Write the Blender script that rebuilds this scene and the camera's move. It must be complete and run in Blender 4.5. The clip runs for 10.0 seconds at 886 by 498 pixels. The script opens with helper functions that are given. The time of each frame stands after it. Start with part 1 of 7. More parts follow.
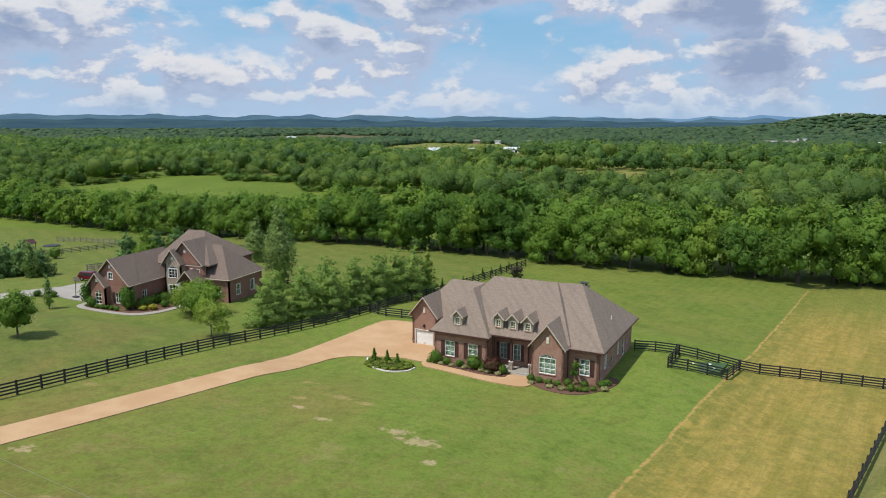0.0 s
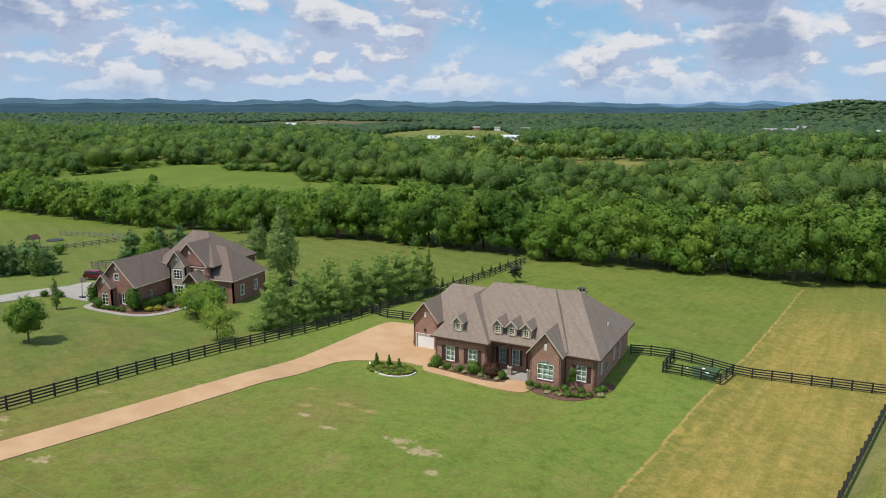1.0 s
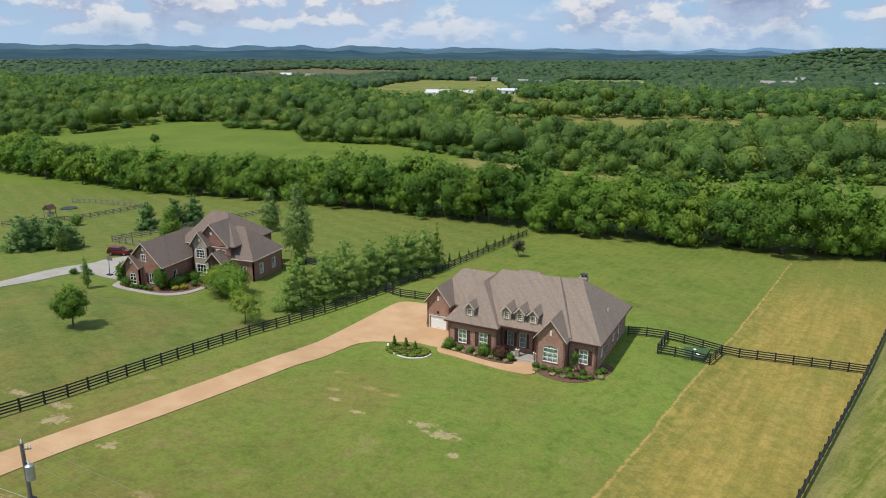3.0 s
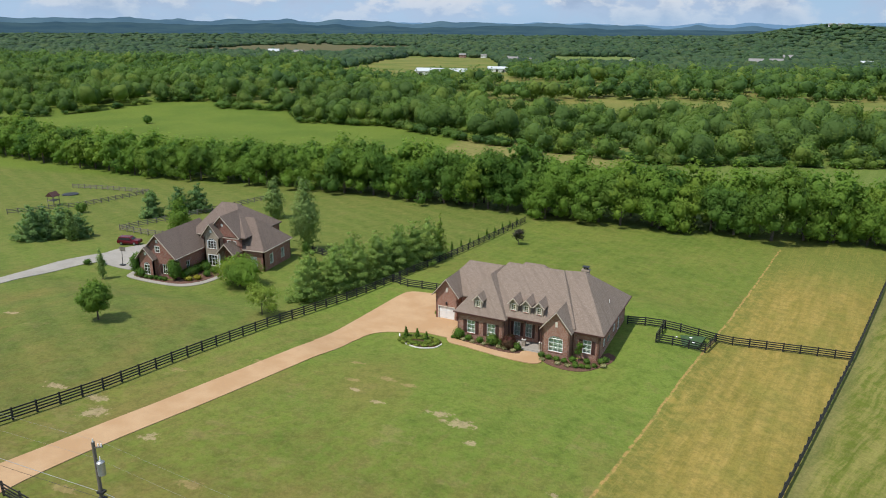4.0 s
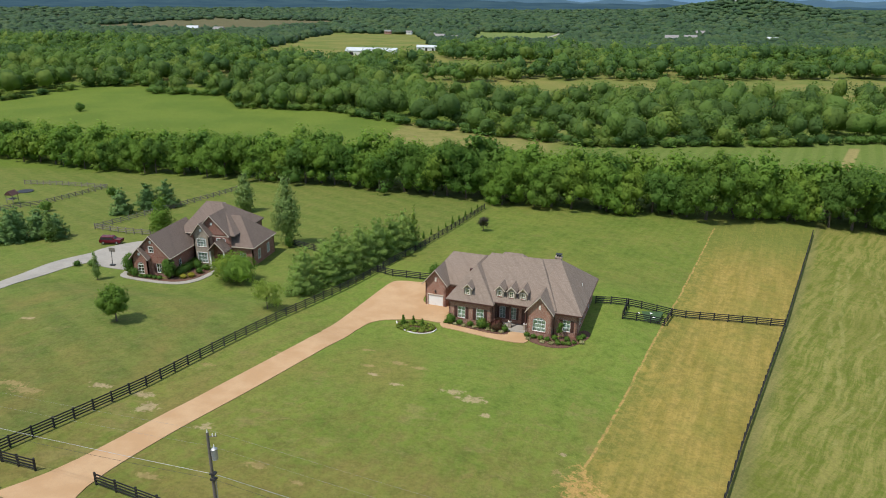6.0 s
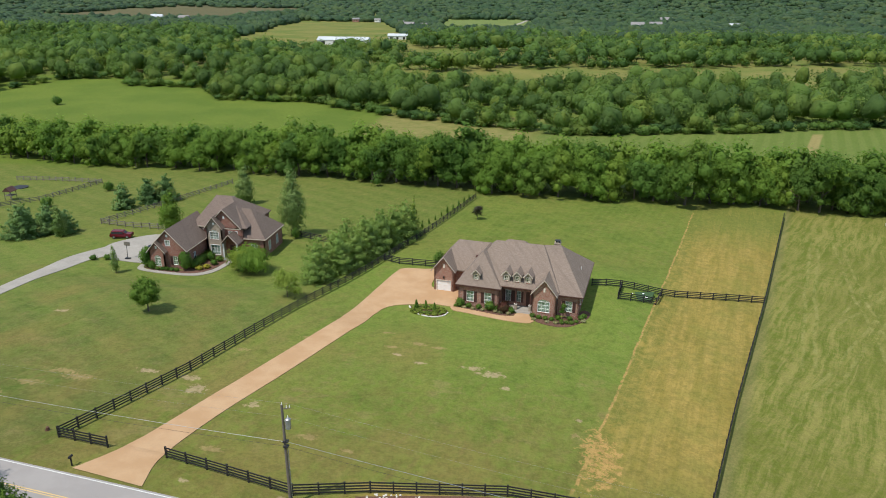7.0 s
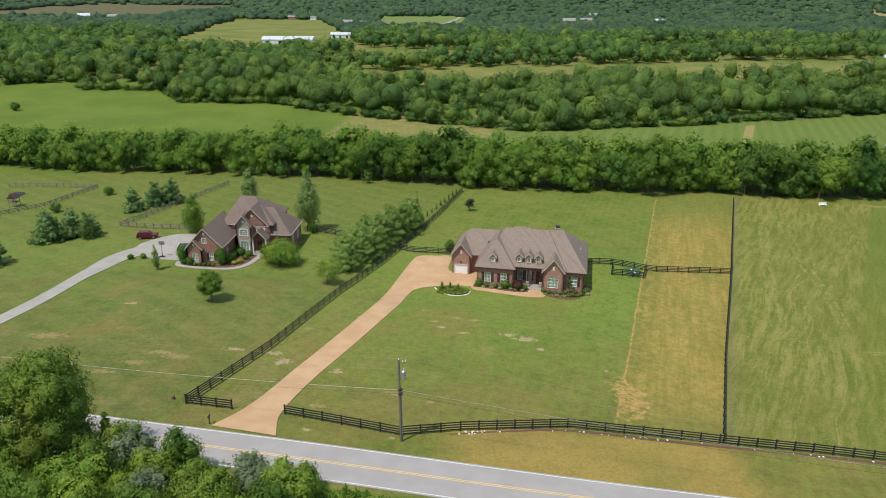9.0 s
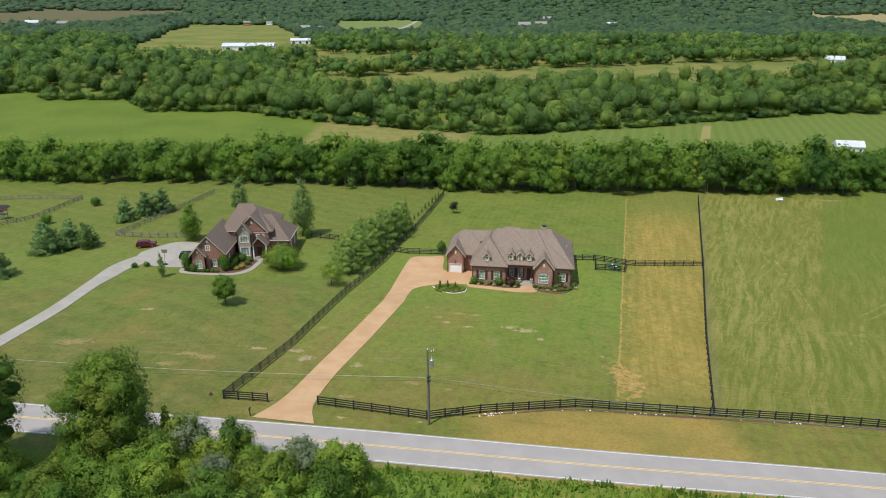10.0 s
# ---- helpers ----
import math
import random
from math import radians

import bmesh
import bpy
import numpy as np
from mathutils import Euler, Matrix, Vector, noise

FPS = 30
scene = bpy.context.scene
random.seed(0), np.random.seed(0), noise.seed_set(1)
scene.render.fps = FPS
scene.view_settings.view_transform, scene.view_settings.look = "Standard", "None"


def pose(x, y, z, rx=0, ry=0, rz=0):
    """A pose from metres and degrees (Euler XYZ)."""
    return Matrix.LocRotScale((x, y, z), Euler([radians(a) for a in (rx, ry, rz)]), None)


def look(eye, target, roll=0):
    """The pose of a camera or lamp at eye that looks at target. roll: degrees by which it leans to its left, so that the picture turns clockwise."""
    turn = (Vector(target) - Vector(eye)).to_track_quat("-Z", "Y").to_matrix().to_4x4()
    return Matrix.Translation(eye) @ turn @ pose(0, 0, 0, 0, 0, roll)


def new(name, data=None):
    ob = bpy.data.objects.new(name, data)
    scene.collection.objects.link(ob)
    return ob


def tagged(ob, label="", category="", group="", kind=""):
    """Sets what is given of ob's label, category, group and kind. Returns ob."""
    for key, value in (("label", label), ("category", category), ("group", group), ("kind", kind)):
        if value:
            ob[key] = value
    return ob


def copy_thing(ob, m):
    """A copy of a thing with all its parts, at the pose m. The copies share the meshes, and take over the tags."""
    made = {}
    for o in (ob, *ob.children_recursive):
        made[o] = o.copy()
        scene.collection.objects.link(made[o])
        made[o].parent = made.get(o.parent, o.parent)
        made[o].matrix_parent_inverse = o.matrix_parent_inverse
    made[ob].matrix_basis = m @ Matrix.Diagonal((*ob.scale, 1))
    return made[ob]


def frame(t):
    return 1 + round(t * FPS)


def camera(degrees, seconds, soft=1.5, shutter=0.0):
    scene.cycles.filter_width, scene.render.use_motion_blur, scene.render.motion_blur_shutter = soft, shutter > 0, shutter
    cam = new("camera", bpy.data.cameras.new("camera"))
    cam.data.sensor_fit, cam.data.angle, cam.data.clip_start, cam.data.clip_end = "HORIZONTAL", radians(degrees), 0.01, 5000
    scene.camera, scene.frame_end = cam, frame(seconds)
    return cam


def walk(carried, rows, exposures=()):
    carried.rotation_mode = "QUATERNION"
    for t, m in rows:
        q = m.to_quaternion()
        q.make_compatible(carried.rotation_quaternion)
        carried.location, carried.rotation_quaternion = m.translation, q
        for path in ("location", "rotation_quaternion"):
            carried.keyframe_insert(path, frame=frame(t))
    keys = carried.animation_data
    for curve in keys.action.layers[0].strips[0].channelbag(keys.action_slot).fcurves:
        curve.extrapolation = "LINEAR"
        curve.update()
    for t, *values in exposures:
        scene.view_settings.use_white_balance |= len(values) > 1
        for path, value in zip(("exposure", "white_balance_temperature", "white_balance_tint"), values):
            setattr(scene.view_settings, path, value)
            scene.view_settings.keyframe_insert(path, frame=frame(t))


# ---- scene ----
cam = camera(63.3, 10.0, soft=1.0)
PATH = [
    (0, (-4.555, -9.405, 30.831), (-21.3548, 36.8687, 22.0809), 0.0),
    (0.5, (-4.427, -10.028, 32.313), (-21.1529, 36.1741, 23.0622), 0.0),
    (1, (-4.261, -10.823, 33.998), (-20.9404, 35.2876, 24.2204), 0.1),
    (1.5, (-4.130, -11.938, 35.714), (-20.7267, 34.0266, 25.1417), 0.1),
    (2, (-4.202, -13.325, 37.495), (-20.6747, 32.4679, 26.0213), 0.2),
    (2.5, (-4.335, -14.876, 39.236), (-20.6425, 30.7458, 26.8802), 0.2),
    (4, (-6.585, -21.150, 44.938), (-21.6631, 24.1334, 30.0356), 0.4),
    (4.5, (-8.004, -23.464, 46.695), (-22.1309, 21.9669, 31.3180), 0.4),
    (5, (-9.664, -26.105, 48.357), (-22.4339, 19.6009, 32.6130), 0.4),
    (5.5, (-11.526, -29.354, 49.745), (-22.8278, 16.6042, 33.6170), 0.5),
    (7, (-19.178, -42.006, 54.135), (-26.8531, 4.2455, 36.7591), 0.4),
    (7.5, (-22.389, -46.607, 55.284), (-29.1412, -0.3175, 37.6287), 0.4),
    (8, (-25.921, -51.285, 56.395), (-31.6177, -4.8581, 38.7289), 0.4),
    (8.5, (-29.673, -56.074, 57.545), (-34.1243, -9.5070, 39.8884), 0.4),
    (9, (-33.477, -60.815, 58.908), (-36.5516, -14.1524, 41.2127), 0.3),
    (9.5, (-37.420, -65.361, 60.434), (-39.0202, -18.6076, 42.7831), 0.3),
    (10, (-41.279, -69.598, 61.694), (-41.3786, -22.7699, 44.1683), 0.1),
]
walk(cam, [(t, look(eye, target, roll)) for t, eye, target, roll in PATH], exposures=[(0, 0.0), (10, 0.0)])

# ---- light: a high sun from the left, and a summer sky with broken cloud ----
SUN_AZ, SUN_EL = radians(221), radians(62)      # azimuth clockwise from +y
sun_dir = Vector((math.sin(SUN_AZ) * math.cos(SUN_EL), math.cos(SUN_AZ) * math.cos(SUN_EL), math.sin(SUN_EL)))
sun_data = bpy.data.lights.new("sun", "SUN")
sun_data.energy, sun_data.angle, sun_data.color = 4.2, radians(0.6), (1.0, 0.95, 0.87)
sun = new("sun", sun_data)
sun.matrix_world = look(sun_dir * 100, (0, 0, 0))


class Nodes:
    """Small helper to write node trees as expressions."""

    def __init__(self, tree):
        self.tree = tree
        tree.nodes.clear()

    def put(self, socket, value):
        if isinstance(value, bpy.types.NodeSocket):
            self.tree.links.new(value, socket)
        elif value is not None:
            if isinstance(value, (tuple, list)) and len(value) == 3 and socket.type == "RGBA":
                value = (*value, 1.0)
            socket.default_value = value

    def node(self, kind, **values):
        n = self.tree.nodes.new(kind)
        for key, value in values.items():
            self.put(n.inputs[key.replace("_", " ")], value)
        return n

    def math(self, op, a, b=None, c=None, clamp=False):
        n = self.tree.nodes.new("ShaderNodeMath")
        n.operation, n.use_clamp = op, clamp
        for k, value in enumerate((a, b, c)):
            self.put(n.inputs[k], value)
        return n.outputs[0]

    def add(self, a, b): return self.math("ADD", a, b)
    def sub(self, a, b): return self.math("SUBTRACT", a, b)
    def mul(self, a, b): return self.math("MULTIPLY", a, b)

    def step(self, v, lo, hi):
        n = self.tree.nodes.new("ShaderNodeMapRange")
        n.interpolation_type = "SMOOTHSTEP"
        self.put(n.inputs["Value"], v)
        n.inputs["From Min"].default_value, n.inputs["From Max"].default_value = min(lo, hi), max(lo, hi)
        n.inputs["To Min"].default_value, n.inputs["To Max"].default_value = (0, 1) if lo < hi else (1, 0)
        return n.outputs[0]

    def mix(self, fac, a, b, blend="MIX"):
        n = self.tree.nodes.new("ShaderNodeMix")
        n.data_type, n.blend_type, n.clamp_factor = "RGBA", blend, True
        self.put(n.inputs[0], fac), self.put(n.inputs[6], a), self.put(n.inputs[7], b)
        return n.outputs[2]

    def noise(self, vec, scale, detail=3.0, rough=0.55, distort=0.0):
        n = self.node("ShaderNodeTexNoise", Scale=scale, Detail=detail, Roughness=rough, Distortion=distort)
        if vec is not None:
            self.put(n.inputs["Vector"], vec)
        return n.outputs["Fac"]

    def vec(self, x, y, z=0.0):
        n = self.tree.nodes.new("ShaderNodeCombineXYZ")
        for k, value in enumerate((x, y, z)):
            self.put(n.inputs[k], value)
        return n.outputs[0]

    def xyz(self, v):
        n = self.tree.nodes.new("ShaderNodeSeparateXYZ")
        self.put(n.inputs[0], v)
        return n.outputs[0], n.outputs[1], n.outputs[2]

    def place(self):
        return self.tree.nodes.new("ShaderNodeNewGeometry").outputs["Position"]

    def local(self):
        return self.tree.nodes.new("ShaderNodeTexCoord").outputs["Object"]

    def island(self):
        return self.tree.nodes.new("ShaderNodeNewGeometry").outputs["Random Per Island"]

    def chance(self):
        return self.tree.nodes.new("ShaderNodeObjectInfo").outputs["Random"]

    def bump(self, height, strength=0.3, distance=0.05):
        return self.node("ShaderNodeBump", Height=height, Strength=strength, Distance=distance).outputs[0]

    def surface(self, colour, rough=0.8, metal=0.0, normal=None, specular=0.5):
        b = self.node("ShaderNodeBsdfPrincipled", Base_Color=colour, Roughness=rough, Metallic=metal)
        self.put(b.inputs["Specular IOR Level"], specular)
        if normal is not None:
            self.put(b.inputs["Normal"], normal)
        out = self.node("ShaderNodeOutputMaterial")
        self.tree.links.new(b.outputs[0], out.inputs[0])
        return b


def material(name):
    m = bpy.data.materials.new(name)
    m.use_nodes = True
    return m, Nodes(m.node_tree)


world = bpy.data.worlds.new("sky")
scene.world = world
world.use_nodes = True
w = Nodes(world.node_tree)
sky = w.node("ShaderNodeTexSky")
sky.sky_type, sky.sun_disc = "NISHITA", False
sky.sun_elevation, sky.sun_rotation = SUN_EL, SUN_AZ
sky.air_density, sky.dust_density, sky.ozone_density = 1.0, 0.7, 1.5
dx, dy, dz = w.xyz(w.tree.nodes.new("ShaderNodeTexCoord").outputs["Generated"])


def cloud_density(lift):
    """Cumulus: broad banks broken by billows with ragged, cauliflower edges."""
    z = w.add(w.mul(dz, 1.9), lift)
    v = w.vec(w.add(dx, 0.31), dy, z)
    bank = w.noise(v, 4.2, 2.0, 0.5)
    puffs = w.noise(v, 12.5, 8.0, 0.58, 0.15)
    cell = w.node("ShaderNodeTexVoronoi", Scale=24.0)
    w.put(cell.inputs["Vector"], w.vec(w.add(w.add(dx, 0.31), w.mul(puffs, 0.05)), dy, z))
    knob = w.sub(0.5, cell.outputs["Distance"])
    return w.add(w.add(w.mul(bank, 0.60), w.mul(puffs, 0.42)), w.mul(knob, 0.040))


cover = cloud_density(0.0)
above = cloud_density(0.030)
cloud = w.step(cover, 0.455, 0.545)
puff = w.mul(w.step(w.sub(cover, above), -0.012, 0.040), w.step(cover, 0.66, 0.55))
shade = w.mix(w.step(cover, 0.52, 0.62), (4.2, 4.9, 6.5), (2.7, 3.4, 5.0))
cloud_colour = w.mix(w.mul(puff, 0.9), shade, (7.7, 7.6, 7.7))
haze = w.step(dz, 0.15, 0.0)
clear = w.mix(0.80, sky.outputs[0], (2.1, 4.7, 7.3))
veil = w.step(w.noise(w.vec(w.mul(dx, 2.0), w.mul(dy, 2.0), w.mul(dz, 7.0)), 1.6, 4.0), 0.40, 0.64)
clear = w.mix(w.mul(veil, 0.7), clear, (4.1, 5.5, 7.5))
clear = w.mix(w.mul(haze, 0.72), clear, (4.1, 5.5, 7.4))
whole = w.mix(w.mul(w.mul(cloud, 0.92), w.add(0.25, w.mul(w.step(dz, 0.0, 0.055), 0.75))), clear, cloud_colour)
back = w.node("ShaderNodeBackground", Color=whole, Strength=0.105)
w.tree.links.new(back.outputs[0], w.node("ShaderNodeOutputWorld").inputs[0])


# ---- materials ----
def ground_material():
    m, n = material("grassland")
    p = n.place()
    x, y, z = n.xyz(p)
    wob = n.sub(n.noise(p, 0.35, 3.0), 0.5)
    broad = n.noise(p, 0.035, 3.0)
    mid = n.noise(p, 0.16, 4.0, 0.6)
    fine = n.noise(p, 2.6, 4.0, 0.7)
    tuft = n.noise(p, 0.7, 4.0, 0.65)
    # signed distances to the mown line, the field rail and the drive rail
    s1 = n.add(n.add(n.mul(n.add(x, 15.2), 0.970), n.mul(n.sub(y, 23.8), -0.244)), n.mul(wob, 0.8))
    s2 = n.add(n.add(n.mul(n.add(x, 2.5), 0.952), n.mul(n.sub(y, 19.2), -0.305)), n.mul(wob, 0.3))
    s3 = n.add(n.mul(n.add(x, 72.3), 0.969), n.mul(n.sub(y, 17.8), -0.247))
    along = n.add(n.mul(x, 0.274), n.mul(y, 0.962))
    lawn = n.mix(n.step(mid, 0.3, 0.7), (0.094, 0.132, 0.022), (0.146, 0.172, 0.032))
    lawn = n.mix(n.mul(n.step(broad, 0.42, 0.66), 0.42), lawn, (0.190, 0.168, 0.046))
    # faint mowing bands across the lawn
    band = n.math("SINE", n.add(n.mul(s1, 3.6), n.mul(mid, 3.0)))
    lawn = n.mix(n.mul(n.step(band, -0.6, 0.8), 0.24), lawn, (0.160, 0.210, 0.042))
    lawn = n.mix(n.mul(n.mul(n.step(y, 52.0, 34.0), n.step(tuft, 0.40, 0.62)), 0.40), lawn, (0.190, 0.140, 0.050))
    # greener towards the houses
    lush = n.mul(n.step(y, 16.0, 62.0), n.add(0.30, n.mul(n.step(y, 106.0, 86.0), 0.70)))
    lawn = n.mix(n.mul(lush, 0.66), lawn, (0.157, 0.223, 0.040))
    # duller, drier turf on the neighbouring side
    lawn = n.mix(n.mul(n.mul(n.step(s3, 1.0, -3.0), n.add(0.50, n.mul(n.step(y, 82.0, 56.0), 0.50))), n.add(0.38, n.mul(n.step(mid, 0.35, 0.65), 0.35))), lawn, (0.090, 0.108, 0.032))
    cut_ = n.math("SINE", n.add(n.mul(n.add(n.mul(x, 0.55), n.mul(y, 0.83)), 1.1), n.mul(mid, 2.0)))
    lawn = n.mix(n.mul(n.mul(n.step(s3, 0.5, -1.5), n.step(cut_, -0.3, 0.6)), 0.20), lawn, (0.200, 0.196, 0.056))
    # dry strip between the rail and the drive
    strip = n.mul(n.mul(n.step(s3, -0.5, 1.0), n.step(s3, 10.5, 8.5)), n.step(y, 80.0, 60.0))
    lawn = n.mix(n.mul(strip, n.add(0.12, n.mul(n.step(n.noise(n.vec(n.mul(s3, 0.30), n.mul(along, 0.10)), 1.0, 5.0, 0.65), 0.40, 0.62), 0.42))), lawn, (0.185, 0.150, 0.052))
    mottle = n.noise(p, 0.42, 5.0, 0.68)
    lawn = n.mix(n.mul(n.step(mottle, 0.50, 0.70), 0.38), lawn, (0.205, 0.178, 0.060))
    lawn = n.mix(n.mul(n.step(mottle, 0.48, 0.32), 0.40), lawn, (0.058, 0.098, 0.014))
    dry_spot = n.step(n.noise(n.vec(x, n.mul(y, 1.6)), 0.13, 5.0, 0.66), 0.56, 0.68)
    lawn = n.mix(n.mul(n.mul(dry_spot, n.step(y, 62.0, 44.0)), 0.42), lawn, (0.250, 0.200, 0.085))
    # worn, reddish stretches of turf
    tired = n.step(n.noise(n.vec(n.mul(s1, 0.075), n.mul(along, 0.045)), 1.0, 5.0, 0.6), 0.46, 0.66)
    lawn = n.mix(n.mul(n.mul(tired, n.step(y, 84.0, 54.0)), 0.54), lawn, (0.200, 0.158, 0.050))
    # short streaks of thin turf, drawn out along the mower's way
    scuff = n.step(n.noise(n.vec(n.mul(s1, 0.9), n.mul(along, 0.22)), 0.9, 4.0, 0.62), 0.56, 0.72)
    lawn = n.mix(n.mul(n.mul(scuff, n.step(y, 70.0, 40.0)), 0.38), lawn, (0.215, 0.160, 0.062))
    # dry hay strip between the mown line and the rail
    row = n.vec(n.mul(s1, 0.8), n.mul(along, 0.05))
    rows = n.noise(row, 1.0, 4.0, 0.7)
    hay = n.mix(n.step(rows, 0.30, 0.70), (0.240, 0.186, 0.042), (0.366, 0.258, 0.074))
    hay = n.mix(n.mul(n.step(n.noise(n.vec(n.mul(s1, 0.10), n.mul(along, 0.035)), 1.0, 4.0, 0.6), 0.46, 0.66), 0.34), hay, (0.180, 0.166, 0.040))
    hay = n.mix(n.mul(n.step(tuft, 0.42, 0.62), 0.22), hay, (0.150, 0.150, 0.036))
    hay = n.mix(n.mul(n.step(mid, 0.45, 0.68), 0.30), hay, (0.150, 0.175, 0.034))
    hay = n.mix(n.mul(n.step(y, 118.0, 146.0), 0.7), hay, (0.110, 0.155, 0.030))
    hay = n.mix(n.mul(n.step(s1, 6.0, 0.5), n.mul(n.step(tuft, 0.3, 0.6), 0.55)), hay, (0.140, 0.160, 0.032))
    thin = n.noise(n.vec(n.mul(s1, 1.1), n.mul(along, 0.012)), 5.0, 2.0, 0.6)
    hay = n.mix(n.mul(n.step(thin, 0.54, 0.66), 0.20), hay, (0.400, 0.300, 0.095))
    in_hay = n.mul(n.mul(n.step(s1, -0.2, 0.5), n.step(s2, 0.2, -0.2)), n.mul(n.step(y, 15.0, 34.0), n.step(y, 164.0, 156.0)))
    colour = n.mix(n.mul(in_hay, 0.9), lawn, hay)
    # the open field beyond the rail, with swathes
    lane = n.add(n.add(n.mul(x, 0.902), n.mul(y, -0.431)), n.mul(n.sub(n.noise(p, 0.04, 2.0), 0.5), 5.0))
    run = n.add(n.mul(x, 0.431), n.mul(y, 0.902))
    swathe = n.add(n.mul(n.noise(n.vec(n.mul(lane, 0.75), n.mul(run, 0.07)), 1.0, 5.0, 0.72, 0.1), 0.65), n.mul(tuft, 0.35))
    field = n.mix(n.step(swathe, 0.40, 0.60), (0.110, 0.136, 0.020), (0.255, 0.232, 0.068))
    field = n.mix(n.mul(n.step(broad, 0.42, 0.62), 0.5), field, (0.130, 0.140, 0.026))
    wheel = n.math("ABSOLUTE", n.math("SINE", n.add(n.mul(lane, 0.62), n.mul(n.noise(p, 0.018, 2.0), 3.0))))
    field = n.mix(n.mul(n.mul(n.step(wheel, 0.10, 0.03), n.step(mottle, 0.42, 0.58)), 0.45), field, (0.300, 0.262, 0.090))
    # the far end is greener, past a line in the mowing
    past = n.step(n.sub(n.mul(n.sub(x, 25.4), 0.896), n.mul(n.sub(y, 41.3), 0.444)), -0.6, 0.8)
    field = n.mix(n.mul(past, 0.42), field, (0.120, 0.148, 0.022))
    field = n.mix(n.mul(n.mul(past, n.step(y, 70.0, 110.0)), 0.45), field, (0.096, 0.150, 0.026))
    # wheel tracks that cross the swathes, in pairs
    wander = n.mul(n.sub(n.noise(p, 0.05, 2.0), 0.5), 3.0)
    for ax, ay, bx, by, half in ((49.0, 140.0, 34.0, 63.0, 0.9), (68.7, 133.7, 15.5, 49.0, 0.9), (44.0, 138.0, 20.0, 62.0, 0.9), (58.0, 118.0, 30.0, 84.0, 0.9),
                                 (30.7, 54.1, 60.0, 56.4, 0.5), (33.8, 47.0, 43.0, 63.2, 0.9), (43.0, 63.2, 62.0, 78.0, 0.9)):
        size = math.hypot(bx - ax, by - ay)
        ux, uy = (bx - ax) / size, (by - ay) / size
        px, py = n.sub(x, ax), n.sub(y, ay)
        far_along = n.add(n.mul(px, ux), n.mul(py, uy))
        aside = n.math("ABSOLUTE", n.sub(n.math("ABSOLUTE", n.add(n.sub(n.mul(px, uy), n.mul(py, ux)), wander)), half))
        on = n.mul(n.step(aside, 0.42, 0.16), n.mul(n.step(far_along, 0.0, 4.0), n.step(far_along, size, size - 4.0)))
        field = n.mix(n.mul(n.mul(on, n.step(mottle, 0.40, 0.60)), 0.42), field, (0.315, 0.290, 0.105))
    # dull trodden edge beside the rail
    field = n.mix(n.mul(n.step(s2, 2.6, 0.4), 0.45), field, (0.170, 0.152, 0.078))
    in_field = n.mul(n.mul(n.step(s2, -0.2, 0.6), n.step(y, 17.5, 20.0)), n.step(y, 172.0, 160.0))
    colour = n.mix(n.mul(in_field, 0.92), colour, field)
    # bare soil: the worn line, the spill at its end and scattered thin spots
    soil = n.mix(fine, (0.50, 0.29, 0.10), (0.40, 0.25, 0.10))
    broken = n.step(n.noise(p, 0.9, 3.0), 0.33, 0.54)
    worn = n.mul(n.mul(n.step(n.math("ABSOLUTE", s1), 0.26, 0.08), broken), n.mul(n.step(y, 20.0, 24.0), n.step(y, 153.0, 149.0)))
    spill_x = n.math("DIVIDE", n.add(x, 12.6), 2.6)
    spill_y = n.math("DIVIDE", n.sub(y, 29.0), 6.5)
    spill = n.step(n.add(n.math("SQRT", n.add(n.mul(spill_x, spill_x), n.mul(spill_y, spill_y))), n.mul(n.sub(tuft, 0.5), 2.6)), 1.0, 0.72)
    worn = n.math("MAXIMUM", worn, n.mul(spill, n.step(n.noise(p, 1.7, 3.0, 0.7), 0.40, 0.55)))
    colour = n.mix(n.mul(worn, 0.74), colour, soil)
    ragged = n.mul(n.sub(n.noise(p, 1.5, 5.0, 0.72), 0.5), 4.4)
    STONY = ((-29.5, 46.9, 1.5, 0.7), (-26.9, 45.5, 1.7, 0.9), (-24.5, 42.3, 0.7, 0.5), (-37.1, 46.9, 1.0, 0.5), (-40.8, 48.9, 0.8, 0.4), (-65.7, 34.6, 1.3, 0.8), (-63.6, 31.9, 1.2, 1.2),
             (-14.8, 37.1, 0.5, 0.4), (-95.7, 50.4, 1.2, 0.6), (-71.9, 34.9, 1.4, 0.6), (-54.9, 30.1, 1.0, 0.7), (-44.4, 13.2, 0.6, 0.4), (-55.4, 13.6, 0.6, 0.4))
    STRAWY = ((-38.7, 53.4, 1.4, 0.6), (-44.3, 56.8, 1.1, 0.5), (-42.3, 51.4, 0.9, 0.5), (-35.4, 52.6, 1.3, 0.5), (-84.7, 28.6, 2.0, 0.7), (-82.8, 32.2, 2.4, 0.7), (-79.4, 31.2, 2.2, 0.8), (-55.4, 19.7, 1.3, 0.6),
              (-45.8, 24.7, 1.2, 0.6), (-40.7, 23.1, 0.8, 0.4), (-15.3, 33.4, 0.7, 0.7), (-87.8, 25.3, 2.0, 0.7), (-102.8, 36.6, 3.0, 1.2), (-62.6, 44.4, 1.0, 0.5), (-55.4, 51.2, 1.1, 0.5), (87.0, 163.5, 6.0, 1.2))
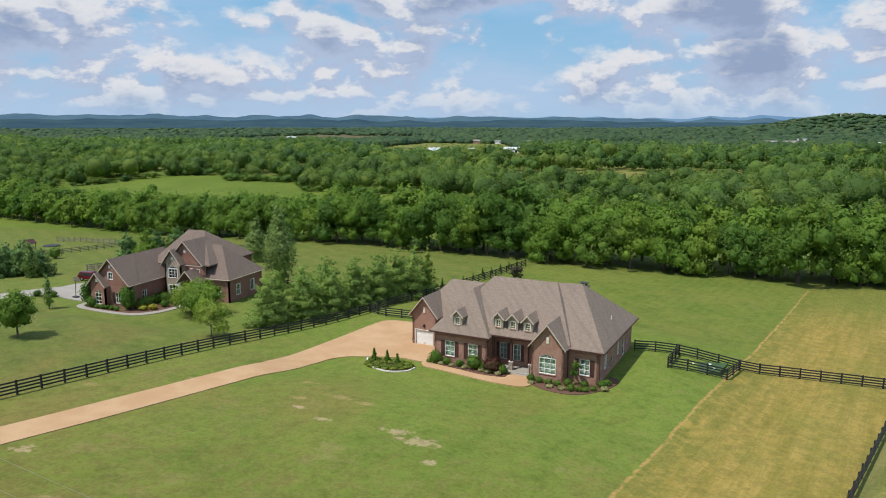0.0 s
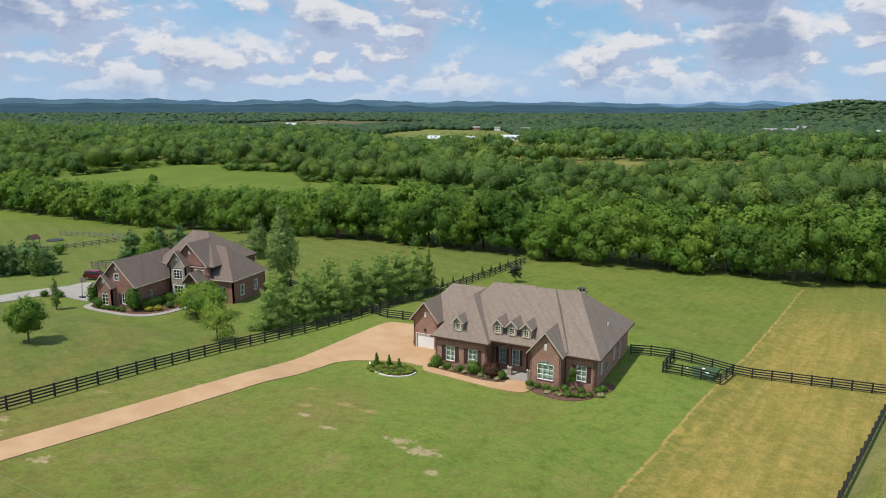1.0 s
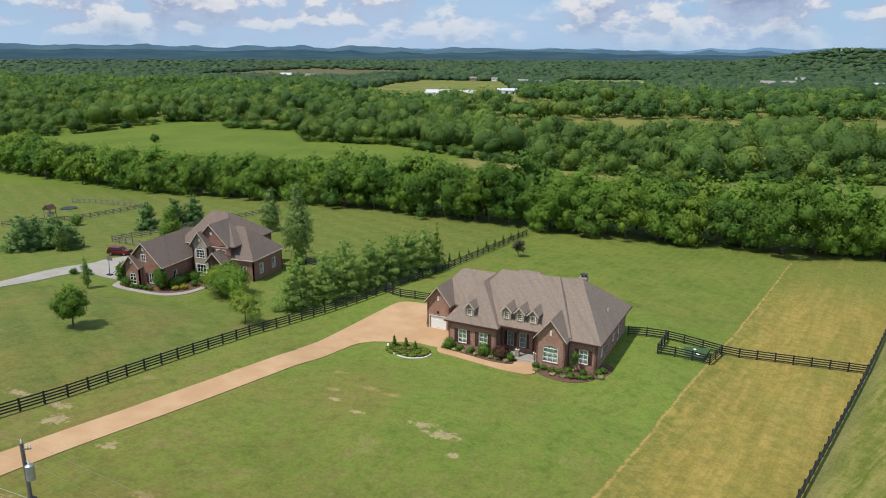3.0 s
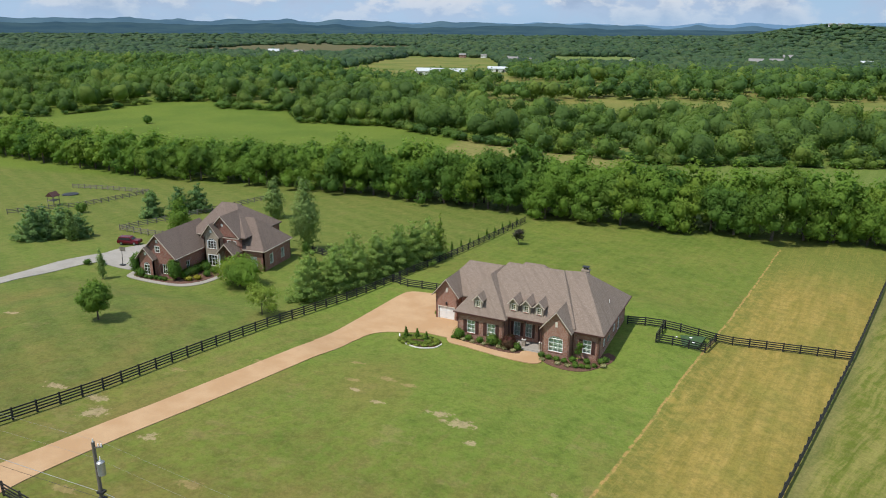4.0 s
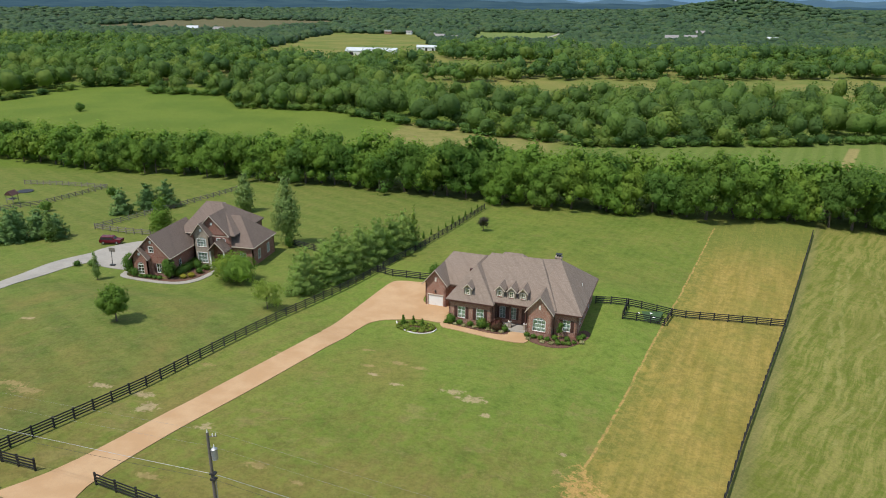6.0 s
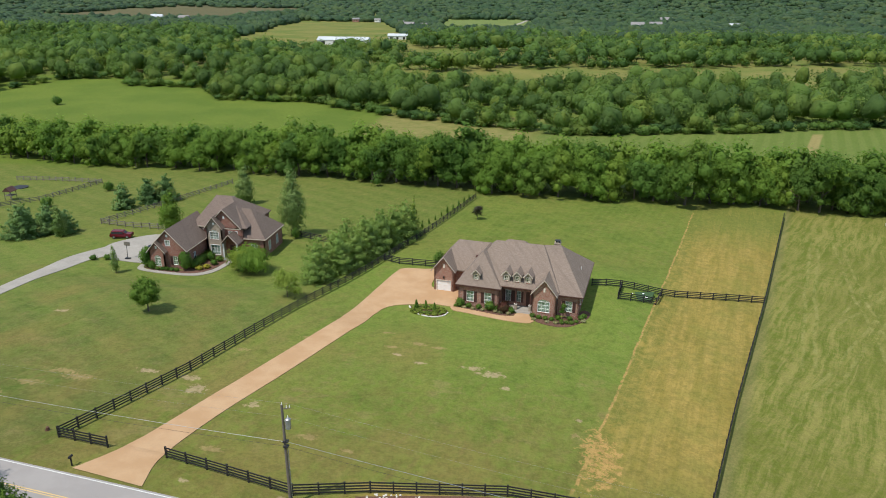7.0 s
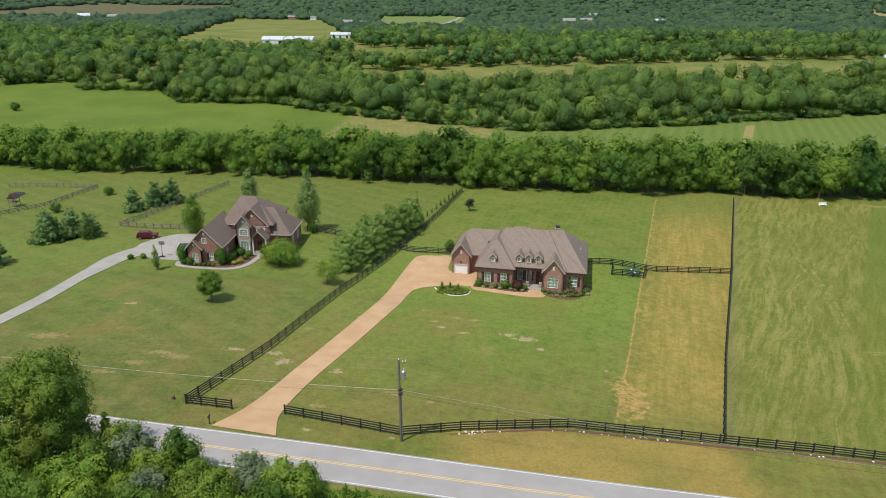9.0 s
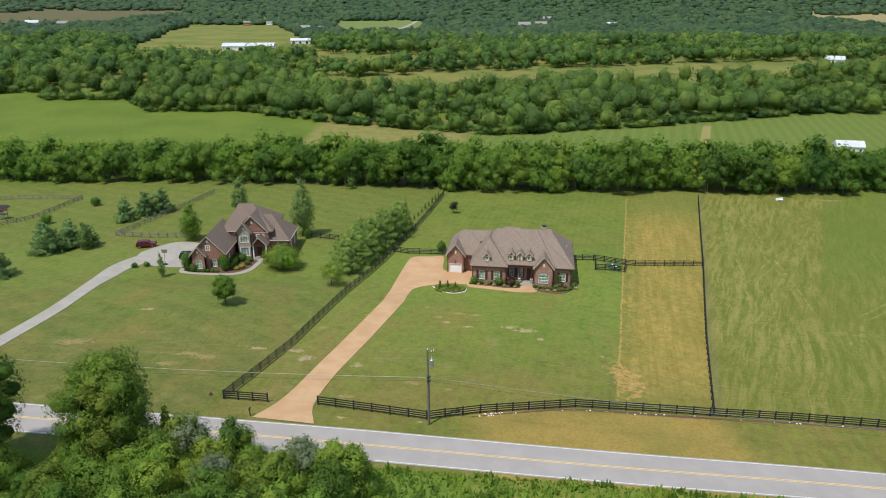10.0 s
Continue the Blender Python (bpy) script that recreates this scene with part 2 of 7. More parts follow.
    for spots_, tone_, much in ((STONY, (0.42, 0.315, 0.195), 0.66), (STRAWY, (0.330, 0.240, 0.110), 0.60)):
        for cx, cy, rx, ry in spots_:
            qx, qy = n.math("DIVIDE", n.sub(x, cx), rx * 1.1), n.math("DIVIDE", n.sub(y, cy), ry * 1.1)
            spot = n.step(n.add(n.math("SQRT", n.add(n.mul(qx, qx), n.mul(qy, qy))), ragged), 1.0, 0.45)
            colour = n.mix(n.mul(spot, much), colour, tone_)
    # roadside verge
    verge = n.mul(n.step(y, 18.6, 17.6), n.step(x, -41.0, -34.0))
    dry = n.add(n.mul(n.step(n.add(x, n.mul(wob, 3.0)), 1.0, -4.0), 0.66), 0.16)
    colour = n.mix(n.mul(n.mul(verge, dry), n.add(0.55, n.mul(n.step(n.add(mid, n.mul(tuft, 0.5)), 0.50, 0.90), 0.6))), colour, (0.300, 0.215, 0.060))
    # rank green growth on the far side of the road
    rank = n.step(n.add(y, n.mul(n.add(x, 20.0), 0.052)), 0.6, -0.6)
    colour = n.mix(n.mul(rank, n.add(0.45, n.mul(n.step(tuft, 0.35, 0.6), 0.4))), colour, (0.105, 0.190, 0.024))
    # meadows and fields beyond the belt of trees
    beyond = n.step(y, 170.0, 178.0)
    meadow = n.mix(n.step(broad, 0.35, 0.65), (0.094, 0.148, 0.021), (0.126, 0.176, 0.027))
    meadow = n.mix(n.mul(n.step(tuft, 0.42, 0.62), 0.25), meadow, (0.150, 0.176, 0.034))
    stripe = n.math("SINE", n.mul(n.add(n.mul(x, 0.96), n.mul(y, -0.28)), 1.25))
    mown = n.mix(n.mul(n.step(stripe, -0.4, 0.5), 0.5), (0.118, 0.164, 0.034), (0.158, 0.196, 0.050))
    far = n.mix(n.step(x, -34.0, -24.0), meadow, mown)
    tan = n.mul(n.mul(n.step(x, -107.0, -101.0), n.step(x, -24.0, -36.0)), n.mul(n.step(y, 232.0, 240.0), n.step(y, 305.0, 300.0)))
    far = n.mix(n.mul(tan, 0.8), far, n.mix(n.step(mid, 0.35, 0.65), (0.190, 0.185, 0.058), (0.270, 0.225, 0.085)))
    track = n.math("ABSOLUTE", n.sub(n.sub(x, 67.0), n.mul(n.sub(y, 226.0), 0.362)))
    far = n.mix(n.mul(n.mul(n.step(track, 2.6, 1.6), n.step(y, 290.0, 284.0)), 0.7), far, (0.33, 0.255, 0.110))
    hayland = n.mix(n.step(n.noise(p, 0.022, 4.0, 0.6), 0.36, 0.64), (0.126, 0.162, 0.036), (0.225, 0.200, 0.062))
    far = n.mix(n.mul(n.step(y, 375.0, 385.0), 0.85), far, hayland)
    green = n.mul(n.step(x, -240.0, -225.0), n.step(y, 820.0, 840.0))
    far = n.mix(n.mul(green, 0.8), far, (0.150, 0.205, 0.062))
    far = n.mix(n.mul(n.mul(n.step(x, 480.0, 520.0), n.step(y, 1600.0, 1500.0)), 0.9), far, (0.300, 0.240, 0.120))
    far = n.mix(n.step(y, 1650.0, 1800.0), far, (0.045, 0.085, 0.030))
    far = n.mix(n.mul(n.step(x, -560.0, -580.0), 0.8), far, (0.105, 0.090, 0.055))
    colour = n.mix(beyond, colour, far)
    colour = n.mix(n.mul(n.step(n.add(n.mul(fine, 0.6), n.mul(tuft, 0.4)), 0.42, 0.60), 0.50), colour, n.mix(0.5, colour, (0.02, 0.03, 0.006)))
    straw = n.noise(p, 1.25, 5.0, 0.75)
    colour = n.mix(n.mul(n.step(straw, 0.52, 0.68), 0.20), colour, n.mix(0.6, colour, (0.34, 0.31, 0.13)))
    n.surface(colour, 0.95, 0.0, n.bump(n.add(fine, tuft), 0.5, 0.12), 0.1)
    return m


def leaf_material(name, dark, light, accent, tree_scale=0.11, through_light=0.28, grain=2.2):
    """Leaf colour that changes from tree to tree and from spray to spray."""
    m, n = material(name)
    p = n.place()
    x, y, z = n.xyz(p)
    cell = n.node("ShaderNodeTexVoronoi", Scale=tree_scale)
    n.put(cell.inputs["Vector"], n.vec(n.add(x, n.mul(n.noise(p, 0.3, 2.0), 6.0)), y))
    own = n.xyz(cell.outputs["Color"])
    tone = n.add(n.mul(own[0], 0.7), n.mul(n.noise(p, tree_scale * 2.5, 2.0, 0.5), 0.3))
    colour = n.mix(n.step(tone, 0.15, 0.75), dark, light)
    colour = n.mix(n.mul(n.step(own[1], 0.60, 0.95), 0.75), colour, accent)
    cool = n.mix(0.55, dark, (0.030, 0.100, 0.040))
    colour = n.mix(n.mul(n.step(own[2], 0.78, 0.95), 0.55), colour, cool)
    colour = n.mix(n.mul(n.island(), 0.35), colour, n.mix(0.6, colour, dark))
    colour = n.mix(n.mul(n.chance(), 0.25), colour, accent)
    rough = n.bump(n.noise(p, grain, 3.0, 0.75), 0.75, 0.9 / grain)
    b = n.node("ShaderNodeBsdfPrincipled", Base_Color=colour, Roughness=0.62, Normal=rough)
    b.inputs["Specular IOR Level"].default_value = 0.2
    t = n.node("ShaderNodeBsdfTranslucent", Color=n.mix(0.5, colour, (0.15, 0.26, 0.02)), Normal=rough)
    mx = n.node("ShaderNodeMixShader", Fac=through_light)
    n.tree.links.new(b.outputs[0], mx.inputs[1]), n.tree.links.new(t.outputs[0], mx.inputs[2])
    n.tree.links.new(mx.outputs[0], n.node("ShaderNodeOutputMaterial").inputs[0])
    return m


def plain(name, a, b, scale=3.0, rough=0.8, bump=0.2, metal=0.0, detail=4.0, specular=0.4):
    """A surface with two close tones, mottled at two scales."""
    m, n = material(name)
    p = n.local()
    k = n.add(n.mul(n.noise(p, scale, detail), 0.6), n.mul(n.noise(p, scale * 7, 3.0), 0.4))
    n.surface(n.mix(n.step(k, 0.3, 0.7), a, b), rough, metal, n.bump(k, bump, 0.02) if bump else None, specular)
    return m


def brick_material(name, a, b, mortar):
    m, n = material(name)
    p = n.local()
    x, y, z = n.xyz(p)
    br = n.node("ShaderNodeTexBrick", Color1=a, Color2=b, Mortar=mortar, Scale=1.0, Mortar_Size=0.009, Brick_Width=0.21, Row_Height=0.075)
    n.put(br.inputs["Vector"], n.vec(n.add(x, y), z, 0.0))
    k = n.noise(p, 0.7, 4.0)
    colour = n.mix(n.mul(n.step(k, 0.35, 0.7), 0.35), br.outputs["Color"], n.mix(0.5, a, (0.10, 0.055, 0.045)))
    n.surface(colour, 0.88, 0.0, n.bump(br.outputs["Fac"], 0.3, -0.01), 0.3)
    return m


def shingle_material(name, a, b):
    m, n = material(name)
    p = n.local()
    x, y, z = n.xyz(p)
    sh = n.node("ShaderNodeTexBrick", Color1=a, Color2=b, Mortar=(a[0] * 0.7, a[1] * 0.7, a[2] * 0.7), Scale=1.0, Mortar_Size=0.012, Brick_Width=0.30, Row_Height=0.085)
    n.put(sh.inputs["Vector"], n.vec(n.add(x, y), z, 0.0))
    speck = n.noise(p, 9.0, 3.0, 0.7)
    streak = n.noise(n.vec(n.mul(n.add(x, y), 1.2), n.mul(z, 0.12)), 1.0, 3.0)
    colour = n.mix(n.mul(n.step(speck, 0.35, 0.7), 0.5), sh.outputs["Color"], b)
    colour = n.mix(n.mul(n.step(streak, 0.45, 0.7), 0.35), colour, n.mix(0.5, a, (0.06, 0.05, 0.045)))
    n.surface(colour, 0.93, 0.0, n.bump(n.add(sh.outputs["Fac"], n.mul(speck, 0.5)), 0.22, 0.015), 0.2)
    return m


def glass_material():
    m, n = material("window glass")
    g = n.node("ShaderNodeBsdfGlossy", Color=(0.9, 0.95, 0.95), Roughness=0.03)
    t = n.node("ShaderNodeBsdfTransparent", Color=(0.80, 0.88, 0.86))
    f = n.node("ShaderNodeFresnel", IOR=1.6)
    mx = n.node("ShaderNodeMixShader", Fac=n.add(f.outputs[0], 0.06))
    n.tree.links.new(t.outputs[0], mx.inputs[1]), n.tree.links.new(g.outputs[0], mx.inputs[2])
    n.tree.links.new(mx.outputs[0], n.node("ShaderNodeOutputMaterial").inputs[0])
    return m


def asphalt_material():
    m, n = material("road asphalt")
    p = n.place()
    grain = n.noise(p, 14.0, 3.0, 0.7)
    wear = n.noise(p, 0.35, 4.0)
    colour = n.mix(n.step(wear, 0.35, 0.65), (0.312, 0.288, 0.274), (0.348, 0.324, 0.308))
    colour = n.mix(n.mul(grain, 0.4), colour, (0.262, 0.244, 0.234))
    n.surface(colour, 0.9, 0.0, n.bump(grain, 0.3, 0.01), 0.3)
    return m


def drive_material():
    m, n = material("exposed aggregate drive")
    p = n.place()
    grain = n.noise(p, 9.0, 3.0, 0.7)
    wear = n.noise(p, 0.28, 4.0, 0.6)
    colour = n.mix(n.step(wear, 0.35, 0.68), (0.432, 0.266, 0.138), (0.492, 0.324, 0.182))
    colour = n.mix(n.mul(n.step(grain, 0.4, 0.7), 0.35), colour, (0.34, 0.225, 0.15))
    n.surface(colour, 0.9, 0.0, n.bump(grain, 0.3, 0.01), 0.3)
    return m


GRASS = ground_material()
LEAF = leaf_material("broad leaves", (0.082, 0.184, 0.032), (0.190, 0.332, 0.050), (0.275, 0.390, 0.056), 0.10, 0.50)
WOOD_LEAF = leaf_material("woodland leaves", (0.046, 0.116, 0.036), (0.138, 0.252, 0.052), (0.258, 0.344, 0.062), 0.080, 0.46, 1.3)
# Distant leaves carry some cloud shade and haze in their darker, bluer colour.
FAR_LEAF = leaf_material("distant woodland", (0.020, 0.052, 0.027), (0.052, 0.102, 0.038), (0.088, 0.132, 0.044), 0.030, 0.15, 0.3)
HEDGE_LEAF = leaf_material("roadside leaves", (0.104, 0.222, 0.038), (0.250, 0.420, 0.064), (0.390, 0.480, 0.068), 0.20, 0.50, 3.2)
ROAD_LEAF = leaf_material("roadside tree leaves", (0.096, 0.186, 0.032), (0.220, 0.340, 0.052), (0.330, 0.390, 0.060), 0.30, 0.48, 3.2)
SILVER_LEAF = leaf_material("silvery leaves", (0.200, 0.255, 0.140), (0.370, 0.420, 0.260), (0.430, 0.470, 0.320), 0.3, 0.45)
PINE_LEAF = leaf_material("pine needles", (0.225, 0.360, 0.082), (0.355, 0.495, 0.130), (0.395, 0.515, 0.130), 0.3, 0.52)
CEDAR_LEAF = leaf_material("cedar needles", (0.140, 0.262, 0.092), (0.228, 0.372, 0.140), (0.260, 0.390, 0.130), 0.3, 0.50)
POPLAR_LEAF = leaf_material("poplar leaves", (0.160, 0.280, 0.066), (0.290, 0.410, 0.125), (0.360, 0.450, 0.180), 0.5, 0.48)
WILLOW_LEAF = leaf_material("willow leaves", (0.274, 0.397, 0.056), (0.372, 0.484, 0.088), (0.384, 0.472, 0.100), 0.5, 0.50)
SHRUB_LEAF = leaf_material("shrub leaves", (0.070, 0.160, 0.026), (0.145, 0.275, 0.044), (0.200, 0.300, 0.054), 0.9, 0.42)
LIME_LEAF = leaf_material("lime ground-cover leaves", (0.150, 0.220, 0.030), (0.260, 0.320, 0.050), (0.30, 0.34, 0.06), 0.9, 0.35)
RED_LEAF = leaf_material("maple leaves", (0.075, 0.018, 0.018), (0.135, 0.036, 0.030), (0.11, 0.06, 0.03), 0.9)
GOLD_LEAF = leaf_material("golden shrub leaves", (0.34, 0.30, 0.03), (0.50, 0.44, 0.05), (0.40, 0.38, 0.06), 0.9)
PLUM_LEAF = leaf_material("plum leaves", (0.055, 0.042, 0.036), (0.090, 0.068, 0.060), (0.08, 0.08, 0.05), 0.9)
GRASS_LEAF = leaf_material("pale ornamental grass", (0.34, 0.31, 0.15), (0.50, 0.46, 0.25), (0.42, 0.41, 0.18), 0.9)
BARK = plain("bark", (0.085, 0.066, 0.050), (0.155, 0.125, 0.100), 2.0, 0.95, 0.5)
BLACK_RAIL = plain("black stained boards", (0.014, 0.014, 0.015), (0.030, 0.030, 0.031), 1.5, 0.65, 0.2)
GREY_RAIL = plain("weathered boards", (0.150, 0.130, 0.105), (0.240, 0.215, 0.180), 1.5, 0.9, 0.3)
ASPHALT, DRIVE = asphalt_material(), drive_material()
CONCRETE = plain("pale concrete", (0.275, 0.252, 0.222), (0.350, 0.325, 0.290), 0.35, 0.9, 0.2)
LINE_WHITE = plain("white road paint", (0.50, 0.50, 0.485), (0.68, 0.68, 0.66), 1.5, 0.7, 0.1)
LINE_YELLOW = plain("yellow road paint", (0.60, 0.41, 0.15), (0.70, 0.50, 0.20), 1.5, 0.7, 0.1)
BRICK = brick_material("red-brown brick", (0.290, 0.122, 0.084), (0.380, 0.186, 0.134), (0.42, 0.35, 0.29))
BRICK_DARK = brick_material("dark red brick", (0.240, 0.086, 0.062), (0.310, 0.130, 0.096), (0.33, 0.265, 0.225))
SHINGLE = shingle_material("grey-brown shingles", (0.212, 0.162, 0.130), (0.278, 0.222, 0.184))
SHINGLE_2 = shingle_material("brown shingles", (0.158, 0.116, 0.096), (0.216, 0.168, 0.142))
TRIM = plain("cream painted trim", (0.66, 0.60, 0.52), (0.74, 0.69, 0.61), 1.0, 0.6, 0.05)
FASCIA = plain("tan painted barge boards", (0.46, 0.38, 0.31), (0.56, 0.48, 0.40), 1.0, 0.6, 0.05)
WHITE = plain("white paint", (0.76, 0.76, 0.75), (0.84, 0.84, 0.83), 1.0, 0.55, 0.05)
SHUTTER = plain("dark red-brown shutters", (0.062, 0.026, 0.022), (0.090, 0.040, 0.034), 3.0, 0.6, 0.1)
STONE = plain("tan fieldstone", (0.24, 0.195, 0.150), (0.42, 0.36, 0.29), 3.0, 0.9, 0.5)
BLIND = plain("pale curtains", (0.56, 0.60, 0.55), (0.68, 0.70, 0.66), 2.0, 0.9, 0.1)
DARK = plain("dark interior", (0.020, 0.019, 0.018), (0.035, 0.033, 0.030), 1.0, 0.9, 0.0)
MULCH = plain("brown mulch", (0.088, 0.046, 0.032), (0.160, 0.082, 0.056), 4.0, 0.95, 0.6)
PALE_STONE = plain("pale edging stone", (0.52, 0.50, 0.45), (0.70, 0.68, 0.63), 3.0, 0.9, 0.4)
METAL = plain("galvanised steel", (0.34, 0.35, 0.36), (0.46, 0.47, 0.48), 2.0, 0.45, 0.1, 0.8)
WIRE = plain("dull aluminium wire", (0.20, 0.20, 0.19), (0.28, 0.28, 0.27), 2.0, 0.6, 0.0, 0.3)
BLACK = plain("black metal", (0.016, 0.016, 0.017), (0.028, 0.028, 0.030), 3.0, 0.5, 0.05)
POLE_WOOD = plain("weathered pole wood", (0.105, 0.090, 0.072), (0.175, 0.150, 0.125), 1.0, 0.9, 0.4)
GLASS = glass_material()


# ---- mesh helpers ----
class Shape:
    """Collects faces of one part."""

    def __init__(self):
        self.v, self.f = [], []

    def poly(self, pts):
        k = len(self.v)
        self.v += [tuple(q) for q in pts]
        self.f.append(tuple(range(k, k + len(pts))))
        return self

    def solid(self, low, high):
        """A closed body between two rings of equally many points, both anticlockwise from above."""
        k, n = len(self.v), len(low)
        self.v += [tuple(q) for q in low] + [tuple(q) for q in high]
        self.f += [tuple(range(k + n - 1, k - 1, -1)), tuple(range(k + n, k + 2 * n))]
        self.f += [(k + i, k + (i + 1) % n, k + n + (i + 1) % n, k + n + i) for i in range(n)]
        return self

    def box(self, x0, x1, y0, y1, z0, z1):
        ring = [(x0, y0), (x1, y0), (x1, y1), (x0, y1)]
        return self.solid([(x, y, z0) for x, y in ring], [(x, y, z1) for x, y in ring])

    def beam(self, a, b, w, h):
        """A straight bar of section w by h from a to b, its h side kept upright."""
        a, b = Vector(a), Vector(b)
        d = (b - a).normalized()
        side = d.cross(Vector((0, 0, 1)))
        side = (side.normalized() if side.length > 1e-4 else Vector((1, 0, 0))) * w / 2
        top = side.cross(d).normalized() * h / 2
        return self.solid([a - side - top, a + side - top, a + side + top, a - side + top][::-1], [b - side - top, b + side - top, b + side + top, b - side + top][::-1])

    def tube(self, a, b, r0, r1, n=8):
        a, b = Vector(a), Vector(b)
        d = (b - a).normalized()
        s = d.orthogonal().normalized()
        c = d.cross(s)
        ring = [s * math.cos(i * math.tau / n) + c * math.sin(i * math.tau / n) for i in range(n)]
        return self.solid([a + q * r0 for q in ring], [b + q * r1 for q in ring])

    def make(self, name, mat, parent=None, label="", smooth=False):
        me = bpy.data.meshes.new(name)
        me.from_pydata(self.v, [], self.f)
        me.materials.append(mat)
        if smooth:
            me.shade_smooth()
        me.update()
        ob = new(name, me)
        if parent is not None:
            ob.parent = parent
        if label:
            ob["label"] = label
        return ob


def thing(name, label, category, at=(0, 0, 0), turn=0.0, group="", kind=""):
    ob = new(name)
    ob.empty_display_size = 0.3
    ob.matrix_world = pose(*at, 0, 0, turn)
    return tagged(ob, label, category, group, kind)


def mesh_arrays(name, verts, quads, mat, normals=None):
    me = bpy.data.meshes.new(name)
    me.vertices.add(len(verts))
    me.vertices.foreach_set("co", np.asarray(verts, np.float32).ravel())
    k = quads.shape[1]
    me.loops.add(quads.size)
    me.loops.foreach_set("vertex_index", quads.astype(np.int32).ravel())
    me.polygons.add(len(quads))
    me.polygons.foreach_set("loop_start", np.arange(0, quads.size, k, dtype=np.int32))
    me.materials.append(mat)
    me.update(calc_edges=True)
    if normals is not None:
        me.attributes.new("custom_normal", "FLOAT_VECTOR", "POINT").data.foreach_set("vector", np.asarray(normals, np.float32).ravel())
        me.update()
    return me


# ---- the lie of the land ----
def ease(a, b, v):
    t = np.clip((v - a) / (b - a), 0, 1)
    return t * t * (3 - 2 * t)


def land(x, y):
    """Height of the ground: a slope that falls from the road to the house, level pads, low far country, one wooded hill."""
    x, y = np.asarray(x, float), np.asarray(y, float)
    X, Y = np.clip(x, -150, 90) / 50, np.clip(y, -60, 175) / 50
    h = 4.197 - 3.713 * X - 4.11 * Y - 0.731 * X * X + 0.604 * X * Y + 0.643 * Y * Y - 0.014 * Y ** 3
    h = h + 1.4 * np.exp(-((x + 84) ** 2 + (y - 56) ** 2) / 392) + 0.6 * np.exp(-((x + 27) ** 2 + (y - 47) ** 2) / 162)
    for cx, cy, rx, ry, z in ((-28, 80, 18, 12, 0.95), (-90, 88, 14, 12, 1.0)):
        d = np.hypot(np.maximum(0, np.abs(x - cx) - rx), np.maximum(0, np.abs(y - cy) - ry))
        k = 1 - ease(0, 14, d)
        h = h * (1 - k) + z * k
    k = ease(120, 230, np.hypot(x + 30, y - 70))
    far = -6 + 6 * ease(300, 460, y) - 5 * ease(700, 1200, y)
    far = far + 15 * ease(1200, 2600, y) * ease(-400, 600, x) + 40 * np.exp(-((x - 420) / 210) ** 2 - ((y - 2650) / 450) ** 2)
    return h * (1 - k) + far * k


def land_at(x, y):
    return float(land(x, y))


def axis(lo, hi, step, reach):
    core = list(np.arange(lo, hi + 0.1, step))
    out, s = [], step
    edge = hi
    while edge < reach:
        s *= 1.12
        edge += s
        out.append(edge)
    pre, s, edge = [], step, lo
    while edge > -reach:
        s *= 1.12
        edge -= s
        pre.append(edge)
    return np.array(pre[::-1] + core + out)


gx, gy = axis(-170, 110, 2.0, 5600), axis(-40, 180, 2.0, 5600)
mx_, my_ = np.meshgrid(gx, gy)
verts = np.stack([mx_, my_, land(mx_, my_)], -1).reshape(-1, 3)
idx = np.arange(len(gx) * len(gy)).reshape(len(gy), len(gx))
quads = np.stack([idx[:-1, :-1], idx[:-1, 1:], idx[1:, 1:], idx[1:, :-1]], -1).reshape(-1, 4)
me = mesh_arrays("ground", verts, quads, GRASS)
me.shade_smooth()
tagged(new("ground", me), "mown lawns, dry hay strips and fields falling gently away", "ground", kind="structure")


def ribbon(name, line, widths, lift, mat, label, category, thick=0.12, step=1.5, offset=0.0, kind="structure"):
    """A paved strip along a line of plan points, laid on the land."""
    pts = smooth_line(line, step)
    n = len(pts)
    w_ = np.interp(np.linspace(0, 1, n), np.linspace(0, 1, len(widths)), widths)
    t = np.gradient(pts, axis=0)
    t /= np.linalg.norm(t, axis=1)[:, None]
    nrm = np.stack([-t[:, 1], t[:, 0]], -1)
    s = Shape()
    cols = 5
    for i in range(n):
        for j in range(cols):
            q = pts[i] + nrm[i] * (offset + w_[i] * (0.5 - j / (cols - 1)))
            s.v.append((q[0], q[1], land_at(*q) + lift))
        for j in (0, cols - 1):
            q = s.v[i * (cols + 2) + j]
            s.v.append((q[0], q[1], q[2] - thick))
    r = cols + 2
    for i in range(n - 1):
        a, b = i * r, (i + 1) * r
        for j in range(cols - 1):
            s.f.append((a + j, a + j + 1, b + j + 1, b + j))
        s.f.append((a + cols, a, b, b + cols))
        s.f.append((a + cols - 1, a + cols + 1, b + cols + 1, b + cols - 1))
    return tagged(s.make(name, mat, smooth=False), label, category, kind=kind)


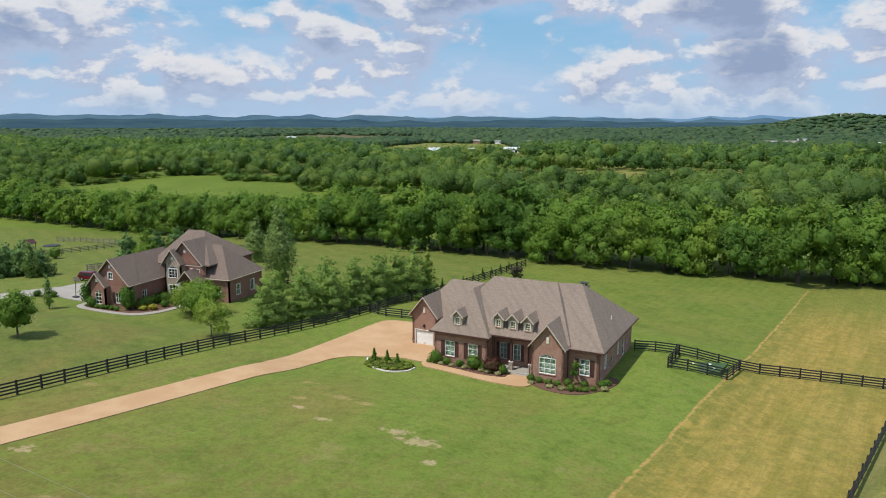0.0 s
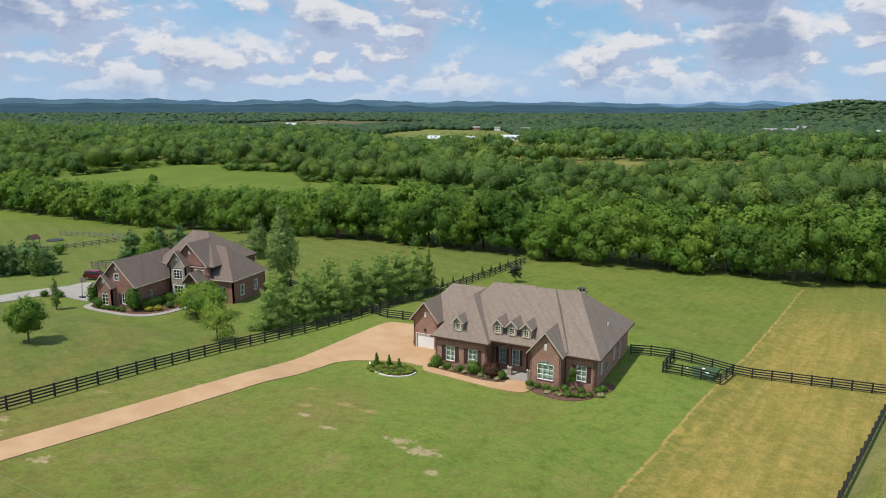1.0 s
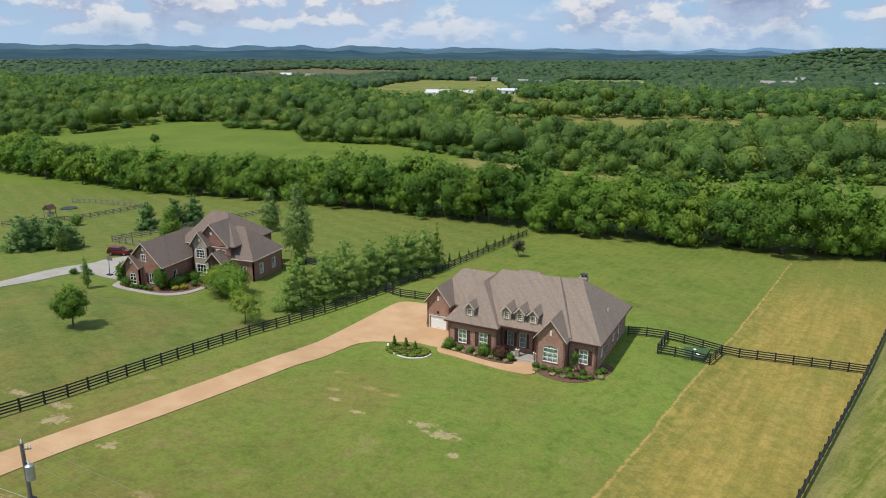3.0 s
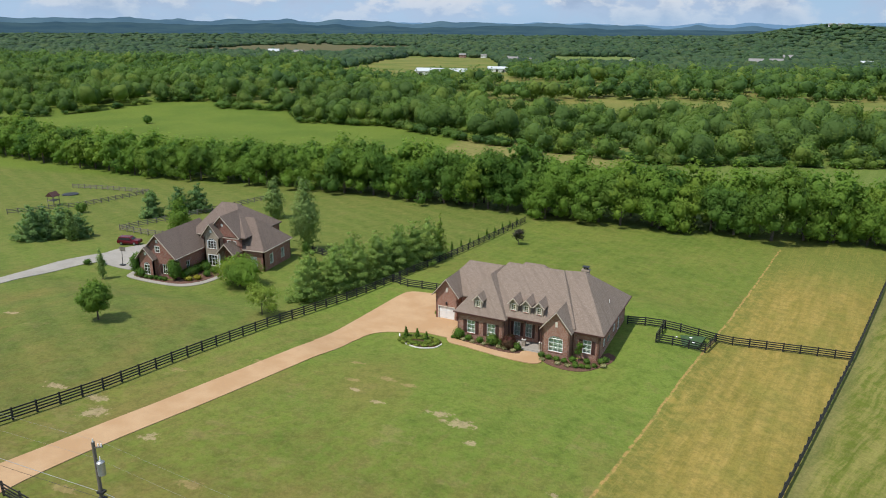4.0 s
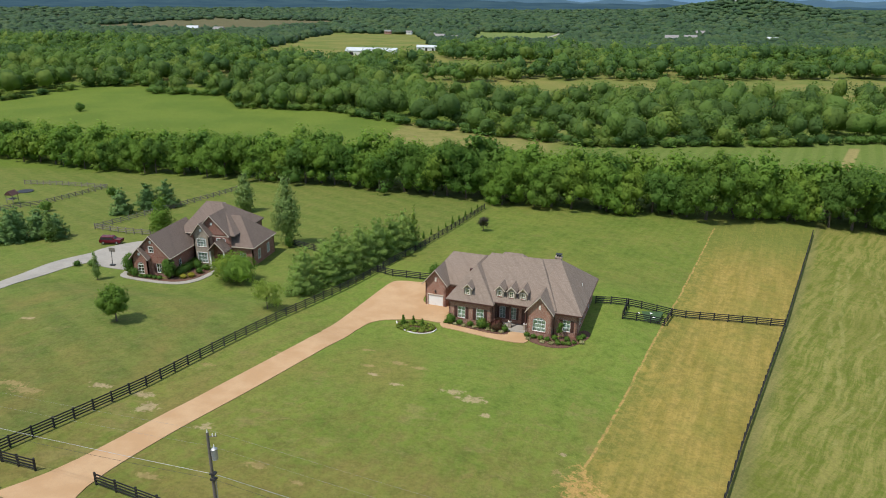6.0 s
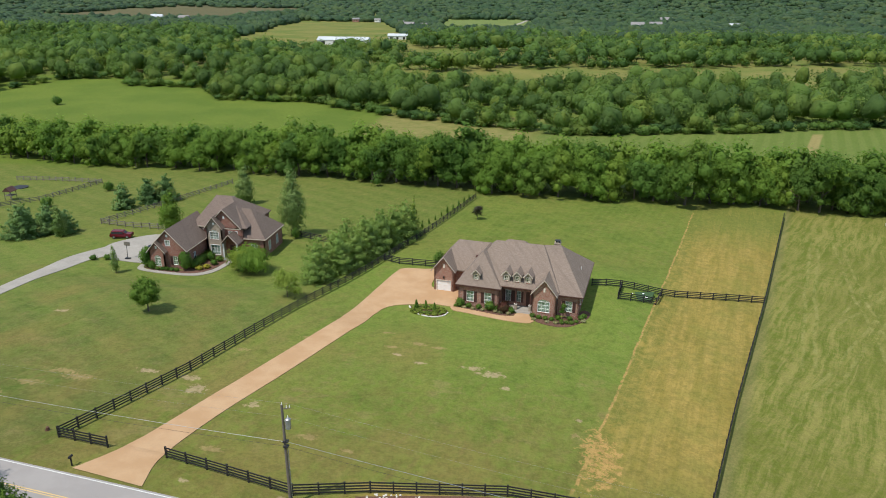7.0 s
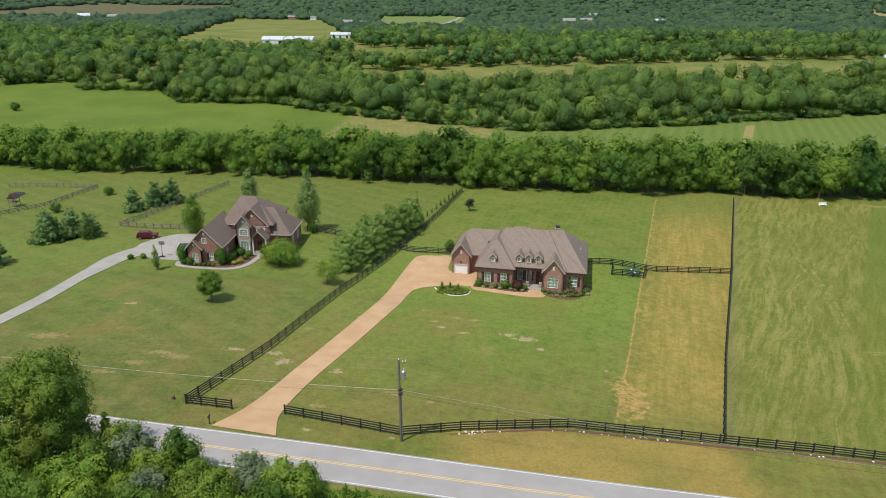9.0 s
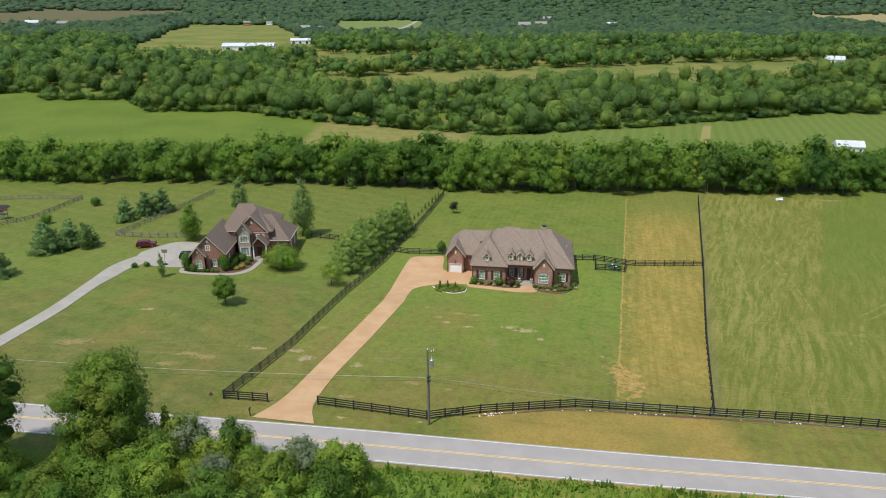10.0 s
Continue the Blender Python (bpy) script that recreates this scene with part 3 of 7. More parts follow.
def smooth_line(line, step):
    """Plan points along a Catmull-Rom curve, evenly spaced."""
    p = np.array(line, float)
    if len(p) == 2:
        k = max(2, int(np.linalg.norm(p[1] - p[0]) / step) + 1)
        return p[0] + (p[1] - p[0]) * np.linspace(0, 1, k)[:, None]
    q = np.vstack([2 * p[0] - p[1], p, 2 * p[-1] - p[-2]])
    out = []
    for i in range(1, len(q) - 2):
        a, b, c, d = q[i - 1:i + 3]
        for u in np.linspace(0, 1, 24, endpoint=False):
            out.append(0.5 * (2 * b + (c - a) * u + (2 * a - 5 * b + 4 * c - d) * u * u + (3 * b - a - 3 * c + d) * u ** 3))
    out = np.array(out + [p[-1]])
    run = np.concatenate([[0], np.cumsum(np.linalg.norm(np.diff(out, axis=0), axis=1))])
    k = max(2, int(run[-1] / step) + 1)
    s = np.linspace(0, run[-1], k)
    return np.stack([np.interp(s, run, out[:, 0]), np.interp(s, run, out[:, 1])], -1)


def sheet(name, ring, lift, mat, label, category, thick=0.12, kind="structure"):
    """A paved or planted patch inside a closed plan line, laid on the land."""
    bm = bmesh.new()
    p = smooth_line(list(ring) + [ring[0]], 0.8)[:-1]
    face = bm.faces.new([bm.verts.new((x, y, 0)) for x, y in p])
    face.normal_update()
    bmesh.ops.triangulate(bm, faces=[face])
    for _ in range(5):
        wide = [e for e in bm.edges if e.calc_length() > 1.5]
        if not wide:
            break
        bmesh.ops.subdivide_edges(bm, edges=wide, cuts=1)
        bmesh.ops.triangulate(bm, faces=[f for f in bm.faces if len(f.verts) > 3])
    bm.normal_update()
    if sum(f.normal.z for f in bm.faces) < 0:
        bmesh.ops.reverse_faces(bm, faces=bm.faces[:])
    rim = [e for e in bm.edges if e.is_boundary]
    skirt = bmesh.ops.extrude_edge_only(bm, edges=rim)["geom"]
    low = {g for g in skirt if isinstance(g, bmesh.types.BMVert)}
    for v in bm.verts:
        v.co.z = land_at(v.co.x, v.co.y) + lift - (thick if v in low else 0)
    me = bpy.data.meshes.new(name)
    bm.to_mesh(me)
    bm.free()
    me.materials.append(mat)
    return tagged(new(name, me), label, category, kind=kind)


ROAD = [(-420, 62), (-300, 42), (-200, 27), (-140, 17.5), (-98, 11.5), (-50, 6.7), (-19.4, 4.3), (15, 3.2), (70, 1.0), (160, -4), (320, -16)]
ribbon("road", ROAD, [7.3], 0.07, ASPHALT, "grey two-lane country road with worn asphalt", "road", step=2.0)
for off, wdt, mat, lab in ((3.35, 0.13, LINE_WHITE, "white edge line on the road"), (-3.35, 0.13, LINE_WHITE, "white edge line on the road"),
                           (0.14, 0.12, LINE_YELLOW, "double yellow centre line on the road"), (-0.14, 0.12, LINE_YELLOW, "double yellow centre line on the road")):
    ribbon("road_marking", ROAD, [wdt], 0.078, mat, lab, "road marking", 0.006, 2.0, off)

ribbon("driveway", [(-62.8, 12.15), (-62.0, 17), (-59.4, 28.5), (-56.9, 37.5), (-53.7, 49.5), (-51.6, 58.0), (-50.6, 66.0)], [8.6, 5.4, 4.3, 4.0, 3.9, 3.9, 3.9, 4.0, 4.0, 4.0, 4.0, 4.0, 4.0, 3.9, 3.8],
       0.085, DRIVE, "tan exposed-aggregate concrete driveway from the road", "driveway")
sheet("parking_court", [(-53.2, 61.4), (-49.7, 62.4), (-48.7, 65.2), (-47.9, 68.0), (-46.2, 69.8), (-44.0, 70.6), (-40.0, 71.6), (-36.6, 71.2), (-35.7, 72.4), (-35.0, 78.6), (-41.2, 78.9), (-41.4, 87.2), (-44.6, 87.5), (-48.2, 87.2), (-49.5, 85.2), (-50.85, 77.8), (-52.1, 69.2)], 0.10, DRIVE,
      "tan exposed-aggregate parking court by the garage", "driveway")
ribbon("neighbour_driveway", [(-118.5, 16.5), (-116.4, 26), (-115.2, 38), (-113.9, 52), (-113.9, 68), (-113.5, 79), (-110, 86), (-106, 90)], [4.6, 3.2, 3.2, 3.3, 3.3, 3.6, 5.0, 8.0], 0.085, CONCRETE,
       "pale grey concrete driveway of the neighbouring house", "driveway")
sheet("neighbour_court", [(-112, 81.5), (-99.5, 80.5), (-98.5, 86), (-101, 95.5), (-108, 96.5), (-113, 90)], 0.10, CONCRETE, "pale concrete turning court by the neighbouring garage", "driveway")


ribbon("far_lane", [(-136, 842), (-120, 905), (-104, 1010), (-96, 1120), (-90, 1232)], [5.0], 0.3, CONCRETE, "pale lane across a far green field", "lane", 0.3, 12.0)


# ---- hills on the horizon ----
def hill_material(name, a, b, haze_tint, glow):
    """Wooded ridges far behind everything else, with haze put into blue colours and glow."""
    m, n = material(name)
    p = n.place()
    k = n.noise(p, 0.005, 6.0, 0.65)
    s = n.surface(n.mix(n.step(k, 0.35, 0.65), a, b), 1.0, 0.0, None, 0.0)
    n.put(s.inputs["Emission Color"], (*haze_tint, 1.0))
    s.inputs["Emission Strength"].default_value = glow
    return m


def ridge_line(a, seed):
    """Rounded knobs on long swells."""
    swell = noise.noise(Vector((a * 7, seed, 0)))
    knobs = 1 - 2 * abs(noise.noise(Vector((a * 15, seed, 4))))
    return 0.55 * swell + 0.62 * knobs + 0.18 * noise.noise(Vector((a * 60, seed, 8))) + 0.07 * noise.noise(Vector((a * 170, seed, 12)))


# Painted haze: each farther layer gets a bluer, paler base and stronger glow.
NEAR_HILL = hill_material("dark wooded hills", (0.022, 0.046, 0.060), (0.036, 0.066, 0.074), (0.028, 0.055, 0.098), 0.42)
MID_HILL = hill_material("haze-blue wooded hills", (0.036, 0.068, 0.092), (0.054, 0.092, 0.108), (0.050, 0.095, 0.160), 0.62)
FAR_HILL = hill_material("haze-pale far hills", (0.060, 0.105, 0.150), (0.074, 0.122, 0.165), (0.085, 0.160, 0.280), 0.85)
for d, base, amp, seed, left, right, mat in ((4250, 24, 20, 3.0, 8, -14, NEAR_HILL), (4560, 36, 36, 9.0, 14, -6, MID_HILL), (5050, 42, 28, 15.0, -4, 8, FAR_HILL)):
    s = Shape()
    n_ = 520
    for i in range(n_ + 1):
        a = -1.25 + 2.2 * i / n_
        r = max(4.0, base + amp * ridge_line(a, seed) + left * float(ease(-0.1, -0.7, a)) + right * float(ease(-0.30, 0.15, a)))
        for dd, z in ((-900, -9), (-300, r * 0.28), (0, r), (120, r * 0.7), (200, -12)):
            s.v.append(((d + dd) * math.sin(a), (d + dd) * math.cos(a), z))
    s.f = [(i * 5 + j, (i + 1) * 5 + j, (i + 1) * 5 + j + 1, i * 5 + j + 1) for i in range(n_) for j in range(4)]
    tagged(s.make("backdrop", mat, smooth=True), "low wooded hills along the horizon, coloured blue for haze", "hills", kind="structure")


# ---- trees ----
def unit_blob(rng, rough=0.22):
    bm = bmesh.new()
    bmesh.ops.create_icosphere(bm, subdivisions=1, radius=1.0)
    v = np.array([q.co[:] for q in bm.verts]) * (1 + rng.uniform(-rough, rough, (len(bm.verts), 1)))
    f = np.array([[q.index for q in p.verts] for p in bm.faces])
    bm.free()
    return v, f


def leaves(centres, normals, size, rng, stretch=1.0):
    """Small pointed leaf clumps (four-cornered), tilted about the given normals."""
    k = len(centres)
    normals = normals + rng.normal(0, 0.42, (k, 3))
    normals /= np.linalg.norm(normals, axis=1)[:, None]
    a = np.cross(normals, rng.normal(0, 1, (k, 3)))
    a /= np.linalg.norm(a, axis=1)[:, None]
    b = np.cross(normals, a)
    s = (size * rng.uniform(0.6, 1.25, k))[:, None]
    c = centres
    v = np.stack([c - a * s * stretch, c - b * s * 0.52 + normals * s * 0.12, c + a * s * stretch, c + b * s * 0.52 + normals * s * 0.12], 1).reshape(-1, 3)
    return v, np.arange(4 * k).reshape(k, 4)


def crown_parts(rng, lobes, count, size, fill=0.80, bodies=None):
    """lobes: rows of x, y, z, rx, ry, rz. Gives leaf quads over the lobes, inner bodies that close the crown, and soft outward normals."""
    lobes = np.array(lobes, float)
    middle = lobes[:, :3].mean(0) - (0, 0, lobes[:, 5].mean() * 0.6)
    area = lobes[:, 3] * lobes[:, 4] + lobes[:, 4] * lobes[:, 5]
    pick = rng.choice(len(lobes), count, p=area / area.sum())
    sprays = max(8, count // 3)
    pick = pick[:sprays]
    d = rng.normal(0, 1, (sprays, 3))
    d /= np.linalg.norm(d, axis=1)[:, None]
    d[:, 2] = np.where(d[:, 2] < -0.55, -d[:, 2], d[:, 2])
    r = lobes[pick, 3:6]
    hub = lobes[pick, :3] + d * r * rng.uniform(0.76, 1.20, (sprays, 1))
    nrm = d / r
    nrm /= np.linalg.norm(nrm, axis=1)[:, None]
    own = rng.integers(0, sprays, count)
    away = rng.normal(0, 1, (count, 3))
    c = hub[own] + away * size * 0.95
    nrm = nrm[own]
    out = c - middle
    out /= np.linalg.norm(out, axis=1)[:, None] + 1e-6
    v, q = leaves(c, nrm * 0.45 + out * (0.9, 0.9, 0.6) + away * 0.15, size, rng)
    soft = nrm * 0.55 + out * 0.45 + away * 0.28 + rng.normal(0, 0.22, (count, 3))
    soft /= np.linalg.norm(soft, axis=1)[:, None]
    bv, bf, bn = [], [], []
    at = 0
    for L in lobes[:bodies]:
        uv, uf = unit_blob(rng)
        bv.append(L[:3] + uv * L[3:6] * fill * 0.86)
        bf.append(uf + at)
        bn.append(uv / np.linalg.norm(uv, axis=1)[:, None])
        at += len(uv)
    return v, q, np.vstack(bv), np.vstack(bf), np.vstack([np.repeat(soft, 4, axis=0), np.vstack(bn)])


def crown_mesh(name, rng, lobes, count, size, mat, fill=0.80):
    v, q, bv, bf, nrm = crown_parts(rng, lobes, count, size, fill)
    tri = np.vstack([q[:, [0, 1, 2]], q[:, [0, 2, 3]], bf + len(v)])
    return mesh_arrays(name, np.vstack([v, bv]), tri, mat, nrm)


def broad_lobes(rng, height, radius, n=9, base=0.22):
    """Lobes of a full-headed tree: uneven masses about a leader, some pushed well out."""
    rows = [(0, 0, height * 0.56, radius * 0.62, radius * 0.62, height * 0.32)]
    for i in range(n):
        a = i * 2.4 + rng.uniform(-0.5, 0.5)
        t = rng.uniform(0, 1)
        z = height * (base + 0.12 + 0.66 * t)
        reach = radius * (0.78 - 0.50 * max(0, t - 0.3)) * rng.uniform(0.65, 1.15)
        s = radius * rng.uniform(0.22, 0.50)
        rows.append((math.cos(a) * reach, math.sin(a) * reach, z, s, s, s * rng.uniform(0.7, 1.1)))
    a = rng.uniform(0, math.tau)
    rows.append((math.cos(a) * radius * 0.22, math.sin(a) * radius * 0.22, height * 0.87, radius * 0.34, radius * 0.34, height * 0.13))
    rows.append((-math.cos(a) * radius * 0.35, -math.sin(a) * radius * 0.35, height * 0.78, radius * 0.36, radius * 0.36, height * 0.13))
    return rows


def round_head(rng, h, r, base, n=26):
    """A full rounded crown: lobes over an upright egg, uneven in size."""
    rows = [(0, 0, h * 0.56, r * 0.72, r * 0.72, h * 0.36)]
    for i in range(n):
        t = (i + 0.5) / n
        z, a = 1 - 2 * t, i * 2.4
        w_ = math.sqrt(1 - z * z) * r * rng.uniform(0.62, 0.86)
        s = r * rng.uniform(0.24, 0.42)
        rows.append((math.cos(a) * w_, math.sin(a) * w_, h * (base + (1 - base) * (0.5 + 0.42 * z)), s, s, s * rng.uniform(0.7, 1.0)))
    return rows


def trunk_shape(rng, height, r, limbs=4, reach=1.5, top=0.7):
    s = Shape()
    s.tube((0, 0, -0.3), (0, 0, height * 0.3), r * 1.25, r * 0.85)
    s.tube((0, 0, height * 0.3), (rng.uniform(-.2, .2), rng.uniform(-.2, .2), height * top), r * 0.85, r * 0.25)
    for i in range(limbs):
        a = i * math.tau / limbs + rng.uniform(-.5, .5)
        z = height * rng.uniform(0.26, 0.42)
        s.tube((0, 0, z), (math.cos(a) * reach, math.sin(a) * reach, z + height * rng.uniform(0.15, 0.28)), r * 0.5, r * 0.14, 6)
    return s


def tree_kind(name, label, category, rng, height, radius, count, size, mat, lobes=None, n=9, base=0.22, trunk_r=0.22, fill=0.8, limbs=4, group=""):
    """One tree of a kind, with its trunk and crown, standing at the origin; copies are set out from it."""
    root = thing(name, label, category, group=group)
    trunk_shape(rng, height, trunk_r, limbs, radius * 0.5).make("trunk", BARK, root)
    crown = new("crown", crown_mesh("crown", rng, lobes or broad_lobes(rng, height, radius, n, base), count, size, mat, fill))
    crown.parent = root
    return root


def plant(kind, x, y, turn=0.0, size=1.0, sink=0.0, label=""):
    ob = copy_thing(kind, pose(x, y, land_at(x, y) - sink, 0, 0, turn))
    ob.scale = (size, size, size)
    if label:
        ob["label"] = label
    return ob


def retire(kind):
    """Takes away the pattern that the copies were made from."""
    for o in (*kind.children_recursive, kind):
        bpy.data.objects.remove(o)


# belt of trees across the back of the gardens
BELT = [(-335, 212), (-260, 194), (-194, 181), (-135, 173), (-83, 162), (-39, 156), (16, 160), (45, 166), (107, 174), (170, 184), (250, 200)]
rng = np.random.default_rng(5)
BELT_LABEL = "leafy deciduous tree in the belt behind the lawns"
front_kinds = [tree_kind("tree", BELT_LABEL, "tree", rng, h, r, 3300, 0.27, LEAF, None, 17, 0.04, 0.24, 0.80, 4, "belt of trees")
               for h, r in ((11.5, 5.0), (12.5, 5.4), (10.5, 4.8), (13.5, 5.4), (11.0, 5.6), (9.0, 4.6), (12.0, 4.4))]
back_kinds = [tree_kind("tree", BELT_LABEL, "tree", rng, h, r, 800, 0.54, LEAF, None, 10, 0.04, 0.24, 0.82, 3, "belt of trees") for h, r in ((12.0, 5.2), (13.0, 5.6), (11.0, 5.2))]
line = smooth_line(BELT, 5.0)
for i, (x, y) in enumerate(line):
    if -325 < x < 200:
        gap = float(np.interp(x, (-200, -120, -60, 90, 125), (1.0, 1.08, 1.22, 1.28, 0.9)))
        kinds, k = (front_kinds, i * 3 % 7) if -190 < x < 115 else (back_kinds, i % 3)
        plant(kinds[k], x + rng.uniform(-2, 2), y + rng.uniform(-2.2, 3.0), rng.uniform(0, 360), gap * rng.uniform(0.74, 1.12))
        plant(back_kinds[i % 3], x + 2.5 + rng.uniform(-2, 2), y + 8.0 + rng.uniform(-2.0, 3.0), rng.uniform(0, 360), gap * rng.uniform(0.84, 1.14))
for k in front_kinds + back_kinds:
    retire(k)


def open_land(x, y):
    """True where the country beyond the belt is field."""
    if y < np.interp(x, (-370, -346, -327, -295, -274, -228, -202, -153, -103, -17, 160), (262, 300, 365, 376, 352, 354, 321, 323, 293, 256, 320)):
        return True
    if x > -112 and 385 + max(0, x - 20) * 0.25 < y < 430 + (x + 98) * 0.33 and y < 530:
        return True
    if -146 < x < -50 and 500 < y < 582:
        return True
    if 548 < y < 620 and -300 < x < -178:
        return True
    if 572 < y < 1095 and -330 - (y - 579) * 0.2 < x < -166 - (y - 650) * 0.3:
        return True
    if 835 < y < 1235 and -180 - (y - 840) * 0.12 < x < -72:
        return True
    if 1080 < y < 1650 and -960 < x < -590:
        return True
    return x > 640 and 1040 < y < 1450


def lumpy_crown(rng, cuts, lumps=11):
    """One rounded crown of unit size with billowing lumps; gives points, faces and smooth normals."""
    bm = bmesh.new()
    bmesh.ops.create_icosphere(bm, subdivisions=cuts, radius=1.0)
    d = np.array([q.co[:] for q in bm.verts])
    f = np.array([[q.index for q in p.verts] for p in bm.faces])
    bm.free()
    heads = rng.normal(0, 1, (lumps, 3))
    heads[:, 2] = np.abs(heads[:, 2]) * 0.9 - 0.25
    heads /= np.linalg.norm(heads, axis=1)[:, None]
    reach = rng.uniform(0.6, 1.0, lumps)
    swell = np.clip((d @ heads.T - 0.74) / 0.26, 0, 1) ** 0.6 * reach
    v = d * (0.62 + 0.42 * swell.max(1) + rng.uniform(-0.07, 0.07, len(d)))[:, None]
    v[:, 2] = np.where(v[:, 2] < -0.5, -0.5 + (v[:, 2] + 0.5) * 0.3, v[:, 2])
    fn = np.cross(v[f[:, 1]] - v[f[:, 0]], v[f[:, 2]] - v[f[:, 0]])
    nrm = np.zeros_like(v)
    for k in range(3):
        np.add.at(nrm, f[:, k], fn)
    return v, f, nrm / np.linalg.norm(nrm, axis=1)[:, None]


def scatter(name, places, heights, radii, per, size, mat, label, rng, heads, bodies):
    """Woodland out of many crowns: sprays of leaves over billowing heads, each round a rough inner mass; joined."""
    vs, fs, ns, at = [], [], [], 0
    for (x, y), h, r in zip(places, heights, radii):
        at_ = np.array((x, y, land_at(x, y) + h * 0.46))
        squash = np.array([r * rng.uniform(0.86, 1.14), r * rng.uniform(0.86, 1.14), h * 0.54])
        a = rng.uniform(0, math.tau)
        c, s = math.cos(a), math.sin(a)
        turn = np.array([[c, s, 0], [-s, c, 0], [0, 0, 1]])
        hv, _, hn = heads[rng.integers(len(heads))]
        pick = rng.integers(0, len(hv), per)
        n = hn[pick] @ turn / squash
        n = n / np.linalg.norm(n, axis=1)[:, None] + rng.normal(0, 0.20, (per, 3))
        out = n / np.linalg.norm(n, axis=1)[:, None]
        centres = hv[pick] @ turn * squash * rng.uniform(0.86, 1.06, (per, 1)) + at_ + rng.normal(0, size * 0.30, (per, 3))
        lv, lq = leaves(centres, out * 0.8 + (0, 0, 0.35), size, rng)
        bv, bf, bn = bodies[rng.integers(len(bodies))]
        vs += [lv, bv @ turn * squash * 0.84 + at_]
        ns += [np.repeat(out, 4, axis=0), bn @ turn]
        fs += [lq[:, [0, 1, 2]] + at, lq[:, [0, 2, 3]] + at, bf + at + len(lv)]
        at += len(lv) + len(bv)
    me = mesh_arrays(name, np.vstack(vs), np.vstack(fs), mat, np.vstack(ns))
    return tagged(new(name, me), label, "woodland", kind="stuff")


rng = np.random.default_rng(11)
pts = []
HEADS = [lumpy_crown(rng, 4, 16) for _ in range(16)]
SMALL_HEADS = [lumpy_crown(rng, 2, 8) for _ in range(12)]
TINY_HEADS = [lumpy_crown(rng, 1, 5) for _ in range(12)]
while len(pts) < 3900:
    py = 244 + 480 * rng.uniform(0, 1) ** 0.8
    px = rng.uniform(-60 - py * 1.22, 80 + py * 0.48)
    if not open_land(px, py) and not open_land(px, py + 4):
        pts.append((px, py))
size = np.array([1 + 0.9 * noise.noise(Vector((px * 0.013, py * 0.02, 3.0))) + rng.normal(0, 0.22) for px, py in pts]).clip(0.42, 1.75)
near = [i for i, p in enumerate(pts) if p[1] < 420]
rest = [i for i, p in enumerate(pts) if p[1] >= 420]
scatter("woodland", [pts[i] for i in near], 10.6 * size[near], 4.7 * size[near] ** 0.8, 240, 0.61, WOOD_LEAF, "dense mixed green woodland beyond the meadow", rng, HEADS, SMALL_HEADS)
scatter("woodland", [pts[i] for i in rest], 10.6 * size[rest], 5.8 * size[rest] ** 0.8, 60, 1.02, WOOD_LEAF, "dense mixed green woodland in the middle distance", rng, HEADS, TINY_HEADS)

# low growth along the woodland's edge
low = []
while len(low) < 430:
    px, py = rng.uniform(-380, 175), rng.uniform(244, 400)
    if not open_land(px, py) and open_land(px, py - 9):
        low.append((px, py))
low_size = rng.uniform(0.6, 1.4, 430)
scatter("woodland", low, 3.6 * low_size, 3.0 * low_size, 110, 0.42, WOOD_LEAF, "low bushy growth along the woodland edge", rng, HEADS, TINY_HEADS)

# far country: low broad crowns, wider with distance
rng = np.random.default_rng(23)
vs, fs, at = [], [], 0
for i in range(17500):
    d = 640 * (3500 / 640) ** rng.uniform(0, 1)
    a = rng.uniform(-0.98, 0.58)
    x, y = d * math.sin(a) - 10, d * math.cos(a) - 20
    if y < 700 or open_land(x, y):
        continue
    uv, uf, _ = (SMALL_HEADS if d < 840 else TINY_HEADS)[rng.integers(12)]
    r = rng.uniform(0.6, 1.4) * (4.3 + d * 0.0048)
    h = rng.uniform(5.0, 10.0)
    vs.append(uv * (r * rng.choice((-1, 1)), r, h) * rng.uniform(0.85, 1.1, 3) + (x, y, land_at(x, y) + h * 0.30))
    fs.append(uf + at)
    at += len(uv)
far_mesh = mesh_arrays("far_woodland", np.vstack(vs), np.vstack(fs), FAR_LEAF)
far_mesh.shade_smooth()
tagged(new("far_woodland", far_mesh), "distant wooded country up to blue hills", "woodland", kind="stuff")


# ---- rail fences ----
def unit_mesh(name, shape, mat):
    ob = shape.make(name, mat)
    me = ob.data
    bpy.data.objects.remove(ob)
    return me


POST = {m: unit_mesh("post", Shape().solid([(-.085, -.085, -.3), (.085, -.085, -.3), (.085, .085, -.3), (-.085, .085, -.3)],
                                           [(-.08, -.08, 1.5), (.08, -.08, 1.5), (.08, .08, 1.46), (-.08, .08, 1.46)]), mat) for m, mat in (("black", BLACK_RAIL), ("grey", GREY_RAIL))}
RAIL = {m: unit_mesh("rail", Shape().box(0, 1, -.022, .022, -.08, .08), mat) for m, mat in (("black", BLACK_RAIL), ("grey", GREY_RAIL))}


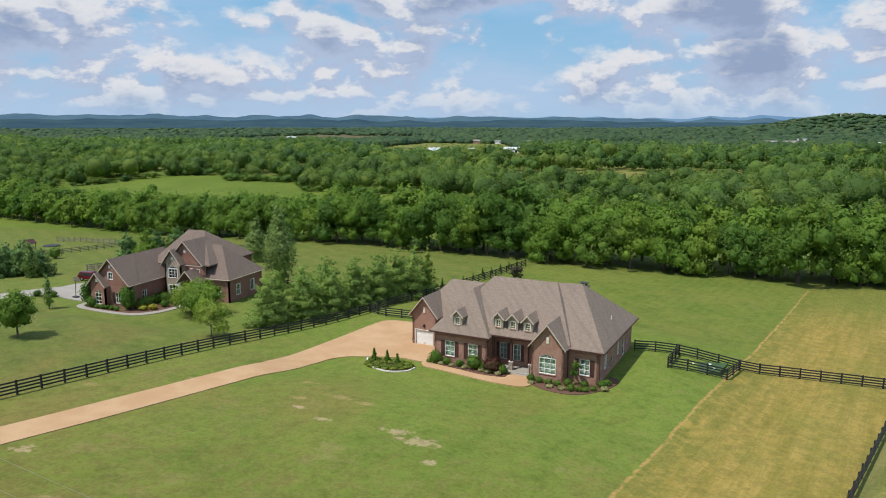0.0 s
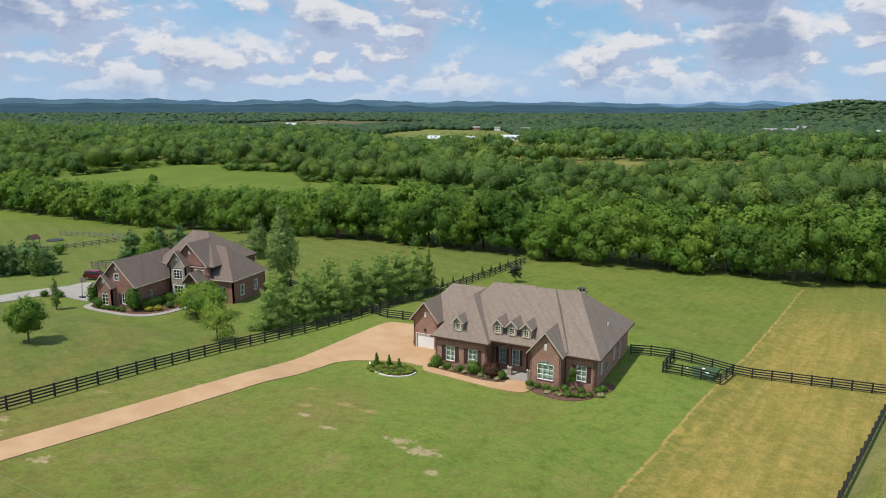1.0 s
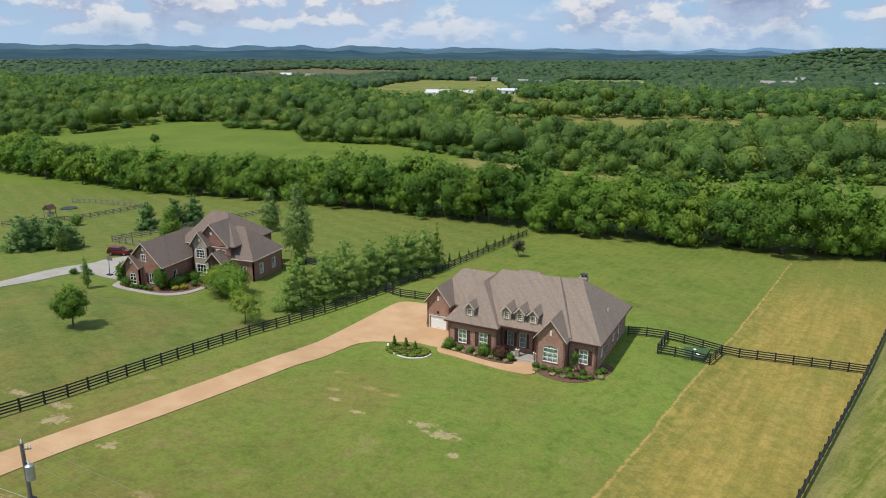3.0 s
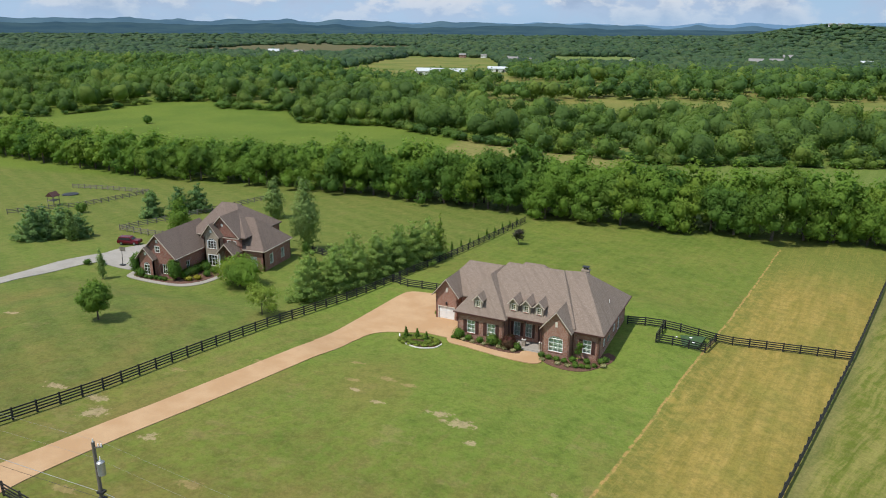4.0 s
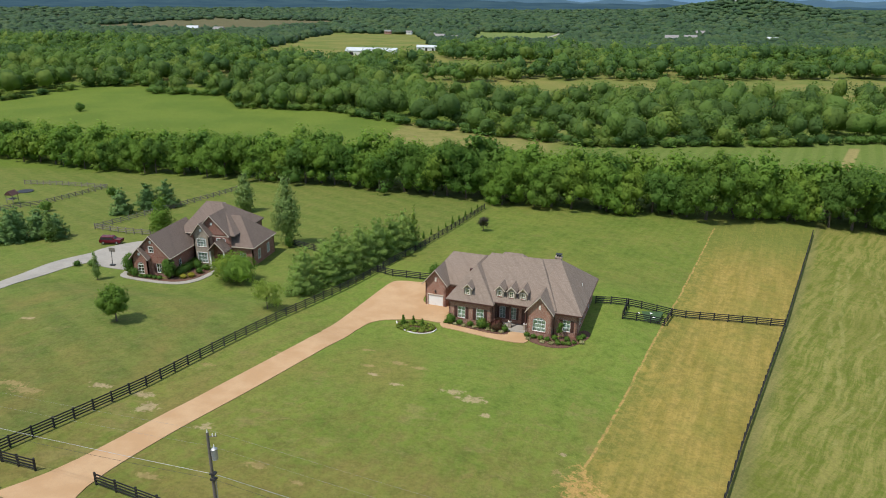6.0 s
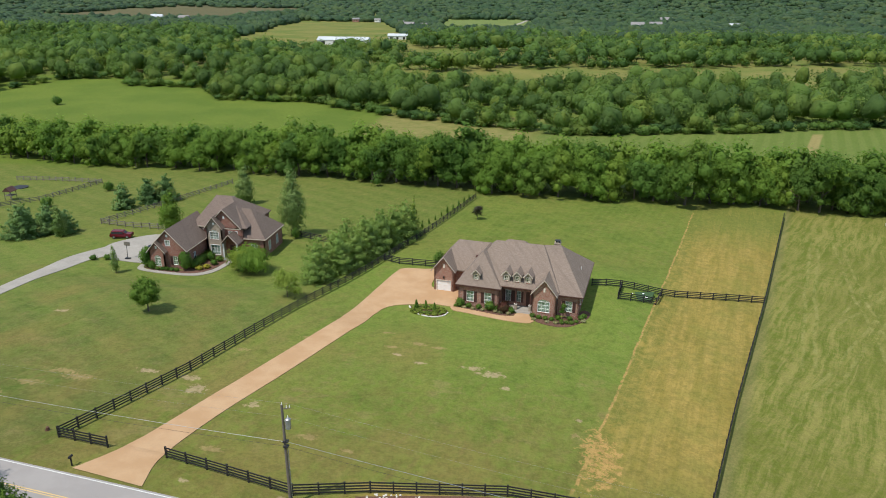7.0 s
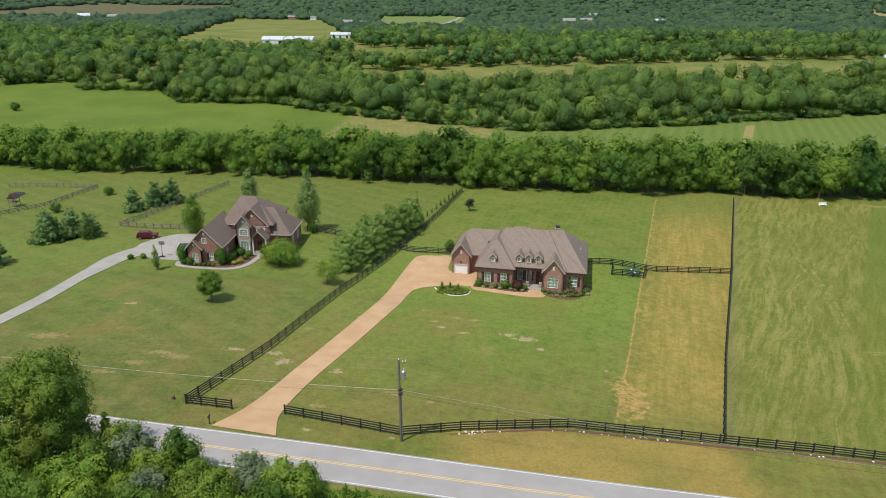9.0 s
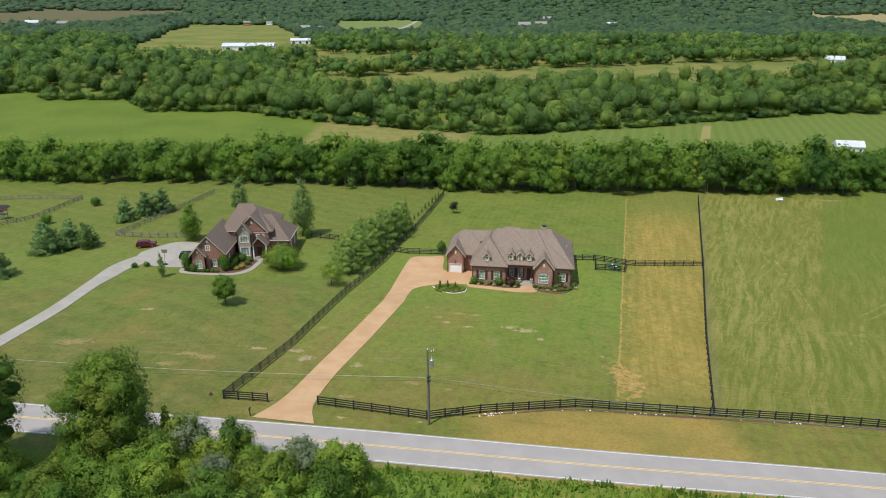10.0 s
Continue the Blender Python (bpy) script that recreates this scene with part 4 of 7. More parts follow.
def fence(line, label, shade="black", rails=(0.32, 0.66, 1.0, 1.34), spacing=2.44, group="rail fences", height=1.0):
    """Posts and rails along a run of straight pieces; every post and rail is its own part."""
    x0, y0 = line[0]
    root = thing("fence", label, "fence", (x0, y0, land_at(x0, y0)), group=group)
    inv = root.matrix_world.inverted()
    rng = random.Random(len(line) * 7 + int(x0))

    def child(name, me, m):
        ob = new(name, me)
        ob.parent = root
        ob.matrix_basis = inv @ m

    stops = []
    for (ax, ay), (bx, by) in zip(line, line[1:]):
        n = max(1, round(math.hypot(bx - ax, by - ay) / spacing))
        stops += [(ax + (bx - ax) * i / n, ay + (by - ay) * i / n) for i in range(n)]
    stops.append(line[-1])
    p3 = [Vector((x, y, land_at(x, y))) for x, y in stops]
    for i, p in enumerate(p3):
        q = p3[min(i + 1, len(p3) - 1)] if i < len(p3) - 1 else p3[i - 1]
        a = math.atan2(q.y - p.y, q.x - p.x)
        child("post", POST[shade], Matrix.Translation(p) @ Matrix.Rotation(a, 4, "Z") @ Matrix.Rotation(rng.uniform(-.02, .02), 4, "X") @ Matrix.Diagonal((1, 1, height, 1)))
    for p, q in zip(p3, p3[1:]):
        d = q - p
        a = math.atan2(d.y, d.x)
        tilt = -math.atan2(d.z, math.hypot(d.x, d.y))
        off = Vector((math.sin(a), -math.cos(a), 0)) * 0.08
        for z in rails:
            m = Matrix.Translation(p + off + Vector((0, 0, z * height + rng.uniform(-.012, .012)))) @ Matrix.Rotation(a, 4, "Z") @ Matrix.Rotation(tilt, 4, "Y") @ Matrix.Diagonal((d.length + 0.03, 1, 1, 1))
            child("rail", RAIL[shade], m)
    return root


BLACK_LABEL = "black four-board horse fence"
fence([(-72.3, 17.8), (-66.6, 36.5), (-61.0, 62.0), (-53.4, 91.0), (-47.0, 121.0), (-41.6, 148.0)], BLACK_LABEL + " beside the driveway")
fence([(-72.3, 17.8), (-66.0, 17.2)], BLACK_LABEL + " by the driveway mouth")
fence([(-58.9, 16.9), (-43.6, 13.9), (-36.2, 16.3), (-22.4, 19.4), (-3.0, 19.0), (8.9, 19.2), (24, 19.0), (44, 18.0)], BLACK_LABEL + " along the road verge")
fence([(-2.4, 19.4), (6.4, 47.6), (20.7, 90.8), (41.0, 155.0)], BLACK_LABEL + " between the hay strip and the open field")
fence([(-11.9, 85.2), (1.2, 87.2), (20.5, 90.4)], BLACK_LABEL + " from the house corner to the field")
fence([(-6.3, 86.0), (-7.4, 80.0), (-0.5, 81.4), (1.1, 87.0)], BLACK_LABEL + " round a small square pen")
fence([(-53.3, 91.0), (-49.9, 89.5), (-41.7, 88.9), (-40.3, 88.8)], BLACK_LABEL + " closing the parking court")
fence([(-77.2, 101.8), (-67.6, 99.2)], BLACK_LABEL + " behind the neighbouring house")
GREY_LABEL = "weathered grey board fence on the neighbouring lawn"
for run in ([(-104.0, 99.6), (-125.8, 104.6), (-114.9, 152.0)], [(-187, 152), (-176, 152.5), (-157.0, 151.0), (-159.0, 126.0), (-168.0, 112.0)]):
    fence(run, GREY_LABEL, "grey", (0.4, 0.8, 1.2))


# ---- houses ----
class Face:
    """One upright wall plane in a house's own frame: along it (s), out of it (o) and up (z). The outside lies to the right of a to b."""

    def __init__(self, a, b):
        self.a, b = Vector((*a, 0)), Vector((*b, 0))
        self.length = (b - self.a).length
        self.d = (b - self.a) / self.length
        self.n = Vector((self.d.y, -self.d.x, 0))

    def at(self, s, o, z):
        return self.a + self.d * s + self.n * o + Vector((0, 0, z))

    def block(self, shape, s0, s1, o0, o1, z0, z1):
        ring = [(s0, o1), (s1, o1), (s1, o0), (s0, o0)]
        return shape.solid([self.at(s, o, z0) for s, o in ring], [self.at(s, o, z1) for s, o in ring])

    def slab(self, shape, outline, o0, o1):
        """A plate with the given (s, z) outline, anticlockwise seen from outside, between two depths."""
        return shape.solid([self.at(s, o0, z) for s, z in outline], [self.at(s, o1, z) for s, z in outline])


def wall(house, face, z0, z1, holes, mat, peak=None, thick=0.25):
    """A wall with openings that go through it; holes are (s0, s1, z0, z1); peak adds a gable of (s, z)."""
    s = Shape()
    us = sorted({0.0, face.length, *[h[0] for h in holes], *[h[1] for h in holes]})
    for u0, u1 in zip(us, us[1:]):
        mids = [h for h in holes if h[0] < (u0 + u1) / 2 < h[1]]
        z = z0
        for h in sorted(mids, key=lambda h: h[2]):
            if h[2] > z:
                face.block(s, u0, u1, -thick, 0, z, h[2])
            z = h[3]
        if z < z1:
            face.block(s, u0, u1, -thick, 0, z, z1)
    if peak:
        # gable: (s, z) of the peak, then the height at which the rake leaves each end
        face.slab(s, [(0, z1), (face.length, z1), (face.length, peak[2]), peak[:2], (0, peak[2])], -thick, 0)
    return s.make("wall", mat, house)


def arc(c, z, w, rise, n=10):
    """Points of a flat arch over a width w about c, springing at z, from right to left."""
    r = (w * w / 4 + rise * rise) / (2 * rise)
    a = math.asin(w / 2 / r)
    return [(c + r * math.sin(a - 2 * a * i / n), z + rise - r + r * math.cos(a - 2 * a * i / n)) for i in range(n + 1)]


def window(house, face, c, z0, w, h, cols=2, rows=2, rise=0.0, shutters=0.0, curtain=True, trim=WHITE, surround=0.0, brick=None):
    """A window in an opening of the wall: frame with bars, glass, curtain, sill, shutters."""
    t, zt = 0.07, z0 + h
    outer = [(c - w / 2, z0), (c + w / 2, z0)] + (arc(c, zt, w, rise) if rise else [(c + w / 2, zt), (c - w / 2, zt)])
    inner = [(c - w / 2 + t, z0 + t), (c + w / 2 - t, z0 + t)] + (arc(c, zt, w - 2 * t, rise - t) if rise else [(c + w / 2 - t, zt - t), (c - w / 2 + t, zt - t)])
    k = len(outer)
    f = Shape()
    f.v = [tuple(face.at(s, o, z)) for o in (-0.04, -0.16) for ring in (outer, inner) for s, z in ring]
    for a in range(k):
        b = (a + 1) % k
        f.f += [(a, b, k + b, k + a), (2 * k + b, 2 * k + a, 3 * k + a, 3 * k + b), (b, a, 2 * k + a, 2 * k + b), (k + a, k + b, 3 * k + b, 3 * k + a)]
    win = f.make("window", trim, house)
    bars = [(c - w / 2 + w * i / cols, None) for i in range(1, cols)] + [(None, z0 + h * i / rows) for i in range(1, rows)]
    for x, z in bars:
        if z is None:
            face.block(Shape(), x - 0.022, x + 0.022, -0.13, -0.06, z0 + t, zt - t).make("glazing_bar", trim, win)
        else:
            face.block(Shape(), c - w / 2 + t, c + w / 2 - t, -0.128, -0.062, z - 0.022, z + 0.022).make("glazing_bar", trim, win)
    if rise:
        face.block(Shape(), c - w / 2 + t, c + w / 2 - t, -0.15, -0.05, zt - t, zt).make("transom", trim, win)
        for q in (0.28, 0.5, 0.72):
            x = c - w / 2 + w * q
            face.block(Shape(), x - 0.02, x + 0.02, -0.13, -0.06, zt, zt + rise * (0.94 if q == 0.5 else 0.72)).make("glazing_bar", trim, win)
    outline = [(c - w / 2 + 0.03, z0 + 0.03), (c + w / 2 - 0.03, z0 + 0.03)] + (arc(c, zt, w - 0.06, rise - 0.03) if rise else [(c + w / 2 - 0.03, zt - 0.03), (c - w / 2 + 0.03, zt - 0.03)])
    pane = face.slab(Shape(), outline, -0.105, -0.095).make("pane", GLASS, win)
    pane.visible_shadow = False
    if curtain:
        g = Shape()
        face.slab(g, outline, -0.34, -0.32)
        g.make("curtain", BLIND, win, "pale drawn curtain")
    face.block(Shape(), c - w / 2 - 0.06, c + w / 2 + 0.06, -0.14, 0.06, z0 - 0.09, z0 - 0.002).make("window_sill", BRICK_DARK, win)
    if rise and brick:
        g = Shape()
        top = zt + rise + 0.001
        line = arc(c, zt, w, rise)
        half = len(line) // 2
        face.slab(g, [line[0], (c + w / 2, top), (c, top)] + line[half:0:-1], -0.25, 0.002)
        face.slab(g, line[half:] + [(c - w / 2, top), (c, top)], -0.25, 0.002)
        g.make("arch_brick", brick, win)
    if surround:
        g = Shape()
        face.block(g, c - w / 2 - surround, c - w / 2, -0.04, 0.05, z0 - 0.0, zt + surround)
        face.block(g, c + w / 2, c + w / 2 + surround, -0.04, 0.05, z0 - 0.0, zt + surround)
        face.block(g, c - w / 2, c + w / 2, -0.04, 0.05, zt, zt + surround)
        g.make("surround", trim, win)
    if shutters:
        for side in (-1, 1):
            g = Shape()
            m = c + side * (w / 2 + 0.05 + shutters / 2)
            face.block(g, m - shutters / 2, m - shutters / 2 + 0.07, 0.0, 0.05, z0, zt)
            face.block(g, m + shutters / 2 - 0.07, m + shutters / 2, 0.0, 0.05, z0, zt)
            for k in range(7):
                z = z0 + h * k / 6
                face.block(g, m - shutters / 2 + 0.07, m + shutters / 2 - 0.07, 0.0, 0.045, max(z0, z - 0.05), min(zt, z + 0.05))
            face.block(g, m - shutters / 2 + 0.07, m + shutters / 2 - 0.07, 0.0, 0.025, z0, zt)
            g.make("shutter", SHUTTER, win, "dark louvred shutter")
    return win


def hip(s, u0, u1, v0, v1, z, r0, r1, zr, edge=0.20):
    """A roof body: eaves rectangle at z, ridge from r0 to r1 (plan points) at zr; a gable where the ridge ends on the eaves line."""
    k = len(s.v)
    ring = [(u0, v0), (u1, v0), (u1, v1), (u0, v1)]
    s.v += [(u, v, z - edge) for u, v in ring] + [(u, v, z) for u, v in ring] + [(*r0, zr), (*r1, zr)]
    s.f += [(k + 3, k + 2, k + 1, k)] + [(k + i, k + (i + 1) % 4, k + 4 + (i + 1) % 4, k + 4 + i) for i in range(4)]
    a, b, c, d, p, q = k + 4, k + 5, k + 6, k + 7, k + 8, k + 9
    if abs(r1[0] - r0[0]) >= abs(r1[1] - r0[1]):
        s.f += [(a, b, q, p), (b, c, q), (c, d, p, q), (d, a, p)]
    else:
        s.f += [(a, b, p), (b, c, q, p), (c, d, q), (d, a, p, q)]
    return s


def gable_roof(house, mat, u0, u1, v0, v1, z, um, zm, thick=0.16):
    """Two roof slopes that meet in a ridge running back from a front gable."""
    for e in (u0, u1):
        s = Shape()
        ring = [(e, v0, z), (um, v0, zm), (um, v1, zm), (e, v1, z)] if e > um else [(um, v0, zm), (e, v0, z), (e, v1, z), (um, v1, zm)]
        s.solid([(x, y, q - thick) for x, y, q in ring][::-1], ring[::-1])
        s.make("roof_slope", mat, house)


def rake(house, u0, u1, v, z, um, zm, mat, w=0.15, depth=0.10):
    """Barge boards along a front gable."""
    for a, b in (((u0, z), (um, zm)), ((um, zm), (u1, z))):
        s = Shape()
        s.solid([(a[0], v - depth, a[1] - w), (b[0], v - depth, b[1] - w), (b[0], v, b[1] - w), (a[0], v, a[1] - w)],
                [(a[0], v - depth, a[1] + 0.02), (b[0], v - depth, b[1] + 0.02), (b[0], v, b[1] + 0.02), (a[0], v, a[1] + 0.02)])
        s.make("barge_board", mat, house, "tan painted barge board")


def eaves(house, runs, z, mat, h=0.24, drop=0.22):
    """Fascia and gutter along eaves lines."""
    for a, b in runs:
        f = Face(a, b)
        f.block(Shape(), 0, f.length, 0.0, 0.09, z - drop, z - drop + h).make("gutter", mat, house)


def dormer(house, u, v, z, w, h, roof_mat, wall_mat, depth=3.2):
    """A gabled dormer with an arched window; z is where its front meets the roof."""
    f = Face((u - w / 2, v), (u + w / 2, v))
    s = Shape()
    t = 0.30
    f.block(s, 0, t, -0.2, 0, z - 0.7, z + h)
    f.block(s, w - t, w, -0.2, 0, z - 0.7, z + h)
    f.block(s, t, w - t, -0.2, 0, z - 0.7, z + 0.12)
    f.slab(s, [(0, z + h), (w, z + h), (w / 2, z + h + w * 0.46)], -0.2, 0)
    s.box(u - w / 2, u - w / 2 + 0.12, v + 0.2, v + depth * 0.8, z - 0.6, z + h).box(u + w / 2 - 0.12, u + w / 2, v + 0.2, v + depth * 0.8, z - 0.6, z + h)
    d = s.make("dormer", wall_mat, house, "small stone-faced dormer")
    o, pk = 0.22, z + h + (w / 2 + 0.22) * 1.0
    r = Shape()
    for side in (-1, 1):
        e = (u + side * (w / 2 + o), z + h - 0.05)
        r.solid([(e[0], v - 0.28, e[1] - 0.09), (u, v - 0.28, pk - 0.09), (u, v + depth, pk - 0.09), (e[0], v + depth, e[1] - 0.09)][::side],
                [(e[0], v - 0.28, e[1]), (u, v - 0.28, pk), (u, v + depth, pk), (e[0], v + depth, e[1])][::side])
    r.make("dormer_roof", roof_mat, d)
    b = Shape()
    for side in (-1, 1):
        e = (u + side * (w / 2 + o), z + h - 0.05)
        b.beam((e[0], v - 0.30, e[1] - 0.06), (u, v - 0.30, pk - 0.06), 0.06, 0.17)
    b.make("barge_board", FASCIA, d)
    window(d, f, w / 2, z + 0.16, w - 2 * t - 0.02, h - 0.34, 2, 3, 0.22, 0, False, TRIM, 0.09)
    Shape().box(u - 0.42, u + 0.42, v + 0.55, v + 0.60, z - 0.3, z + h).make("interior", DARK, d)
    return d


def chimney(house, u, v, w, d, z0, z1, mat):
    c = Shape().box(u - w / 2, u + w / 2, v - d / 2, v + d / 2, z0, z1).box(u - w / 2 - .08, u + w / 2 + .08, v - d / 2 - .08, v + d / 2 + .08, z1 - 0.28, z1 - .08).make("chimney", mat, house, "stone-clad chimney with a dark cap")
    k = Shape()
    for i in (-1, 1):
        k.tube((u + i * w * 0.24, v, z1), (u + i * w * 0.24, v, z1 + 0.35), 0.14, 0.14)
    k.box(u - w / 2, u + w / 2, v - d / 2, v + d / 2, z1 + 0.34, z1 + 0.40)
    k.make("chimney_cap", BLACK, c)


# ---- the main house ----
HX, HY, HZ, HT = -35.9, 72.0, 0.95, -7.5
house = thing("house", "single-storey red-brown brick house with a big hipped grey-brown roof", "house", (HX, HY, HZ), HT)
E, WT = 4.05, 4.0          # eaves, top of walls
front = Face((0.45, 0.5), (7.7, 0.5))
wall(house, front, -0.6, WT, [(1.5, 2.8, 0.85, 2.85), (4.65, 5.95, 0.85, 2.85)], BRICK)
for c in (2.15, 5.30):
    window(house, front, c, 0.85, 1.3, 2.0, 2, 3, 0, 0.5)
wall(house, Face((7.7, 0.5), (7.7, 2.9)), -0.6, WT, [], BRICK)
porch = Face((7.45, 2.9), (13.9, 2.9))
wall(house, porch, -0.6, WT, [(0.9, 1.9, 0.8, 2.9), (2.7, 3.7, 0.8, 2.9), (4.6, 5.9, 0.2, 2.9)], BRICK)
window(house, porch, 1.4, 0.8, 1.0, 2.1, 2, 3, 0, 0.35)
window(house, porch, 3.2, 0.8, 1.0, 2.1, 2, 3, 0, 0.35)
door = Shape()
porch.block(door, 4.62, 5.88, -0.18, -0.12, 0.2, 2.88)
for a, b in ((4.62, 4.72), (5.2, 5.3), (5.78, 5.88)):
    porch.block(door, a, b, -0.12, -0.08, 0.2, 2.88)
for a, b in ((0.2, 0.45), (1.0, 1.15), (2.7, 2.88)):
    porch.block(door, 4.72, 5.78, -0.12, -0.085, a, b)
door = door.make("front_door", SHUTTER, house, "dark stained panelled front door")
porch.block(Shape(), 5.32, 5.36, -0.08, -0.03, 1.15, 1.35).make("door_handle", METAL, door)
wall(house, Face((13.65, 2.9), (13.65, -0.1)), -0.6, WT, [], BRICK)
gab = Face((13.65, -0.1), (17.55, -0.1))
wall(house, gab, -0.6, WT, [(0.92, 2.98, 0.85, 3.20)], BRICK, (1.95, 6.68, 4.28))
window(house, gab, 1.95, 0.85, 2.06, 1.95, 3, 3, 0.40, 0, True, WHITE, 0, BRICK)
wall(house, Face((17.55, -0.1), (17.55, 1.25)), -0.6, WT, [], BRICK)
wing = Face((17.3, 1.25), (21.3, 1.25))
wall(house, wing, -0.6, WT, [(1.75, 2.95, 0.9, 2.85)], BRICK)
window(house, wing, 2.35, 0.9, 1.2, 1.95, 2, 3, 0, 0.5)
side = Face((21.3, 1.25), (21.3, 17.4))
wall(house, side, -1.6, WT, [(2.6, 3.6, 1.0, 2.8), (8.6, 9.6, 1.0, 2.8), (11.4, 12.4, 0.2, 2.6)], BRICK)
window(house, side, 3.1, 1.0, 1.0, 1.8)
window(house, side, 9.1, 1.0, 1.0, 1.8)
window(house, side, 11.9, 0.2, 1.0, 2.4, 1, 2)
back = Face((21.3, 17.4), (-5.5, 17.4))
wall(house, back, -1.6, WT, [(4, 6, 0.8, 2.8), (10, 12.4, 0.1, 2.8), (16, 18, 0.8, 2.8)], BRICK)
window(house, back, 5, 0.8, 2.0, 2.0, 3)
window(house, back, 11.2, 0.1, 2.4, 2.7, 3)
window(house, back, 17, 0.8, 2.0, 2.0, 3)
wall(house, Face((-5.5, 17.4), (-5.5, 5.25)), -0.6, WT, [(2, 3.2, 1, 2.8), (6, 7.2, 1, 2.8)], BRICK)
for c in (2.6, 6.6):
    window(house, Face((-5.5, 17.4), (-5.5, 5.25)), c, 1.0, 1.2, 1.8)
garage = Face((-5.5, 5.25), (-1.8, 5.25))
wall(house, garage, -0.6, WT, [(0.5, 3.15, -0.6, 2.1)], BRICK, (1.85, 6.62, 4.36))
gd = Shape()
garage.block(gd, 0.5, 3.15, -0.16, -0.13, 0.0, 2.1)
for r in range(4):
    for c in range(4):
        garage.block(gd, 0.56 + c * 0.645, 1.12 + c * 0.645, -0.13, -0.112, 0.06 + r * 0.515, 0.47 + r * 0.515)
gd = gd.make("garage_door", WHITE, house, "white panelled garage door")
garage.block(Shape(), 1.7, 1.95, -0.11, -0.08, 0.3, 0.36).make("handle", METAL, gd)
g = Shape()
for a in (0.40, 3.15):
    garage.block(g, a, a + 0.1, -0.05, 0.05, -0.1, 2.2)
garage.block(g, 0.5, 3.15, -0.05, 0.05, 2.1, 2.2)
g.make("door_frame", TRIM, house)
wall(house, Face((-1.8, 5.25), (-1.8, 6.8)), -0.6, WT, [], BRICK)
wall(house, Face((-1.8, 6.8), (0.45, 6.8)), -0.6, WT, [], BRICK)
wall(house, Face((0.45, 6.8), (0.45, 0.5)), -0.6, WT, [(2.0, 3.0, 1.0, 2.8)], BRICK)
window(house, Face((0.45, 6.8), (0.45, 0.5)), 2.5, 1.0, 1.0, 1.8)
for f, c, z in ((gab, 1.95, 4.55), (garage, 1.85, 4.55)):
    v = Shape()
    f.block(v, c - 0.16, c + 0.16, 0, 0.05, z, z + 0.75)
    for k in range(6):
        f.block(v, c - 0.12, c + 0.12, 0.05, 0.065, z + 0.06 + k * 0.11, z + 0.12 + k * 0.11)
    v.make("gable_vent", TRIM, house, "narrow pale gable vent")
lamp_ = Shape()
garage.block(lamp_, 1.75, 1.95, 0.02, 0.2, 2.55, 2.95)
lamp_.make("wall_lantern", BLACK, house)
# string course of darker brick under the eaves
for f in (front, wing):
    f.block(Shape(), 0, f.length, -0.1, 0.03, 3.45, 3.62).make("frieze", BRICK_DARK, house)
for args in ((0.6, 18.0, 0.9, 17.5, 4.35, (5.3, 8.25), (13.8, 8.25), 9.95), (13.2, 22.0, 0.78, 17.9, E, (13.9, 8.6), (16.7, 9.3), 9.85), (0.0, 8.12, 0.02, 14.0, E, (3.7, 5.0), (3.9, 10.0), 8.8),
             (1.5, 14.5, 6.0, 17.8, E, (6.8, 11.5), (9.8, 11.5), 9.2),
             (-5.93, 8.0, 6.3, 17.9, E, (-2.6, 11.6), (5.0, 11.6), 8.1)):
    hip(Shape(), *args).make("roof", SHINGLE, house, "hipped roof slopes of grey-brown shingles")
gable_roof(house, SHINGLE, 13.3, 17.9, -0.45, 7.0, E, 15.6, 6.85)
gable_roof(house, SHINGLE, -5.93, -1.37, 4.8, 10.5, E, -3.65, 6.8)
rake(house, 13.3, 17.9, -0.45, E, 15.6, 6.85, FASCIA)
rake(house, -5.93, -1.37, 4.8, E, -3.65, 6.8, FASCIA)
eaves(house, (((8.12, 0.9), (13.3, 0.9)),), 4.35, SHUTTER, 0.16, 0.18)
eaves(house, (((0, 0.02), (8.12, 0.02)), ((17.9, 0.78), (22.0, 0.78)), ((22.0, 0.78), (22.0, 17.9)), ((0, 6.3), (0, 0.02)), ((-5.93, 17.9), (-5.93, 4.8))), E, SHUTTER, 0.16, 0.18)
for u, v in ((7.85, 0.42), (13.5, -0.2), (17.7, 1.15), (21.45, 1.1)):
    Shape().tube((u, v, 0), (u, v, E - 0.15), 0.05, 0.05, 8).make("downpipe", SHUTTER, house)
for u, v, z in ((3.5, 0.85, 4.80), (8.65, 1.65, 4.98), (10.55, 1.65, 4.98), (12.45, 1.65, 4.98)):
    dormer(house, u, v, z, 1.25, 1.25, SHINGLE, STONE)
chimney(house, 15.4, 14.8, 1.05, 0.9, 5.5, 8.4, STONE)
for u, v, z in ((20.5, 9.4, 5.75),):
    Shape().tube((u, v, z - 0.2), (u, v, z + 0.45), 0.06, 0.06).make("vent_pipe", WHITE, house)
Shape().box(1.5, 2.0, 8.2, 8.6, 6.2, 6.55).make("roof_vent", SHUTTER, house)
